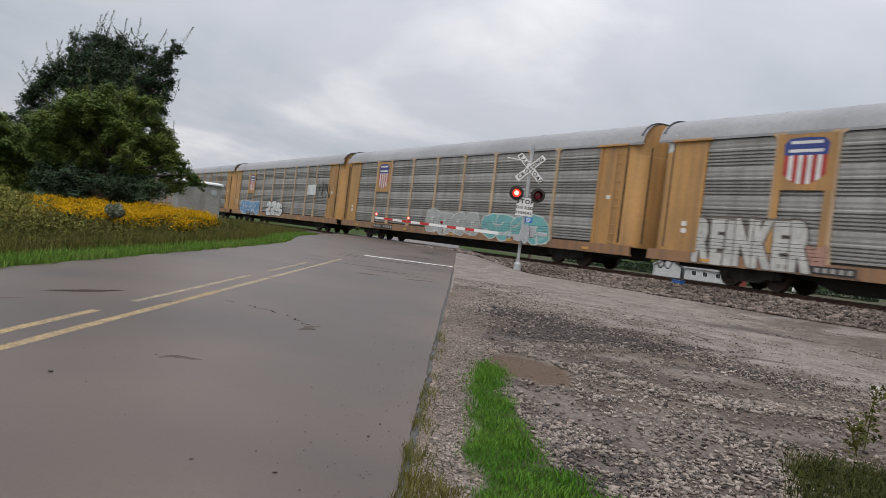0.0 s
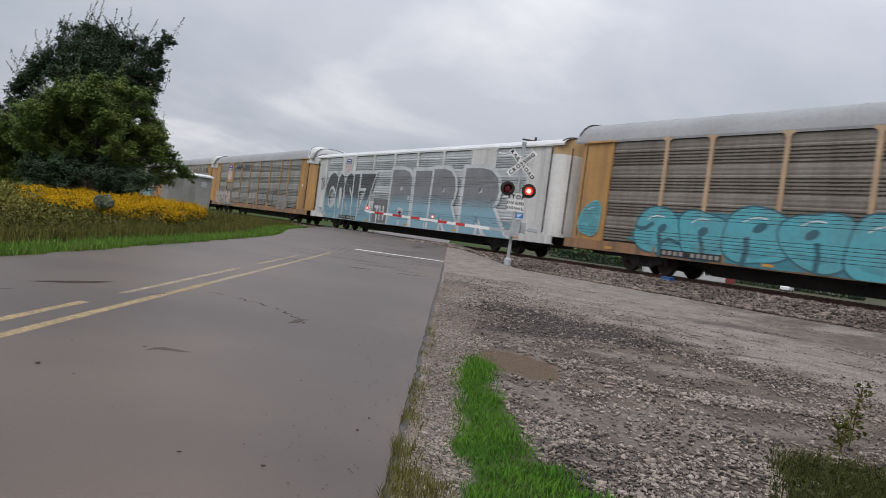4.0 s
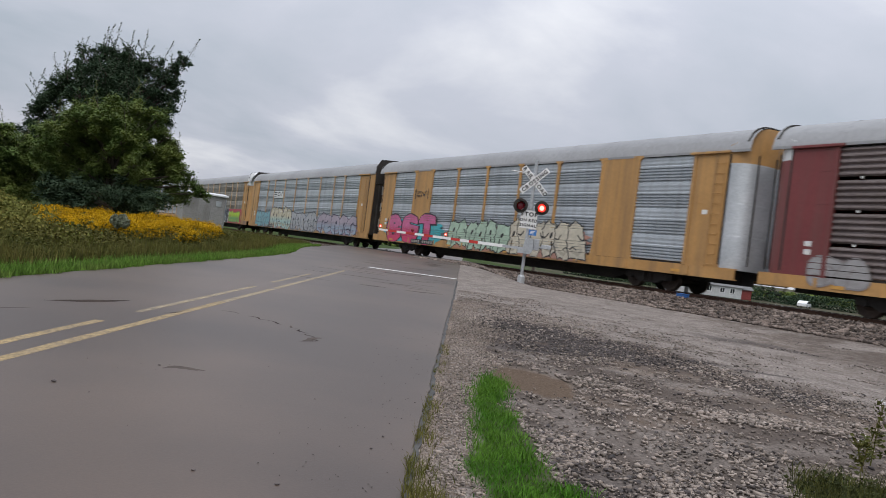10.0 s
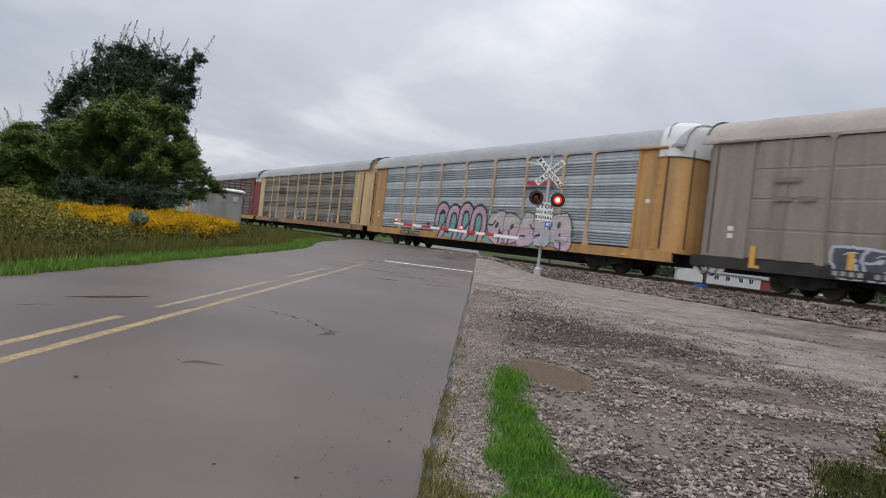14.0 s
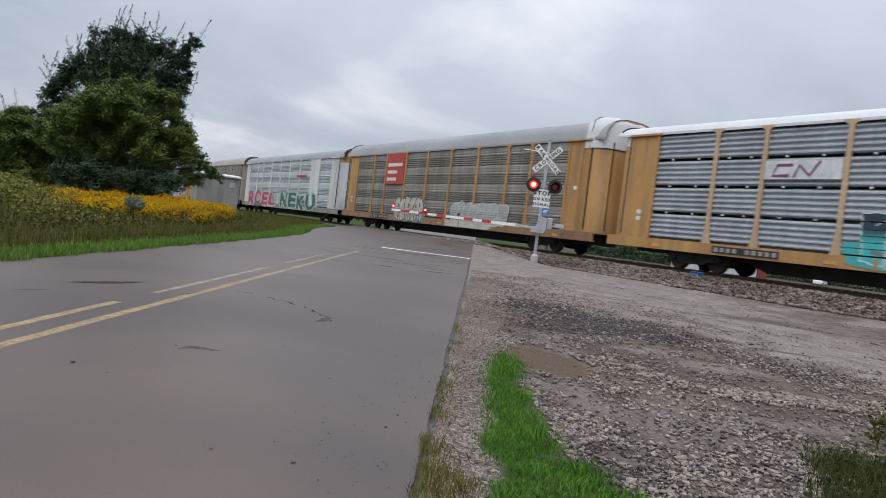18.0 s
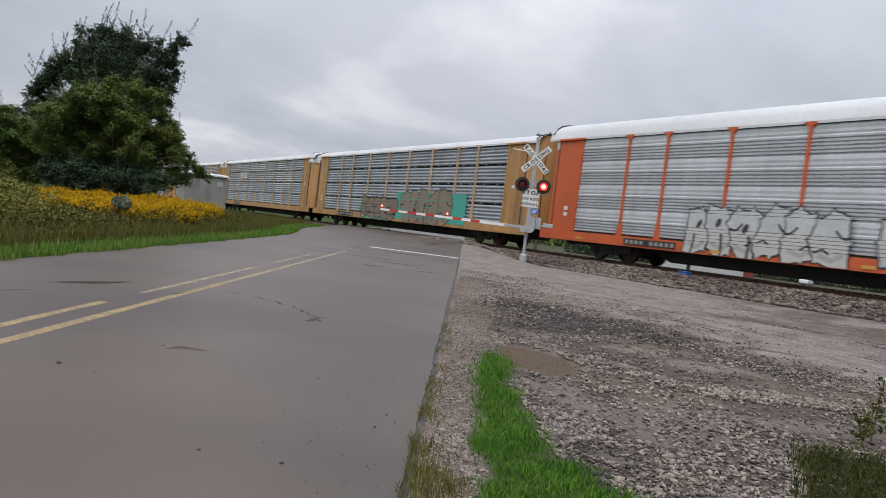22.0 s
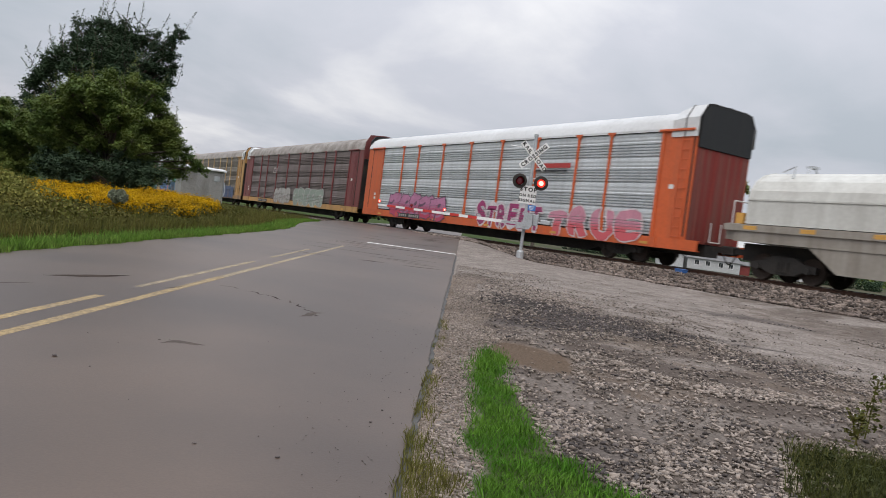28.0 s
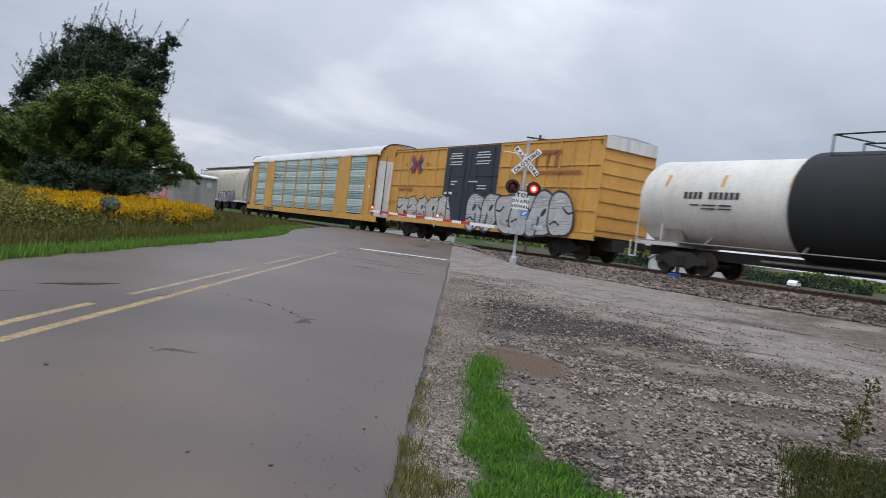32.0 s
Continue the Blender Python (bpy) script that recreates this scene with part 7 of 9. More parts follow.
def box_car():
    """A high box car: ribbed yellow sides, dark double doors."""
    car = thing("box_car", "yellow high box car with dark blue doors and white graffiti", "railway wagon", "cars of the freight train")
    L_ = 9.1
    bm = bmesh.new()
    box(bm, -L_, L_, -1.48, 1.48, 1.05, 5.15)
    part("body", tidy(bm), P_FRESH, car)
    global FACE
    keep, FACE = FACE, 1.535
    for s in (1, -1):
        for name, x0, x1 in (("side_panel", 2.95, 9.1), ("side_panel", -9.1, -2.06)):
            bm = bmesh.new()
            k = 6 if x0 > 0 else 8
            for i in range(k + 1):
                x = x0 + (x1 - x0) * i / k
                box(bm, x - 0.04, x + 0.04, s * 1.5 - 0.03, s * 1.5 + 0.03, 1.1, 5.1)
            for z in (1.15, 2.05, 3.0, 3.95, 5.02):
                box(bm, x0, x1, s * 1.5 - 0.025, s * 1.5 + 0.025, z, z + 0.06)
            part("rib_frame", tidy(bm), P_FRESH, car)
        for a in (0.46, -2.04):
            bm = bmesh.new()
            box(bm, a, a + 2.46, s * 1.51 - 0.03, s * 1.51 + 0.03, 1.12, 5.08)
            for z in (2.6, 3.5):
                box(bm, a, a + 2.46, s * 1.54 - 0.02, s * 1.54 + 0.02, z, z + 0.05)
            for x in (a + 0.5, a + 1.9):
                tube(bm, (x, s * 1.57, 1.2), (x, s * 1.57, 5.0), 0.02, seg=5)
            part("door", tidy(bm), P_NAVY, car, "dark navy plug door")
        bm = bmesh.new()
        box(bm, -L_, L_, s * 1.5 - 0.05, s * 1.5 + 0.05, 0.85, 1.1)
        box(bm, -3.1, 3.1, s * 1.55 - 0.04, s * 1.55 + 0.04, 0.80, 0.92)
        part("side_sill", tidy(bm), P_FRESH, car)
        bm = bmesh.new()
        for i in range(6):
            z = 1.3 + i * 0.58
            prism(bm, [(-1.45, z), (1.45, z), (1.45, z + 0.16), (-1.45, z + 0.16)], 0, s * L_ - 0.05, s * L_ + 0.08)
        box(bm, s * (L_ - 0.25), s * L_, -1.48, 1.48, 4.78, 5.16)
        part("end_ribs", tidy(bm), P_FRESH, car)
        bm = bmesh.new()
        prism(bm, [(-1.49, 4.66), (1.49, 4.66), (1.49, 5.18), (-1.49, 5.18)], 0, s * (L_ + 0.085), s * (L_ + 0.12))
        part("end_cap", tidy(bm), P_WHITE, car)
    bm = bmesh.new()
    prism(bm, [(-1.52, 5.15), (1.52, 5.15), (1.0, 5.24), (0, 5.30), (-1.0, 5.24)], 0, -L_ - 0.05, L_ + 0.05)
    part("roof", tidy(bm), GALV, car)
    part("center_sill", finish("center_sill", box(bmesh.new(), -L_, L_, -0.36, 0.36, 0.5, 1.0), BLACK_IRON), None, car)
    bm = bmesh.new()
    for x in (9.05, 8.65):
        tube(bm, (x, 1.58, 0.7), (x, 1.58, 2.6), 0.015, seg=5)
    for i in range(5):
        tube(bm, (9.05, 1.58, 0.8 + 0.4 * i), (8.65, 1.58, 0.8 + 0.4 * i), 0.013, seg=5)
    part("ladder", bm, P_FRESH, car)
    off = 13.0 - 9.75 + 0.73
    bubbles(car, 5, off + 1.3, off + 7.0, 0.95, 2.35, (0.56, 0.55, 0.53), (0.04, 0.038, 0.036), low=(0.50, 0.42, 0.37), seed=62, rim=0.08, sharp=0.9, shine=False)
    FACE = 1.60
    bubbles(car, 6, off + 8.9, off + 16.7, 0.8, 2.7, (0.52, 0.53, 0.54), (0.03, 0.03, 0.035), seed=63, rim=0.1)
    FACE = 1.545
    logo = bmesh.new()
    for mi, pts in ((0, ((2.25, 3.75), (2.5, 3.75), (3.5, 4.75), (3.25, 4.75))), (0, ((3.25, 3.75), (3.5, 3.75), (2.5, 4.75), (2.25, 4.75))), (1, ((2.2, 3.95), (2.32, 3.85), (2.78, 4.25), (2.32, 4.65), (2.2, 4.55), (2.5, 4.25))), (1, ((3.55, 3.95), (3.43, 3.85), (2.97, 4.25), (3.43, 4.65), (3.55, 4.55), (3.25, 4.25)))):
        logo.faces.new([logo.verts.new((13.0 - off - p, FACE + 0.01 + 0.002 * mi, z)) for p, z in pts]).material_index = mi
    part("emblem", logo, [SHIELD_RED, SHIELD_BLUE], car, "crossed red and blue bands")
    bars(car, [(off + 1.5, off + 1.8, 4.22, 0.09), (off + 3.9, off + 4.3, 4.22, 0.09), (off + 0.9, off + 2.6, 2.75, 0.16)], spray(0.45, 0.16, 0.03))
    bars(car, [(off + 13.5, off + 15.6, 4.5, 0.16), (off + 13.85, off + 14.0, 3.92, 0.6), (off + 14.6, off + 14.75, 3.92, 0.6), (off + 15.2, off + 15.4, 3.92, 0.7), (off + 12.2, off + 17.0, 3.62, 0.12)], spray(0.35, 0.10, 0.03))
    FACE = 1.575
    rows = []
    for base in (6.4, 8.9):
        for i, z in enumerate((4.7, 4.57, 4.44, 4.25, 4.12)):
            rows.append((off + base + 0.25 - 0.06 * (i % 3), off + base + 1.35 + 0.1 * (i % 2), z, 0.055))
    rows += [(off + 6.9, off + 7.5, 3.2, 0.07), (off + 6.9, off + 7.3, 3.05, 0.07), (off + 8.6, off + 9.4, 3.2, 0.07), (off + 6.3, off + 6.6, 2.55, 0.12), (off + 6.8, off + 7.1, 2.55, 0.12), (off + 6.4, off + 6.6, 2.15, 0.14), (off + 9.4, off + 10.2, 3.0, 0.05), (off + 9.4, off + 10.2, 2.85, 0.05)]
    bars(car, rows, MARK_WHITE)
    FACE = keep
    add_trucks(car, 6.9)
    add_couplers(car, 9.55)
    TRAIN.append((car, late(103.9)))


def tank_car():
    """A tank car: cream barrel with a black middle band, platform and end railings."""
    car = thing("tank_car", "cream tank car with a wide black middle band", "railway wagon", "cars of the freight train")
    R_ = 1.60
    def barrel(x0, x1, dome0, dome1, material, name):
        bm = bmesh.new()
        rows = []
        stations = ([(x0 - 0.55, 0.02), (x0 - 0.5, 0.55 * R_), (x0 - 0.35, 0.82 * R_), (x0 - 0.15, 0.96 * R_)] if dome0 else []) + [(x0, R_), (x1, R_)] + ([(x1 + 0.15, 0.96 * R_), (x1 + 0.35, 0.82 * R_), (x1 + 0.5, 0.55 * R_), (x1 + 0.55, 0.02)] if dome1 else [])
        for x, r in stations:
            rows.append([bm.verts.new((x, r * math.cos(q), 2.62 + r * math.sin(q))) for q in (2 * math.pi * i / 40 for i in range(40))])
        for p, q in zip(rows, rows[1:]):
            for i in range(40):
                bm.faces.new((p[i], p[(i + 1) % 40], q[(i + 1) % 40], q[i])).smooth = True
        return part(name, tidy(bm), material, car)
    barrel(2.4, 8.55, False, True, P_TANK, "tank_shell")
    barrel(-8.55, -2.4, True, False, P_TANK, "tank_shell")
    R_ = 1.78
    barrel(-2.4, 2.4, False, False, P_BLACK, "black_band")
    for s in (1, -1):
        bm = bmesh.new()
        rows = [[bm.verts.new((s * x, r * math.cos(q), 2.62 + r * math.sin(q))) for q in (2 * math.pi * i / 40 for i in range(40))] for x, r in ((2.4, 1.78), (2.48, 1.76), (2.54, 1.71), (2.56, 1.595))]
        for p, q in zip(rows, rows[1:]):
            for i in range(40):
                bm.faces.new((p[i], p[(i + 1) % 40], q[(i + 1) % 40], q[i])).smooth = True
        part("jacket_edge", tidy(bm), P_BLACK, car)
    for x in (7.5, 5.1, 2.6, -2.6, -5.1, -7.5):
        bm = bmesh.new()
        for i in range(3):
            a, b = 0.30 + 0.1 * i, 0.40 + 0.1 * i
            bm.faces.new([bm.verts.new((xx, 1.612 * math.cos(q), 2.62 + 1.612 * math.sin(q))) for xx, q in ((x - 0.06, a), (x + 0.06, a), (x + 0.06, b), (x - 0.06, b))])
        part("reflector", tidy(bm), P_FRESH, car, "yellow reflective strip")
    bm = bmesh.new()
    for i in range(11):
        if i != 4:
            x = 6.6 - i * 0.21
            bm.faces.new([bm.verts.new((xx, math.sqrt(1.612 ** 2 - (z - 2.62) ** 2) + 0.003, z)) for xx, z in ((x, 2.66), (x - 0.15, 2.66), (x - 0.15, 2.9), (x, 2.9))])
    for z, a, b in ((2.42, 6.3, 5.9), (2.42, 5.8, 5.2), (2.42, 5.1, 4.6), (2.30, 5.8, 5.2), (2.3, 5.1, 4.6)):
        bm.faces.new([bm.verts.new((xx, 1.617, zz)) for xx, zz in ((a, z), (b, z), (b, z + 0.05), (a, z + 0.05))])
    part("stencil", bm, MARK_DARK, car)
    bm = bmesh.new()
    tube(bm, (0, 0, 4.0), (0, 0, 4.62), 0.55, seg=18)
    tube(bm, (-0.9, 0, 4.1), (-0.9, 0, 4.4), 0.22, seg=12)
    part("dome", tidy(bm), P_BLACK, car)
    bm = bmesh.new()
    box(bm, -1.5, 1.9, -0.9, 0.9, 4.12, 4.17)
    for x in (-1.45, 1.85):
        for y in (-0.85, 0.85):
            tube(bm, (x, y, 4.15), (x, y, 4.82), 0.028, seg=6)
    for y in (-0.85, 0.85):
        tube(bm, (-1.45, y, 4.82), (1.85, y, 4.82), 0.028, seg=6)
        tube(bm, (1.85, y, 4.82), (0.6, y, 4.5), 0.025, seg=6)
    part("platform_railing", tidy(bm), P_BLACK, car)
    for s in (1, -1):
        bm = bmesh.new()
        box(bm, s * 7.0, s * 9.0, -1.2, 1.2, 0.95, 1.12)
        for y in (-1.25, 1.25):
            tube(bm, (s * 8.9, y, 1.0), (s * 8.9, y, 2.2), 0.03, seg=6)
            tube(bm, (s * 8.9, y, 2.2), (s * 8.3, y, 2.2), 0.03, seg=6)
            tube(bm, (s * 7.6, y * 1.1, 1.1), (s * 7.6, y * 1.1, 1.75), 0.035, seg=6)
            tube(bm, (s * 9.0, y * 1.15, 1.05), (s * 9.0, y * 1.15, 0.45), 0.025, seg=6)
            tube(bm, (s * 8.7, y * 1.15, 1.05), (s * 8.7, y * 1.15, 0.45), 0.025, seg=6)
            tube(bm, (s * 9.0, y * 1.15, 0.45), (s * 8.7, y * 1.15, 0.45), 0.025, seg=6)
        tube(bm, (s * 8.9, -1.25, 1.7), (s * 8.9, 1.25, 1.7), 0.03, seg=6)
        part("end_platform", tidy(bm), P_WHITE, car)
        bm = bmesh.new()
        prism(bm, [(-1.1, 1.1), (1.1, 1.1), (1.25, 1.75), (-1.25, 1.75)], 0, s * 7.2 - 0.4, s * 7.2 + 0.4)
        part("saddle", tidy(bm), P_DECK, car)
    for y in (-1.42, 1.42):
        bm = bmesh.new()
        tube(bm, (-8.9, y, 1.1), (8.9, y, 1.1), 0.022, seg=6)
        for x in (-5.6, -2.0, 2.0, 5.6):
            tube(bm, (x, y, 1.1), (x, y * 0.7, 1.45), 0.03, seg=6)
        part("side_rail", bm, P_DECK, car)
    part("center_sill", finish("center_sill", box(bmesh.new(), -9, 9, -0.3, 0.3, 0.6, 0.95), BLACK_IRON), None, car)
    tube_bm = tube(bmesh.new(), (-4, 0.5, 0.75), (4, 0.5, 0.75), 0.05, seg=6)
    part("brake_rod", tube_bm, P_DECK, car)
    add_trucks(car, 6.85)
    add_couplers(car, 9.3)
    TRAIN.append((car, late(124.0)))


coil_car()
hopper_car()
last_rack = autorack(P_FRESH, MINT, ROOF_WHITE, "fresh yellow autorack car with pale green ribbed panels, white roof", kind="group", solid=(1, 7), short=0.45, doors=P_WHITE, cap=P_FRESH, top=5.75)
band_mark(last_rack, 6.3, 8.1, 3.5, 3.9, MARK_DARK)
TRAIN.append((last_rack, late(79.3)))
box_car()
tank_car()


# ---- crossing signal with its lowered gate ----
SIG = Vector((2.34, 29.05, 0.0))
SIG_Z = 0.24
FLASH, FLIP = 0.7437, 6.48       # half period of the flashers; a moment when the far lamp takes over
LENSES = []                      # (lens, whether it burns in the first half)


def disc(bm, r, y0, y1, seg=24, mi=0, cx=0.0, cz=0.0):
    prism(bm, [(cx + r * math.cos(2 * math.pi * i / seg), cz + r * math.sin(2 * math.pi * i / seg)) for i in range(seg)], 1, y0, y1, mi)


def turning_lens(parent, r, at, first):
    """A two-faced lens: a lit red face and a dark one, turned about its upright axis to flash."""
    bm = bmesh.new()
    for sgn, mi in ((-1, 0), (1, 1)):
        rows = []
        for k, (f, d) in enumerate(((1.0, 0.0), (0.92, 0.25), (0.62, 0.42), (0.42, 0.46), (0.0, 0.5))):
            q = [bm.verts.new((r * f * math.cos(2 * math.pi * i / 20), sgn * r * d * 0.5, r * f * math.sin(2 * math.pi * i / 20))) for i in range(20)] if f else [bm.verts.new((0, sgn * r * d * 0.5, 0))]
            rows.append(q)
        for k, (p, q) in enumerate(zip(rows, rows[1:])):
            for i in range(20):
                face = (p[i], p[(i + 1) % 20], q[(i + 1) % 20], q[i]) if len(q) > 1 else (p[i], p[(i + 1) % 20], q[0])
                f = bm.faces.new(face)
                f.material_index = 1 if mi else (2 if k >= 2 else 0)
                f.smooth = True
    lens = part("lens", tidy(bm), [RED_LIT, RED_DARK, RED_CORE], parent, "red signal lens")
    lens.matrix_basis = pose(*at)
    LENSES.append((lens, at, first))


def build_signal():
    sig = thing("crossing_signal", "railroad crossing signal mast with crossbuck, flashers and lowered gate", "crossing signal", m=pose(SIG.x, SIG.y, SIG_Z))
    bm = bmesh.new()
    tube(bm, (0, 0, -0.15), (0, 0, 0.20), 0.155, 0.145, seg=8)
    tube(bm, (0, 0, 0.20), (0, 0, 0.27), 0.145, 0.09, seg=8)
    for x in (-0.1, 0.1):
        for y in (-0.1, 0.1):
            tube(bm, (x, y, 0.18), (x, y, 0.25), 0.018, seg=6)
    part("base", tidy(bm), GALV, sig, "stubby grey mast foot")
    bm = bmesh.new()
    tube(bm, (0, 0, 0.2), (0, 0, 4.78), 0.066, seg=14)
    tube(bm, (0, 0, 4.78), (0, 0, 4.88), 0.09, seg=14)
    part("mast", bm, GALV, sig, smooth_shade=False)
    # crossbuck
    for angle, text, y in ((45, "CROSSING", -0.135), (-45, "RAILROAD", -0.105)):
        bm = bmesh.new()
        box(bm, -0.69, 0.69, -0.004, 0.004, -0.115, 0.115, bevel=0.003)
        blade = part("crossbuck_blade", tidy(bm), SIGN_WHITE, sig, "white crossbuck blade", m=pose(0, y, 4.02, 0, -angle, 0))
        words = (text,) if text == "CROSSING" else ("RAIL", "ROAD")
        for w in words:
            bm = bmesh.new()
            shift = 0.0 if len(words) == 1 else (-0.40 if w == "RAIL" else 0.40)
            s = 1.0
            lettering(bm, w, 0.145, lambda x, z: (x * s + shift, -0.008, z - 0.0725), 0, "fat", 0.16 if len(words) == 1 else 0.10)
            part("letters", bm, SIGN_BLACK, blade, "black block letters")
        bm = bmesh.new()
        tube(bm, (0, 0.0, 0), (0, -y - 0.05, 0), 0.03, seg=8)
        part("bracket", bm, GALV, blade)
    # lamps on their cross arm
    bm = bmesh.new()
    tube(bm, (-0.42, 0, 2.98), (0.42, 0, 2.98), 0.035, seg=8)
    tube(bm, (0, 0, 2.88), (0, 0, 3.10), 0.10, seg=12)
    tube(bm, (-0.25, 0.0, 3.16), (0.35, 0.0, 3.12), 0.02, seg=6)
    part("cross_arm", bm, GALV, sig)
    for x, first in ((-0.42, True), (0.42, False)):
        bm = bmesh.new()
        ring_o = [(0.285 * math.cos(2 * math.pi * i / 28), 0.285 * math.sin(2 * math.pi * i / 28)) for i in range(28)]
        ring_i = [(0.165 * math.cos(2 * math.pi * i / 28), 0.165 * math.sin(2 * math.pi * i / 28)) for i in range(28)]
        for y0, flip in ((-0.06, 1), (-0.05, -1)):
            o, n_ = [bm.verts.new((a, y0, b)) for a, b in ring_o], [bm.verts.new((a, y0, b)) for a, b in ring_i]
            for i in range(28):
                bm.faces.new((o[i], o[(i + 1) % 28], n_[(i + 1) % 28], n_[i]))
        lamp = part("flasher_lamp", tidy(bm), BLACK_IRON, sig, "round black lamp background", m=pose(x, -0.12, 2.98))
        bm = bmesh.new()
        prev = None
        for i in range(29):
            q = 2 * math.pi * i / 28
            depth = 0.24 if math.sin(q) > -0.55 else 0.05
            row = (bm.verts.new((0.175 * math.cos(q), -0.06, 0.175 * math.sin(q))), bm.verts.new((0.18 * math.cos(q), -0.06 - depth, 0.18 * math.sin(q))))
            if prev:
                bm.faces.new((prev[0], row[0], row[1], prev[1]))
            prev = row
        part("hood", bm, BLACK_IRON, lamp)
        bm = bmesh.new()
        tube(bm, (0, 0.17, 0), (0, 0.22, 0), 0.16, 0.12, seg=16)
        prev = None
        for i in range(25):
            q = 2 * math.pi * i / 24
            row = (bm.verts.new((0.17 * math.cos(q), -0.05, 0.17 * math.sin(q))), bm.verts.new((0.17 * math.cos(q), 0.18, 0.17 * math.sin(q))))
            if prev:
                bm.faces.new((prev[0], row[0], row[1], prev[1]))
            prev = row
        part("housing", bm, BLACK_IRON, lamp)
        turning_lens(lamp, 0.158, (0, -0.055, 0), first)
    # plates
    bm = bmesh.new()
    box(bm, -0.33, 0.33, -0.005, 0.005, -0.36, 0.36, bevel=0.004)
    stop = part("stop_sign", tidy(bm), SIGN_WHITE, sig, "white plate with black lettering", m=pose(-0.03, -0.10, 2.48))
    for text, z, h, gap in (("STOP", 0.13, 0.155, 0.16), ("ON RED", -0.09, 0.11, 0.14), ("SIGNAL", -0.29, 0.11, 0.16)):
        bm = bmesh.new()
        lettering(bm, text, h, lambda x, y: (x, -0.008, y + z), 0, "fat", gap)
        part("letters", bm, SIGN_BLACK, stop, "black block letters")
    bm = bmesh.new()
    box(bm, -0.15, 0.15, -0.005, 0.005, -0.11, 0.11, bevel=0.003)
    blue = part("notice_plate", tidy(bm), SIGN_BLUE, sig, "small blue notice plate", m=pose(0.20, -0.09, 1.98))
    bm = bmesh.new()
    for i, z in enumerate((0.05, 0.0, -0.05)):
        box(bm, -0.11, 0.09 - 0.03 * i, -0.009, -0.0055, z - 0.012, z + 0.012)
    part("marks", tidy(bm), SIGN_WHITE, blue)
    # gate mechanism and arm
    bm = bmesh.new()
    prism(bm, [(-0.30, 1.12), (0.16, 1.12), (0.26, 1.24), (0.26, 1.72), (0.05, 1.78), (-0.05, 1.70), (-0.10, 1.38), (-0.30, 1.32)], 1, -0.30, 0.02)
    tube(bm, (-0.02, -0.34, 1.32), (-0.02, -0.30, 1.32), 0.09, seg=14)
    part("gate_mechanism", tidy(bm), GALV, sig, "grey gate mechanism case")
    bm = bmesh.new()
    box(bm, 0.30, 0.52, -0.02, 0.20, 1.30, 1.75, bevel=0.02)
    tube(bm, (0.0, 0.1, 1.4), (0.95, 0.1, 1.46), 0.035, seg=6)
    box(bm, 0.62, 1.0, 0.02, 0.18, 1.40, 1.56, bevel=0.015)
    part("counterweight", tidy(bm), GALV, sig, "grey counterweight arm")
    bm = bmesh.new()
    tube(bm, (0, -0.1, 4.28), (-0.95, -0.1, 4.32), 0.018, seg=6)
    part("bracket_rod", bm, SIGN_WHITE, sig)
    root, tip, yy = -0.42, -5.85, -0.22
    bm = bmesh.new()
    prism(bm, [(root + 0.25, 1.26), (root + 0.25, 1.36), (root - 0.5, 1.36), (root - 0.5, 1.26)], 1, yy - 0.03, yy + 0.03)
    arm = part("gate_arm", tidy(bm), GALV, sig, "lowered red and white striped gate arm")
    k = 14
    for i in range(k):
        a, b = root - 0.4 + (tip - root + 0.4) * i / k, root - 0.4 + (tip - root + 0.4) * (i + 1) / k
        h0, h1 = 0.062 - 0.025 * i / k, 0.062 - 0.025 * (i + 1) / k
        bm = bmesh.new()
        prism(bm, [(b, 1.31 - h1), (a, 1.31 - h0), (a, 1.31 + h0), (b, 1.31 + h1)], 1, yy - 0.02, yy + 0.02)
        part("stripe", tidy(bm), SIGN_RED if i in (3, 5, 8, 10, 12) else SIGN_WHITE, arm)
    for x, role in ((-5.80, None), (-4.52, True), (-3.2, False)):
        bm = bmesh.new()
        tube(bm, (x, yy, 1.36), (x, yy, 1.41), 0.02, seg=6)
        tube(bm, (x, yy + 0.03, 1.45), (x, yy + 0.05, 1.45), 0.06, seg=14)
        lamp = part("arm_lamp", bm, BLACK_IRON, arm)
        if role is None:
            bm = bmesh.new()
            disc(bm, 0.055, -0.02, 0.0, 16, 0)
            disc(bm, 0.03, -0.03, -0.018, 16, 1)
            part("lens", tidy(bm), [RED_LIT, RED_CORE], lamp, "steady red lens", m=pose(x, yy, 1.45))
        else:
            turning_lens(lamp, 0.055, (x, yy - 0.02, 1.45), role)


build_signal()


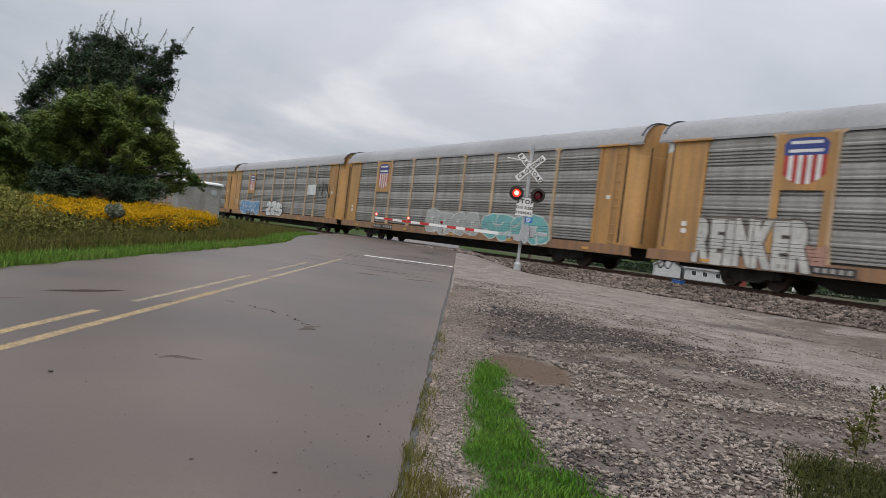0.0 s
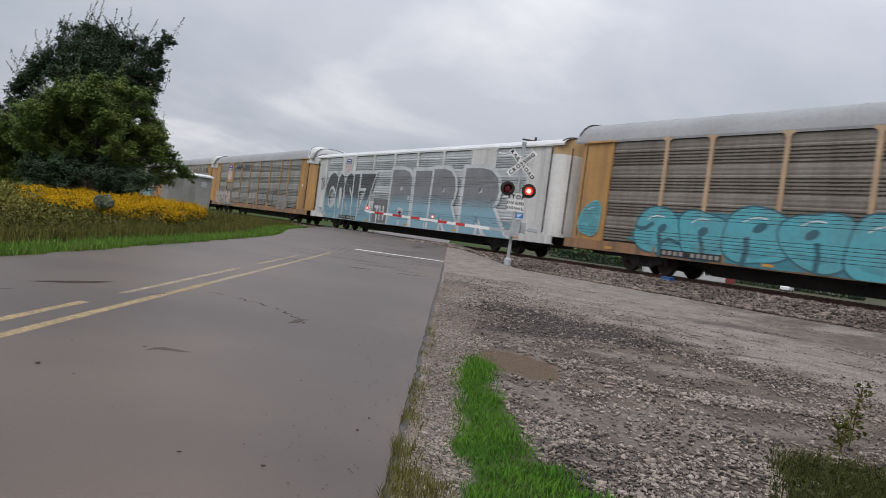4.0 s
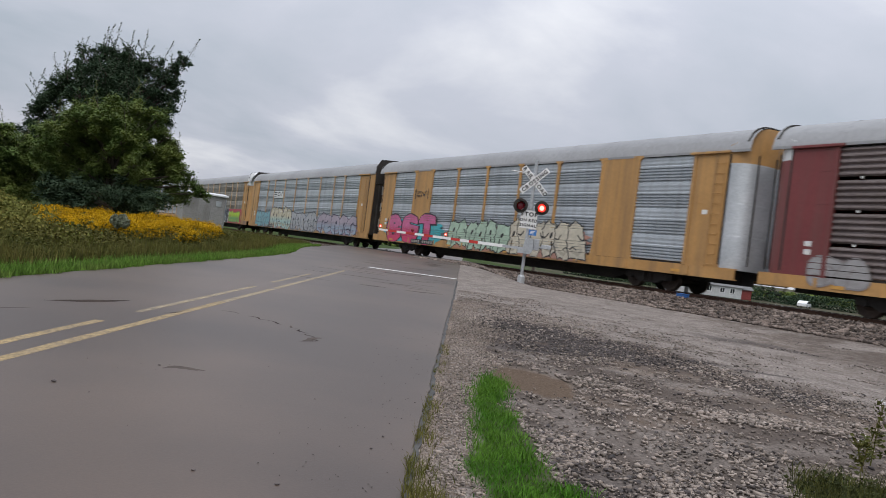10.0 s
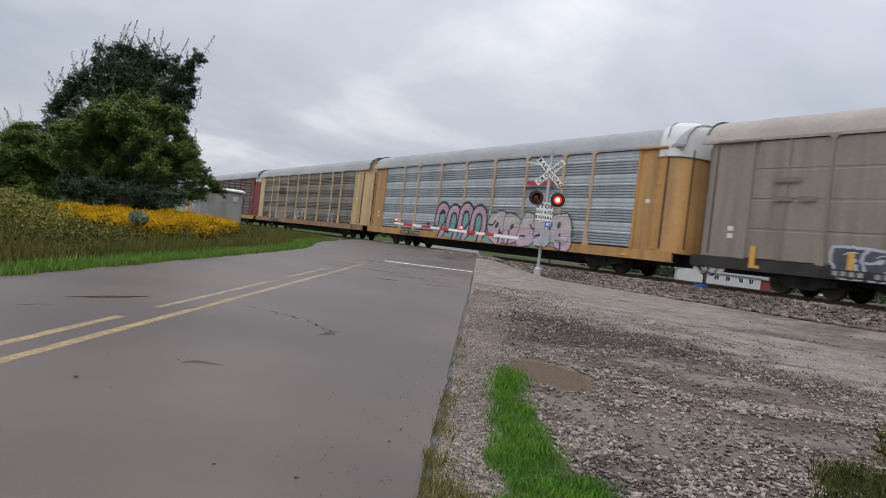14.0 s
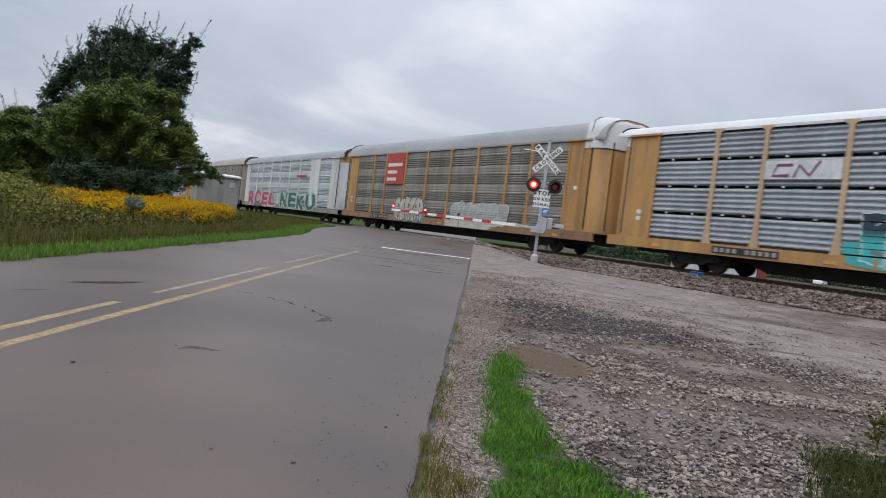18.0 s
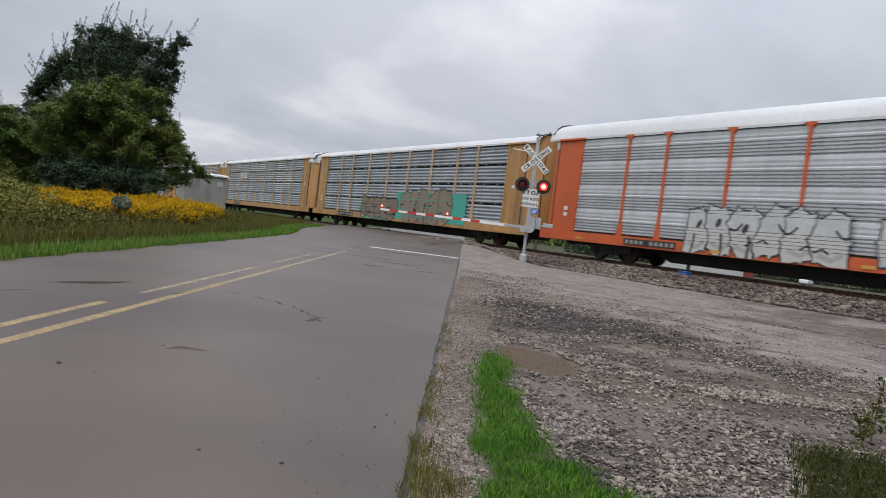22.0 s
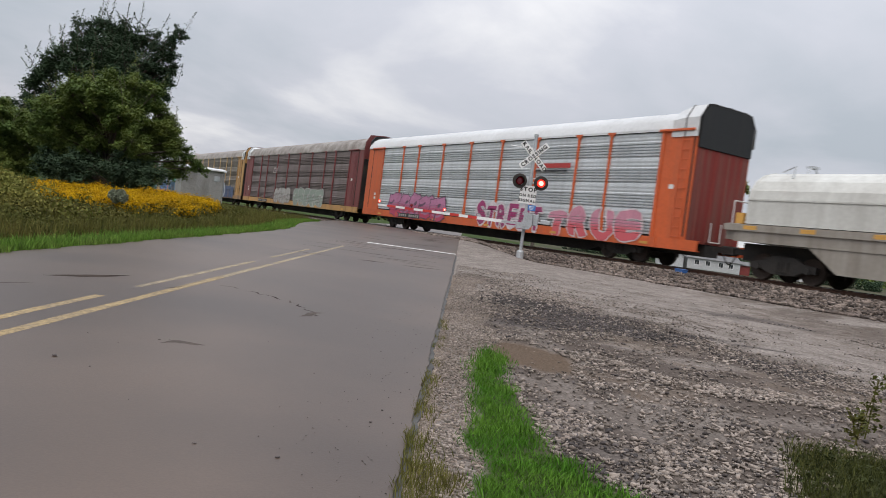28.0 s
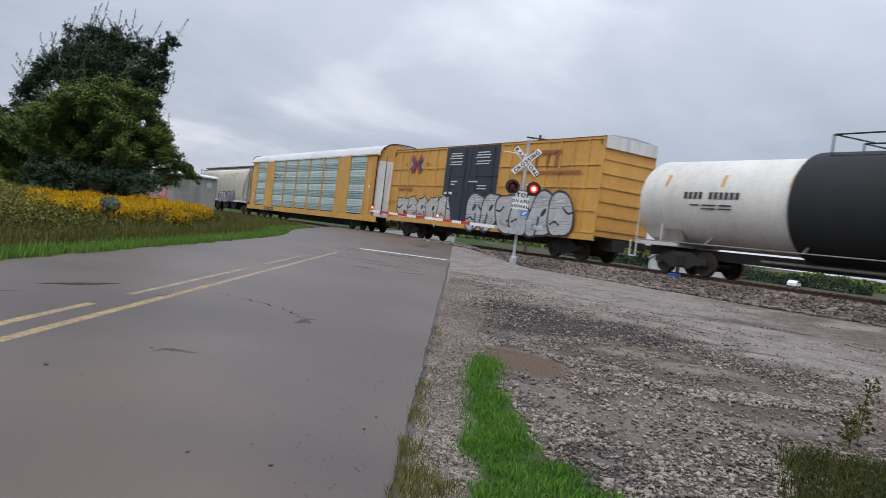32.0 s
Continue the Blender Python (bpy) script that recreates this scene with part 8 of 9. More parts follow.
# ---- vegetation ----
def blades(name, roots, heights, widths, lean, material, label, seed, category="grass"):
    """Many curved blades of grass as one mesh."""
    g = np.random.default_rng(seed)
    k = len(roots)
    p = np.asarray(roots, dtype=np.float32)
    h, w = np.asarray(heights)[:, None], np.asarray(widths)[:, None]
    q = g.uniform(0, 6.28, k)
    side = np.stack([np.cos(q), np.sin(q), np.zeros(k)], 1)
    q2 = g.uniform(0, 6.28, k)
    out = np.stack([np.cos(q2), np.sin(q2), np.zeros(k)], 1) * (g.uniform(0.1, 1, k) * lean)[:, None]
    upv = np.array([[0, 0, 1.0]])
    v = np.stack([p - side * w / 2, p + side * w / 2, p + upv * h * 0.55 + out * h * 0.35 - side * w * 0.4, p + upv * h * 0.55 + out * h * 0.35 + side * w * 0.4, p + upv * h + out * h], 1)
    f = np.array([(0, 1, 3), (0, 3, 2), (2, 3, 4)])[None] + (np.arange(k) * 5)[:, None, None]
    tagged(new(name, soup(name, v, f, material)), label, category, kind="stuff")


def leaf_cloud(points, sizes, seed, flat=0.5, spread=0.0):
    """Vertices and triangles of many small folded leaves; spread lays them out flatter."""
    g = np.random.default_rng(seed)
    k = len(points)
    a = g.normal(size=(k, 3))
    a[:, 2] *= flat
    a /= np.linalg.norm(a, axis=1)[:, None] + 1e-6
    b = np.cross(a, g.normal(size=(k, 3)) + np.array([0, 0, spread]))
    b /= np.linalg.norm(b, axis=1)[:, None] + 1e-6
    s = np.asarray(sizes)[:, None]
    p = np.asarray(points, dtype=np.float32)
    c = np.cross(a, b) * s * 0.18
    v = np.stack([p - a * s * 0.5, p + b * s * 0.32 + c, p + a * s * 0.5, p - b * s * 0.32 + c], 1)
    f = np.array([(0, 1, 2), (0, 2, 3)])[None] + (np.arange(k) * 4)[:, None, None]
    return v, f


def tree(name, label, x, y, trunk_h, clumps, leaves, leaf, material, shoots=0, seed=1, radius=0.22):
    """A tapered trunk with limbs that reach to each clump of the crown, and leaves about the limbs' ends."""
    rng = random.Random(seed)
    ob = thing(name, label, "tree", m=pose(x, y, ground_z(x, y)))
    bm = bmesh.new()
    top = max(c[2] for c in clumps)
    tube(bm, (0, 0, -0.1), (0.1, 0.05, trunk_h), radius, radius * 0.72, seg=9)
    tube(bm, (0.1, 0.05, trunk_h), (0.2, 0.1, top * 0.8), radius * 0.72, radius * 0.2, seg=8)
    pts, sizes = [], []
    total = sum(c[3] ** 2 for c in clumps)
    for cx, cy, cz, r in clumps:
        start = Vector((0.1, 0.05, max(trunk_h * 0.8, cz * 0.55)))
        end = Vector((cx, cy, cz))
        bend = start.lerp(end, 0.5) + Vector((rng.uniform(-0.3, 0.3), rng.uniform(-0.3, 0.3), 0.2))
        tube(bm, start, bend, radius * 0.34, radius * 0.22, seg=6)
        tube(bm, bend, end, radius * 0.22, radius * 0.08, seg=6)
        twigs = [end + Vector((rng.gauss(0, 1), rng.gauss(0, 1), rng.gauss(0, 0.8))).normalized() * r * rng.uniform(0.55, 1.05) for _ in range(13)]
        for t_ in twigs[:12]:
            tube(bm, end, t_, radius * 0.07, radius * 0.03, seg=4)
        for _ in range(int(leaves * r * r / total)):
            t_ = rng.choice(twigs)
            c = end.lerp(t_, rng.uniform(0.55, 1.12))
            s = r * 0.15
            pts.append((c.x + rng.gauss(0, s), c.y + rng.gauss(0, s), c.z + rng.gauss(0, s * 0.8)))
            sizes.append(leaf * rng.uniform(0.6, 1.25))
        for _ in range(int(shoots * r * r / total)):
            if cz < top * 0.62 and rng.random() < 0.7:
                continue
            d = Vector((rng.gauss(0, 0.35) + 0.35 * cx / (abs(cx) + 2), rng.gauss(0, 0.3), 1)).normalized()
            foot = end + Vector((rng.uniform(-1, 1), rng.uniform(-1, 1), rng.uniform(0.2, 0.7))) * r * 0.75
            length = rng.uniform(0.5, 1.6)
            tube(bm, foot, foot + d * length, 0.012, 0.005, seg=4)
            for j in range(26):
                c = foot + d * length * (0.2 + 0.85 * j / 26)
                spread = 0.10 * (1.15 - j / 26)
                pts.append((c.x + rng.gauss(0, spread), c.y + rng.gauss(0, spread), c.z))
                sizes.append(leaf * rng.uniform(0.6, 1.0))
    part("trunk", bm, BARK, ob)
    v, f = leaf_cloud(pts, sizes, seed, 0.3, 4.0)
    part("crown", soup("crown", v, f, material), None, ob)
    return ob


def crown(spec, count, seed, r):
    """Clumps spread in and over an ellipsoid: (x, y, z, half sizes)."""
    rng = random.Random(seed)
    cx, cy, cz, a, b, c = spec
    out = []
    for _ in range(count):
        d = Vector((rng.gauss(0, 1), rng.gauss(0, 1), rng.gauss(0, 1))).normalized() * rng.uniform(0.45, 0.92)
        out.append((cx + d.x * a, cy + d.y * b, cz + d.z * c, r * rng.uniform(0.75, 1.25)))
    return out


tree("ash_tree", "tall dark green tree with upright shoots at its ragged top", -19.3, 38.0, 2.2,
     crown((0.0, 0, 6.1, 2.9, 2.3, 2.3), 40, 1, 0.85) + crown((-1.4, 0, 3.2, 3.4, 2.3, 1.9), 24, 2, 1.0) + [(-1.9, 0, 8.2, 0.75), (-1.0, 0.2, 8.7, 0.75), (0.0, 0, 8.6, 0.8), (1.0, 0, 8.5, 0.7), (1.9, 0, 8.3, 0.65), (3.2, 0, 8.7, 0.5), (3.0, 0, 7.9, 0.65), (2.9, 0, 7.0, 0.65), (2.9, 0, 6.1, 0.65), (2.6, 0, 5.3, 0.7), (2.3, 0, 7.6, 0.7),
     (-2.4, 0, 7.3, 0.8), (-2.7, -0.4, 6.7, 0.85), (-3.0, 0, 6.4, 0.8), (-3.3, -0.4, 5.7, 0.85), (-3.6, 0, 5.5, 0.75), (-4.1, 0, 4.8, 0.8), (-4.6, 0, 4.0, 0.85), (-4.6, 0, 3.0, 0.9), (-3.6, 0, 4.2, 0.9)], 150000, 0.15, LEAF_DARK, shoots=420, seed=3, radius=0.3)
tree("maple_tree", "olive-green bushy young maple in front of a darker tree", -16.4, 32.4, 0.9,
     crown((0.2, 0, 3.3, 2.7, 2.2, 1.7), 36, 4, 0.8) + crown((0.4, 0.6, 1.6, 3.0, 0.9, 0.9), 12, 14, 0.75) + [(-1.6, -1.8, 3.5, 0.8), (1.3, -1.8, 3.6, 0.8), (-1.9, -1.7, 2.6, 0.7), (1.9, -1.7, 2.7, 0.7), (0.1, -1.7, 4.4, 0.8), (0.9, -1.5, 4.5, 0.7), (-0.9, -1.5, 4.3, 0.7), (-0.4, -0.4, 4.9, 0.75), (0.5, -0.3, 5.2, 0.7), (1.3, -0.4, 5.2, 0.65), (1.9, -0.2, 4.8, 0.65), (2.3, 0, 4.1, 0.6), (2.7, 0, 3.3, 0.6), (-1.5, -0.3, 4.5, 0.75), (-2.4, 0, 3.9, 0.75), (3.2, 0, 2.6, 0.6), (3.8, 0.2, 2.2, 0.5), (4.3, 0.2, 1.9, 0.4)], 170000, 0.12, LEAF, shoots=90, seed=5, radius=0.2)
tree("maple_tree", "low green tree at the edge of the thicket", -21.8, 34.4, 0.8,
     crown((0, 0, 2.3, 2.4, 2.0, 1.7), 24, 6, 0.8), 75000, 0.13, LEAF, shoots=40, seed=7, radius=0.17)
tree("ash_tree", "olive shrubby tree behind the goldenrod", -22.6, 33.6, 0.5,
     crown((0, 0, 0.9, 2.6, 1.6, 0.6), 16, 8, 0.7), 34000, 0.12, LEAF, shoots=10, seed=9, radius=0.15)
tree("ash_tree", "low dark thicket under the young maple", -15.4, 30.9, 0.4,
     crown((-0.3, 0, 1.15, 3.0, 0.8, 0.75), 30, 18, 0.6), 30000, 0.12, LEAF_DARK, shoots=12, seed=19, radius=0.06)
tree("ash_tree", "far green tree beyond the track", 56.5, 165.0, 9.0,
     crown((0, 0, 18.5, 4.6, 4.6, 5.0), 26, 10, 1.9), 9000, 0.55, LEAF, seed=11, radius=0.5)


def build_meadow():
    rng = random.Random(31)
    # mown edge by the road
    roots, hs, ws = [], [], []
    for _ in range(26000):
        y = 6 + 34 * rng.random()
        x = edge_left(y) - abs(rng.gauss(0, 0.42)) + 0.06 + 0.12 * wobble(y, 2, 2.0)
        if x < edge_left(y) - 1.6:
            continue
        roots.append((x, y, ground_z(x, y) - 0.01))
        hs.append(rng.uniform(0.06, 0.2))
        ws.append(rng.uniform(0.008, 0.018))
    blades("grass", roots, hs, ws, 0.6, VERGE, "short green grass along the road's far edge", 1)
    # tall dull grass and stems
    roots, hs, ws = [], [], []
    for _ in range(46000):
        y = 8 + 34 * rng.random()
        x = edge_left(y) - 1.0 - 15 * rng.random() ** 1.7
        if (x * N.x + y * N.y) > 17.5:
            continue
        roots.append((x, y, ground_z(x, y) - 0.02))
        deep = smooth(0.8, 3.0, edge_left(y) - x)
        off_gold = smooth(0.60, 0.66, -x / y)
        hs.append(rng.uniform(0.18, 0.42) + (0.18 + 0.35 * off_gold) * deep * rng.random())
        ws.append(rng.uniform(0.007, 0.016))
    # leafy weeds among the grass
    wp, wsz = [], []
    for _ in range(5200):
        y = 9 + 21 * rng.random()
        x = edge_left(y) - 1.1 - 9 * rng.random() ** 1.5
        if x * N.x + y * N.y > 17.2 or wobble(x, y, 0.6) < -0.25:
            continue
        z, h = ground_z(x, y), rng.uniform(0.25, 0.55) * smooth(0.6, 2.6, edge_left(y) - x)
        for _ in range(12):
            f = rng.uniform(0.2, 1.0)
            wp.append((x + rng.gauss(0, 0.09), y + rng.gauss(0, 0.09), z + h * f))
            wsz.append(rng.uniform(0.04, 0.10))
    v, f = leaf_cloud(wp, wsz, 44, 0.5)
    tagged(new("meadow_weeds", soup("meadow_weeds", v, f, MEADOW)), "leafy olive weeds in the meadow", "weeds", kind="stuff")
    tp, tsz = [], []
    for _ in range(4200):
        y = 15 + 13 * rng.random()
        slant = rng.uniform(0.50, 0.76)
        if rng.random() > smooth(0.50, 0.68, slant + 0.05 * wobble(y, slant * 20, 0.5)):
            continue
        x = -y * slant
        z, h = ground_z(x, y), rng.uniform(0.35, 0.6 + 0.5 * smooth(0.55, 0.68, slant)) * (1 + 0.25 * wobble(x, y, 0.7))
        for _ in range(11):
            f = rng.random()
            tp.append((x + rng.gauss(0, 0.08), y + rng.gauss(0, 0.08), z + h * f))
            tsz.append(rng.uniform(0.05, 0.12))
    v, f = leaf_cloud(tp, tsz, 47, 1.2)
    tagged(new("meadow_weeds", soup("meadow_weeds", v, f, OLIVE)), "tall pale olive weeds past the goldenrod", "weeds", kind="stuff")
    half = len(roots) // 2
    blades("grass", roots[:half], hs[:half], ws[:half], 0.45, GRASS_DRY, "tall yellow-green meadow grass", 2)
    blades("grass", roots[half:], hs[half:], ws[half:], 0.4, WEED, "tall dull green weeds", 3)
    # goldenrod: leafy stems with yellow plumes
    gold, gs, green, grs = [], [], [], []
    for _ in range(5200):
        y = 20.5 + 10 * rng.random()
        x = -y * (0.35 + 0.25 * rng.random() ** 1.1 + 0.02 * wobble(y, 1.0, 1.5))
        patch = wobble(x, y, 0.45) + 0.6 * wobble(x, y, 1.3)
        if patch < -0.12 - 0.25 * smooth(22, 27, y) or x > edge_left(y) - 1.6:
            continue
        z = ground_z(x, y)
        slant = smooth(0.35, 0.6, -x / y)
        h = (0.80 - 0.22 * slant) * (rng.uniform(0.55, 0.92) + 0.42 * max(0.0, wobble(x, y, 0.8)) + 0.12 * wobble(x, y, 2.2))
        for j in range(14):
            f = rng.uniform(0.15, 0.85)
            green.append((x + rng.gauss(0, 0.07), y + rng.gauss(0, 0.07), z + h * f))
            grs.append(rng.uniform(0.06, 0.14))
        bloom = rng.choice((24, 40, 52, 64))
        for j in range(bloom):
            f = rng.random()
            r = 0.12 * (1 - 0.7 * f)
            gold.append((x + rng.gauss(0, r), y + rng.gauss(0, r), z + h * (0.58 + 0.46 * f) + rng.gauss(0, 0.04)))
            gs.append(rng.uniform(0.03, 0.065))
    v, f = leaf_cloud(gold, gs, 4, 0.8)
    tagged(new("goldenrod", soup("goldenrod", v, f, GOLD)), "bank of yellow goldenrod in flower", "flowers", kind="stuff")
    v, f = leaf_cloud(green, grs, 5, 0.6)
    tagged(new("goldenrod_stems", soup("goldenrod_stems", v, f, WEED)), "leafy green goldenrod stems", "weeds", kind="stuff")
    # grey-green bush in the goldenrod
    pts, sz = [], []
    for _ in range(2600):
        d = Vector((rng.gauss(0, 1), rng.gauss(0, 1), rng.gauss(0, 1))).normalized() * rng.uniform(0.6, 1)
        pts.append((d.x * 0.27, d.y * 0.25, 0.66 + d.z * 0.17 + 0.05 * math.sin(7 * d.x)))
        sz.append(rng.uniform(0.05, 0.1))
    v, f = leaf_cloud(pts, sz, 6)
    shrub = part("shrub", soup("shrub", v, f, mat("grey_green_leaves", (0.27, 0.31, 0.21), (0.34, 0.38, 0.26), rough=0.6, bump=0, island=0.4)), m=pose(-9.9, 20.6, ground_z(-9.9, 20.6)))
    tagged(shrub, "round grey-green bush among goldenrod", "shrub")
    # lawn tongue by the camera
    roots, hs, ws = [], [], []
    for k in range(100000):
        y = 2.4 + 5.9 * rng.random() if k < 60000 else -4.0 + 6.4 * rng.random()
        x = 0.1 + 1.9 * rng.random()
        if rng.random() > in_grass_strip(x, y):
            continue
        roots.append((x, y, ground_z(x, y) - 0.005))
        hs.append(rng.uniform(0.02, 0.055) * (1.15 + 0.9 * wobble(x, y, 4.0)))
        ws.append(rng.uniform(0.004, 0.009))
    blades("grass", roots, hs, ws, 1.1, GRASS, "bright green lawn grass beside the asphalt", 7)
    # sparse tufts between asphalt and gravel, and the weedy corner
    roots, hs, ws = [], [], []
    for _ in range(420):
        y = 4.2 + 5.5 * rng.random() ** 1.3
        if wobble(2.0, y, 2.4) < 0.0:
            continue
        x = edge_right(y) + 0.02 + 0.1 * rng.random() ** 2
        for _ in range(3):
            roots.append((x + rng.gauss(0, 0.012), y + rng.gauss(0, 0.02), ground_z(x, y)))
            hs.append(rng.uniform(0.02, 0.07))
            ws.append(rng.uniform(0.003, 0.007))
    for cx, cy, r, k in ((-0.13, 4.3, 0.12, 240), (-0.14, 5.0, 0.12, 110), (-0.14, 5.9, 0.1, 50), (-0.02, 3.6, 0.16, 420), (-0.08, 3.9, 0.1, 240), (0.03, 3.2, 0.14, 500), (0.10, 3.75, 0.07, 120), (-0.02, 2.9, 0.2, 600)):
        for _ in range(k):
            x, y = rng.gauss(cx, r * 0.6), rng.gauss(cy, r)
            x = max(x, edge_right(y) + 0.015 * rng.random()) if rng.random() < 0.9 else x
            if x < edge_right(y) - 0.05:
                continue
            roots.append((x, y, ground_z(x, y)))
            hs.append(rng.uniform(0.04, 0.1))
            ws.append(rng.uniform(0.003, 0.007))
    blades("grass", roots, hs, ws, 0.8, GRASS_DRY, "dull grass tufts on the asphalt's crumbling edge", 8)
    roots, hs, ws = [], [], []
    for _ in range(60000):
        x, y = rng.uniform(1.6, 5.4), rng.uniform(2.4, 5.8)
        if in_field(x, y) < 0.25 + 0.7 * rng.random():
            continue
        roots.append((x, y, ground_z(x, y) - 0.01))
        hs.append(rng.uniform(0.04, 0.15))
        ws.append(rng.uniform(0.003, 0.007))
    lp, ls = [], []
    for _ in range(9000):
        x, y = rng.uniform(1.6, 5.4), rng.uniform(2.4, 5.8)
        if in_field(x, y) > 0.2 + 0.75 * rng.random():
            lp.append((x, y, ground_z(x, y) + 0.02 + 0.07 * rng.random()))
            ls.append(rng.uniform(0.02, 0.05))
    v, f = leaf_cloud(lp, ls, 45, 0.4)
    tagged(new("corner_weeds", soup("corner_weeds", v, f, WEED_DARK)), "low dark broad-leaved weeds on the gravel", "weeds", kind="stuff")
    # rank growth beyond the track
    lp, ls = [], []
    for _ in range(60000):
        s_ = rng.uniform(-22, 60)
        if 32.5 < s_ < 50:
            continue
        p = LINE @ Vector((s_, rng.uniform(-6.2, -3.7), 0))
        top = rail_z(p.x, p.y) - 0.85 + 0.2 * wobble(p.x, p.y, 0.7) + 0.12 * wobble(p.x, p.y, 2.6)
        lp.append((p.x, p.y, rng.uniform(top - 0.8, top)))
        ls.append(rng.uniform(0.08, 0.18))
    v, f = leaf_cloud(lp, ls, 46, 0.5)
    tagged(new("trackside_weeds", soup("trackside_weeds", v, f, WEED_DARK)), "rank dark weeds along the track's far side", "weeds", kind="stuff")
    half = len(roots) // 2
    blades("grass", roots[:half], hs[:half], ws[:half], 0.9, WEED_DARK, "low dull green weeds over the gravel's edge", 9)
    blades("grass", roots[half:], hs[half:], ws[half:], 1.0, WEED, "brown dry grass among the weeds", 10)


build_meadow()


def weed(x, y, h, seed):
    """A tall weed: stem, side shoots, narrow leaves, pale tops."""
    rng = random.Random(seed)
    ob = thing("weed", "tall thin roadside weed with pale flower tops", "weed", "weeds in the gravel", m=pose(x, y, ground_z(x, y)))
    bm = bmesh.new()
    pts, sz, tops, ts = [], [], [], []
    for i in range(2):
        a = Vector((rng.uniform(-0.03, 0.03), rng.uniform(-0.03, 0.03), 0))
        b = a + Vector((rng.uniform(-0.14, 0.14), rng.uniform(-0.1, 0.1), h * rng.uniform(0.7, 1.0)))
        tube(bm, a, b, 0.006, 0.003, seg=5)
        for j in range(22):
            c = a.lerp(b, rng.uniform(0.12, 1.0))
            d = c + Vector((rng.uniform(-0.09, 0.09), rng.uniform(-0.06, 0.06), rng.uniform(0.0, 0.08)))
            tube(bm, c, d, 0.0025, 0.0015, seg=3)
            pts += [tuple(d), tuple(c.lerp(d, 0.6))]
            sz += [rng.uniform(0.025, 0.06) for _ in range(2)]
        for j in range(5):
            tops.append(tuple(b + Vector((rng.gauss(0, 0.025), rng.gauss(0, 0.025), rng.gauss(0, 0.03)))))
            ts.append(0.02)
    part("stem", bm, WEED, ob)
    v, f = leaf_cloud(pts, sz, seed)
    part("leaves", soup("leaves", v, f, WEED), None, ob)
    v, f = leaf_cloud(tops, ts, seed)
    part("flowers", soup("flowers", v, f, SIGN_WHITE), None, ob)["kind"] = "stuff"


weed(3.46, 6.02, 0.58, 1)
weed(3.25, 5.72, 0.26, 2)

# ---- signal hut beside the line ----
hut = thing("signal_hut", "grey metal signal hut with a pale flat roof", "hut", m=pose(-20.2, 54.5, ground_z(-20.2, 54.5), 0, 0, 33))
HUT = mat("weathered_grey_hut_paint", (0.36, 0.35, 0.34), (0.30, 0.29, 0.28), rough=0.6, big=0.8, streak=0.2)
part("wall", tidy(box(bmesh.new(), -1.5, 1.5, -1.1, 1.1, -0.2, 2.35, bevel=0.02)), HUT, hut)
part("roof", tidy(prism(bmesh.new(), [(-1.25, 2.35), (1.25, 2.35), (1.25, 2.45), (0, 2.58), (-1.25, 2.45)], 0, -1.65, 1.65)), ROOF_WHITE, hut, "pale metal roof")
part("door", tidy(box(bmesh.new(), -0.45, 0.45, -1.13, -1.09, 0.05, 2.05, bevel=0.01)), HUT, hut)
part("vent", tidy(box(bmesh.new(), 0.8, 1.2, -1.14, -1.09, 1.6, 2.0, bevel=0.01)), GALV, hut)
part("conduit", tube(bmesh.new(), (1.56, -0.9, -0.1), (1.56, -0.9, 2.2), 0.05, seg=8), GALV, hut)

# ---- beyond the line: sheds, barn, parked car, pole, hedges ----
SIDING = mat("white_vinyl_siding", (0.66, 0.67, 0.68), (0.58, 0.59, 0.60), rough=0.6, big=0.7, streak=0.1)
SHINGLE = mat("grey_shingle_roof", (0.17, 0.17, 0.175), (0.22, 0.22, 0.22), rough=0.9, big=1, fine=10, grain=0.25)
BARN_RED = mat("barn_red_boards", (0.28, 0.045, 0.04), (0.22, 0.035, 0.03), rough=0.7, streak=0.15)
GLASS = mat("dark_window_glass", (0.03, 0.035, 0.04), rough=0.08, grain=0, bump=0)


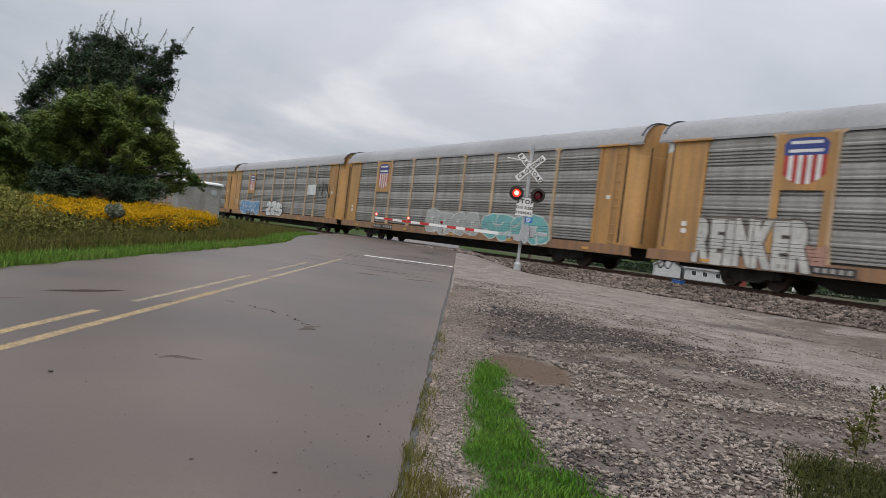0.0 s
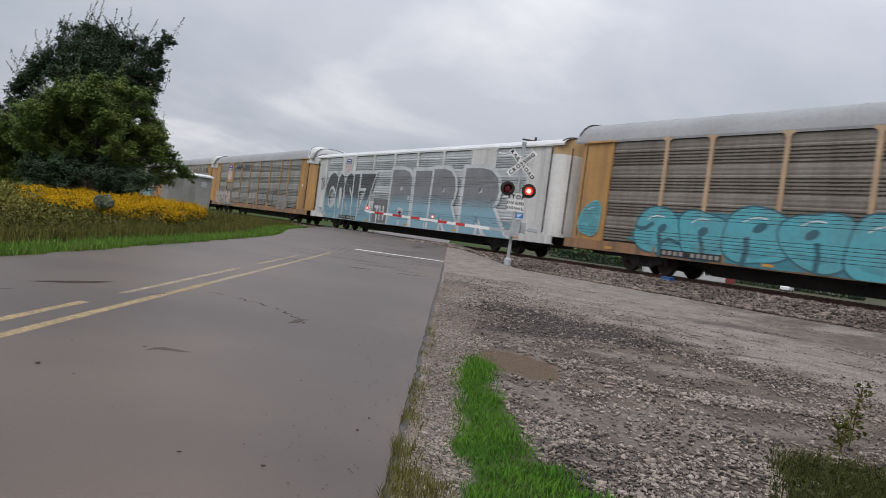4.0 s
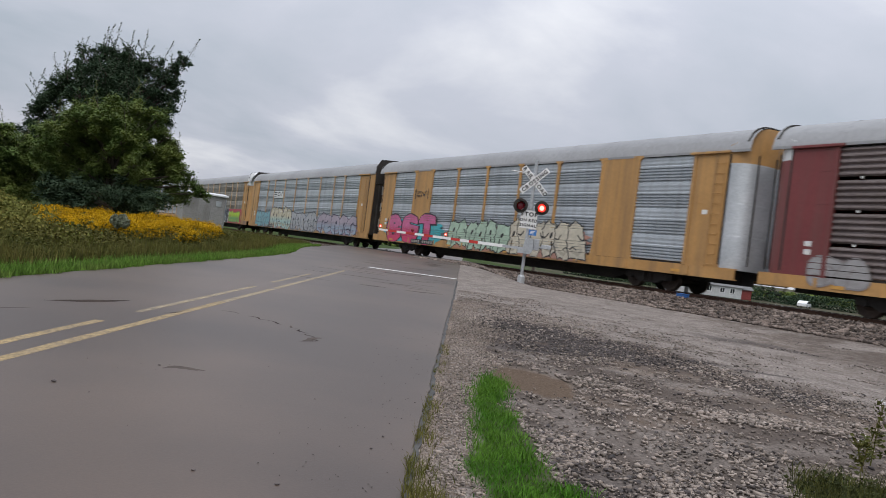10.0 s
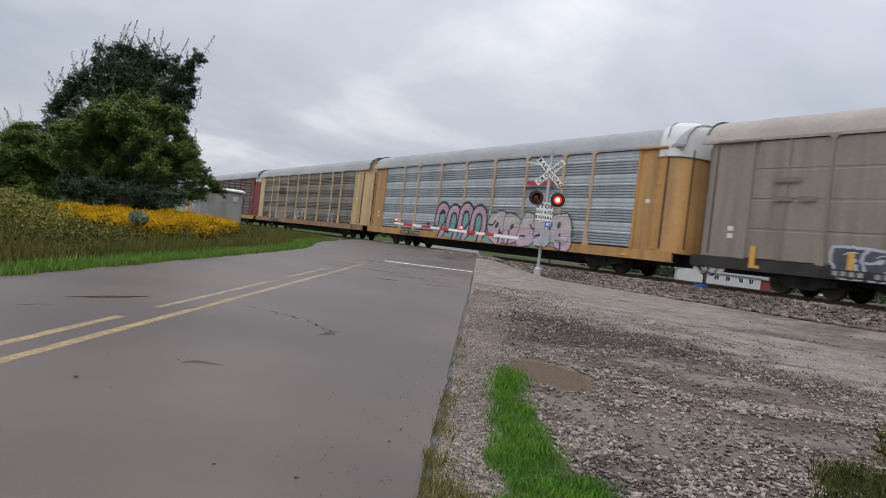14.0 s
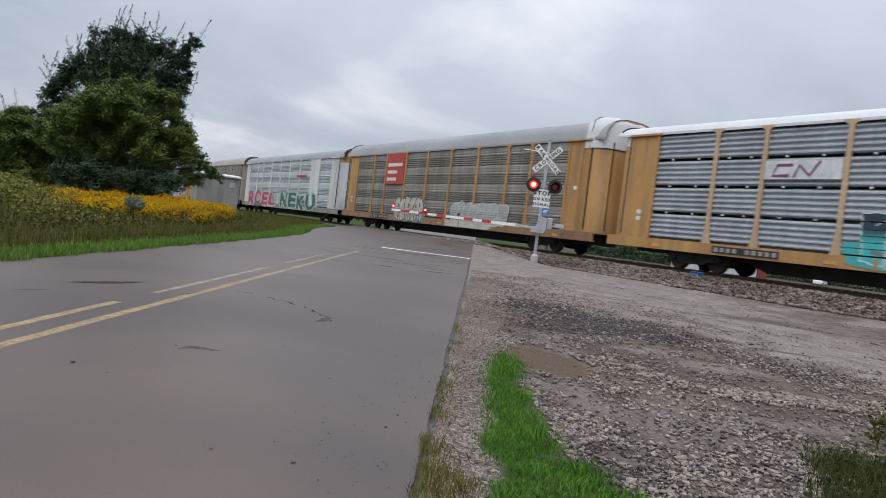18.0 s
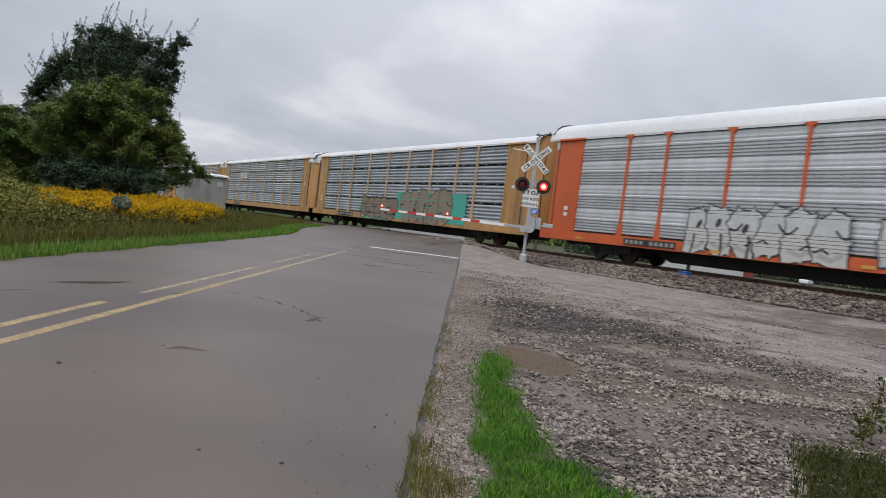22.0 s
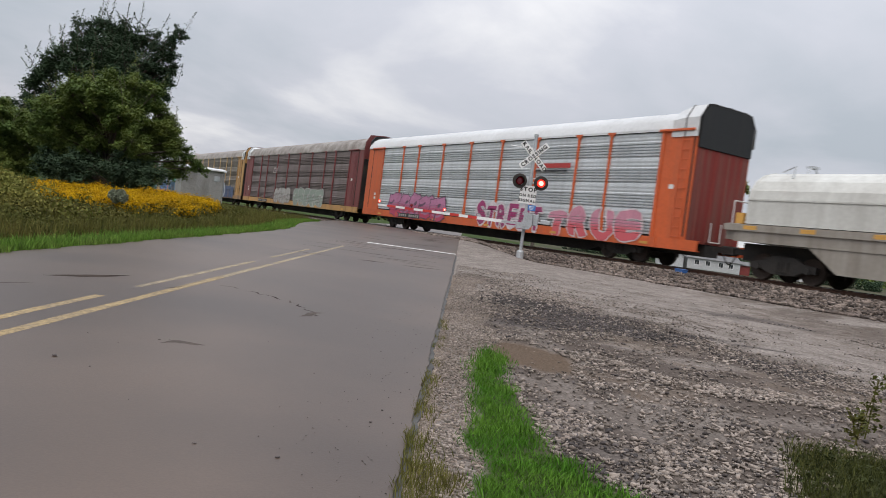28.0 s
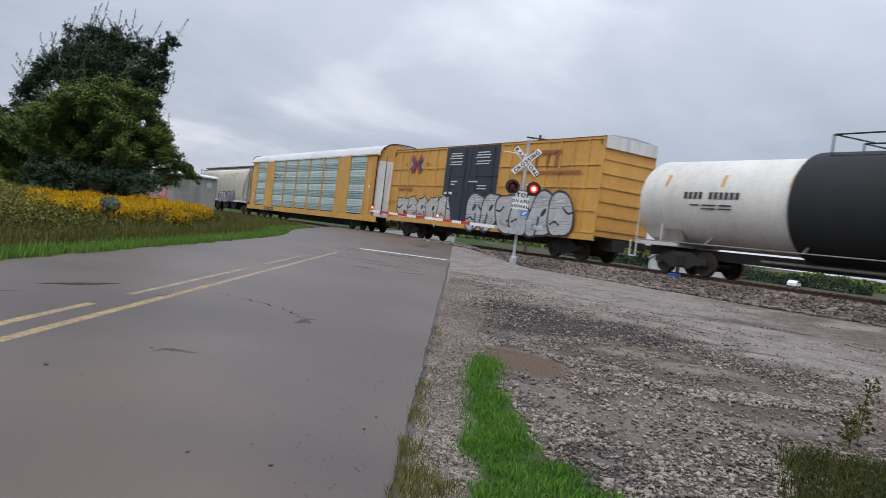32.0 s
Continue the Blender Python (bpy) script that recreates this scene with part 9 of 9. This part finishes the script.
def shed(label, x, y, w, d, h, rise, wall, windows, turn=0.0, category="house"):
    z = ground_z(x, y)
    ob = thing("house", label, category, m=pose(x, y, z, 0, 0, turn))
    bm = bmesh.new()
    prism(bm, [(-d / 2, -0.3), (d / 2, -0.3), (d / 2, h), (0, h + rise), (-d / 2, h)], 0, -w / 2, w / 2)
    walls = part("wall", tidy(bm), wall, ob)
    lap = None
    for i in range(int(h / 0.22)):
        lap = lap or finish("siding_board", tidy(box(bmesh.new(), -w / 2 - 0.012, w / 2 + 0.012, -d / 2 - 0.012, d / 2 + 0.012, 0.0, 0.19)), wall)
        part("siding_board", lap, None, walls, m=pose(0, 0, 0.03 + i * 0.22))
    bm = bmesh.new()
    o = 0.3
    prism(bm, [(-d / 2 - o, h - 0.08), (0, h + rise + 0.02), (d / 2 + o, h - 0.08), (d / 2 + o, h + 0.04), (0, h + rise + 0.14), (-d / 2 - o, h + 0.04)], 0, -w / 2 - o, w / 2 + o)
    part("roof", tidy(bm), SHINGLE, ob, "grey shingled roof")
    for wx in windows:
        bm = bmesh.new()
        for a, b, c, e in ((-0.5, 0.5, 1.85, 1.93), (-0.5, 0.5, 0.87, 0.95), (-0.5, -0.42, 0.95, 1.85), (0.42, 0.5, 0.95, 1.85), (-0.02, 0.02, 0.95, 1.85)):
            box(bm, wx + a, wx + b, -d / 2 - 0.06, -d / 2 + 0.02, c, e)
        win = part("window", tidy(bm), SIGN_WHITE, ob)
        part("pane", tidy(box(bmesh.new(), wx - 0.42, wx + 0.42, -d / 2 - 0.025, -d / 2 - 0.018, 0.95, 1.85)), GLASS, win)
    return ob


shed("long white-sided single-storey house with grey roof", 50.5, 151.0, 10.5, 7.0, 2.2, 1.3, SIDING, (-3.4, -1.2, 1.4, 3.4))
shed("white-sided gabled garage with a grey roof", 42.3, 150.0, 7.0, 5.0, 2.2, 1.5, SIDING, (-1.4, 1.2), turn=78, category="shed")
shed("small barn-red garden shed by the house", 56.8, 149.5, 2.2, 3.0, 2.0, 0.6, BARN_RED, (), category="shed")


def parked_car(x, y, turn):
    """A white saloon parked on the grass."""
    car = thing("parked_car", "white saloon car parked beyond the track", "car", m=pose(x, y, ground_z(x, y), 0, 0, turn))
    W = mat("white_car_paint", (0.76, 0.77, 0.78), (0.74, 0.75, 0.76), rough=0.2, grain=0.02, bump=0)
    bm = bmesh.new()
    prism(bm, [(-2.2, 0.3), (2.2, 0.3), (2.25, 0.65), (1.2, 0.9), (0.6, 1.4), (-0.9, 1.42), (-1.7, 0.98), (-2.2, 0.9)], 1, -0.85, 0.85)
    bmesh.ops.bevel(bm, geom=bm.edges[:], offset=0.06, segments=2, affect="EDGES")
    part("body", tidy(bm), W, car)
    for s in (-1, 1):
        bm = bmesh.new()
        prism(bm, [(1.05, 0.93), (0.55, 1.33), (-0.85, 1.35), (-1.5, 0.98)], 1, s * 0.84, s * 0.862)
        part("window", tidy(bm), GLASS, car)
        for wx in (-1.35, 1.4):
            wheel = part("wheel", tube(bmesh.new(), (wx, s * 0.72, 0.32), (wx, s * 0.88, 0.32), 0.32, seg=18), BLACK_IRON, car)
            part("rim", tube(bmesh.new(), (wx, s * 0.88, 0.32), (wx, s * 0.885, 0.32), 0.2, seg=14), GALV, wheel)
        part("headlight", tidy(box(bmesh.new(), 2.17, 2.24, s * 0.6 - 0.15, s * 0.6 + 0.15, 0.6, 0.72)), SIGN_WHITE, car)


parked_car(68.5, 148.0, 52)


def utility_pole(x, y, h, turn):
    ob = thing("utility_pole", "grey wooden utility pole with one cross-arm", "utility pole", m=pose(x, y, ground_z(x, y), 0, 0, turn))
    part("pole", tube(bmesh.new(), (0, 0, -0.5), (0, 0, h), 0.17, 0.12, seg=10), BARK, ob)
    bm = box(bmesh.new(), -1.3, 1.3, -0.16, -0.06, h - 0.45, h - 0.3, bevel=0.01)
    for s in (-1, 1):
        tube(bm, (s * 0.7, -0.1, h - 0.45), (0, -0.1, h - 1.1), 0.025, seg=5)
    part("cross_arm", bm, BARK, ob)
    for s in (-1.15, 0.35, 1.15):
        part("insulator", tube(bmesh.new(), (s, -0.11, h - 0.3), (s, -0.11, h - 0.12), 0.045, 0.03, seg=8), GALV, ob)


utility_pole(6.7, 70.5, 11.5, 4)

# blue crate on the ballast shoulder
p = LINE @ Vector((17.4, 1.85, 0))
crate = thing("plastic_crate", "small blue plastic crate on the ballast", "crate", m=pose(p.x, p.y, rail_z(p.x, p.y) - 0.2, 0, 0, 120))
BLUE_PLASTIC = mat("blue_plastic", (0.03, 0.13, 0.38), (0.03, 0.11, 0.33), rough=0.45, grain=0.08)
part("crate_body", tidy(box(bmesh.new(), -0.18, 0.18, -0.13, 0.13, 0.0, 0.17, bevel=0.02)), BLUE_PLASTIC, crate)
part("rim", tidy(box(bmesh.new(), -0.195, 0.195, -0.145, 0.145, 0.15, 0.18, bevel=0.01)), BLUE_PLASTIC, crate)


def hedge():
    """Far hedges and woods that close the view beyond the line."""
    rng = random.Random(77)
    pts, sz = [], []
    for _ in range(26000):
        a = rng.uniform(-75, 80)
        d = 235 + 30 * wobble(a, 0, 0.05) + rng.uniform(0, 14)
        x, y = d * math.sin(radians(a)), d * math.cos(radians(a))
        h = 3.0 + 2.2 * wobble(a, 4, 0.16) + 1.6 * wobble(a, 8, 0.6)
        pts.append((x, y, ground_z(x, y) + max(0.2, h) * rng.random() ** 0.7))
        sz.append(rng.uniform(0.8, 1.8))
    v, f = leaf_cloud(pts, sz, 8)
    tagged(new("far_woods", soup("far_woods", v, f, LEAF)), "low belt of far green woods and hedges", "woods", kind="stuff")
    pts, sz = [], []
    for _ in range(9000):
        t_ = rng.random()
        x, y = 22 + 70 * t_, 160 + 6 * wobble(t_ * 40, 1, 0.2) + rng.uniform(0, 2)
        h = 2.6 + 1.6 * wobble(x, 3, 0.2)
        pts.append((x, y, ground_z(x, y) + max(0.2, h) * rng.random()))
        sz.append(rng.uniform(0.3, 0.7))
    v, f = leaf_cloud(pts, sz, 9)
    tagged(new("hedge", soup("hedge", v, f, LEAF_DARK)), "green hedge behind the sheds", "hedge", kind="stuff")


hedge()


# ---- what moves ----
def motions():
    turn = 90 + math.degrees(TRACK)
    for car, behind in TRAIN:
        rows = []
        for t, lag in ((0, 0.4), (1, -0.25), (2, 0.4), (3, 0.1), (4.5, 0.1), (6, 0.15), (7, 0.1), (8, 0.15), (9, -0.35), (10, -0.05), (11, 0.2), (12, 0), (13, -0.5), (13.5, 0.0), (14, 0.1), (17, -0.05), (18, -0.4), (18.5, 0.1), (19, 0.05), (20, -0.15), (21, 0.15), (22, -0.5), (22.4, 0.05), (23, 0.3), (24, -0.15), (25, -0.05), (27.5, 0), (28, 0.15), (29, 0.3), (30, -0.2), (31, 0.2), (31.5, -0.1), (32, 0.2)):
            p = N * OFF + U * (START + SPEED * t - behind - lag)
            along = p.x * U.x + p.y * U.y
            rows.append((t, pose(p.x, p.y, RAIL + GRADE * along, 0, math.degrees(math.atan(-GRADE)), turn)))
        walk(car, rows)
    # wheelsets roll; all those at the same place in a truck share their keys
    lead = {}
    for w, dx in WHEELS:
        if dx not in lead:
            walk(w, [(i / 30, pose(dx, 0, 0.42, 0, (84.0 * i) % 360, 0)) for i in range(0, 961)])
            lead[dx] = w
        else:
            data = w.animation_data_create()
            w.rotation_mode = "QUATERNION"
            data.action = lead[dx].animation_data.action
            data.action_slot = lead[dx].animation_data.action_slot
    # flashers: each lens turns half round, lit face or dark face outward
    for lens, at, first in LENSES:
        start = FLIP - FLASH * 9
        angle = 0 if first else 180
        rows = [(0, pose(*at, 0, 0, angle))]
        t = start
        while t < 32.3:
            if t > 0.1:
                for k, dt in ((0, -0.05), (1, -0.017), (2, 0.017), (3, 0.05)):
                    rows.append((t + dt, pose(*at, 0, 0, angle + 60 * k)))
                angle += 180
            t += FLASH
        rows.append((34, pose(*at, 0, 0, angle)))
        walk(lens, [r for r in rows if r[0] <= 34])


motions()
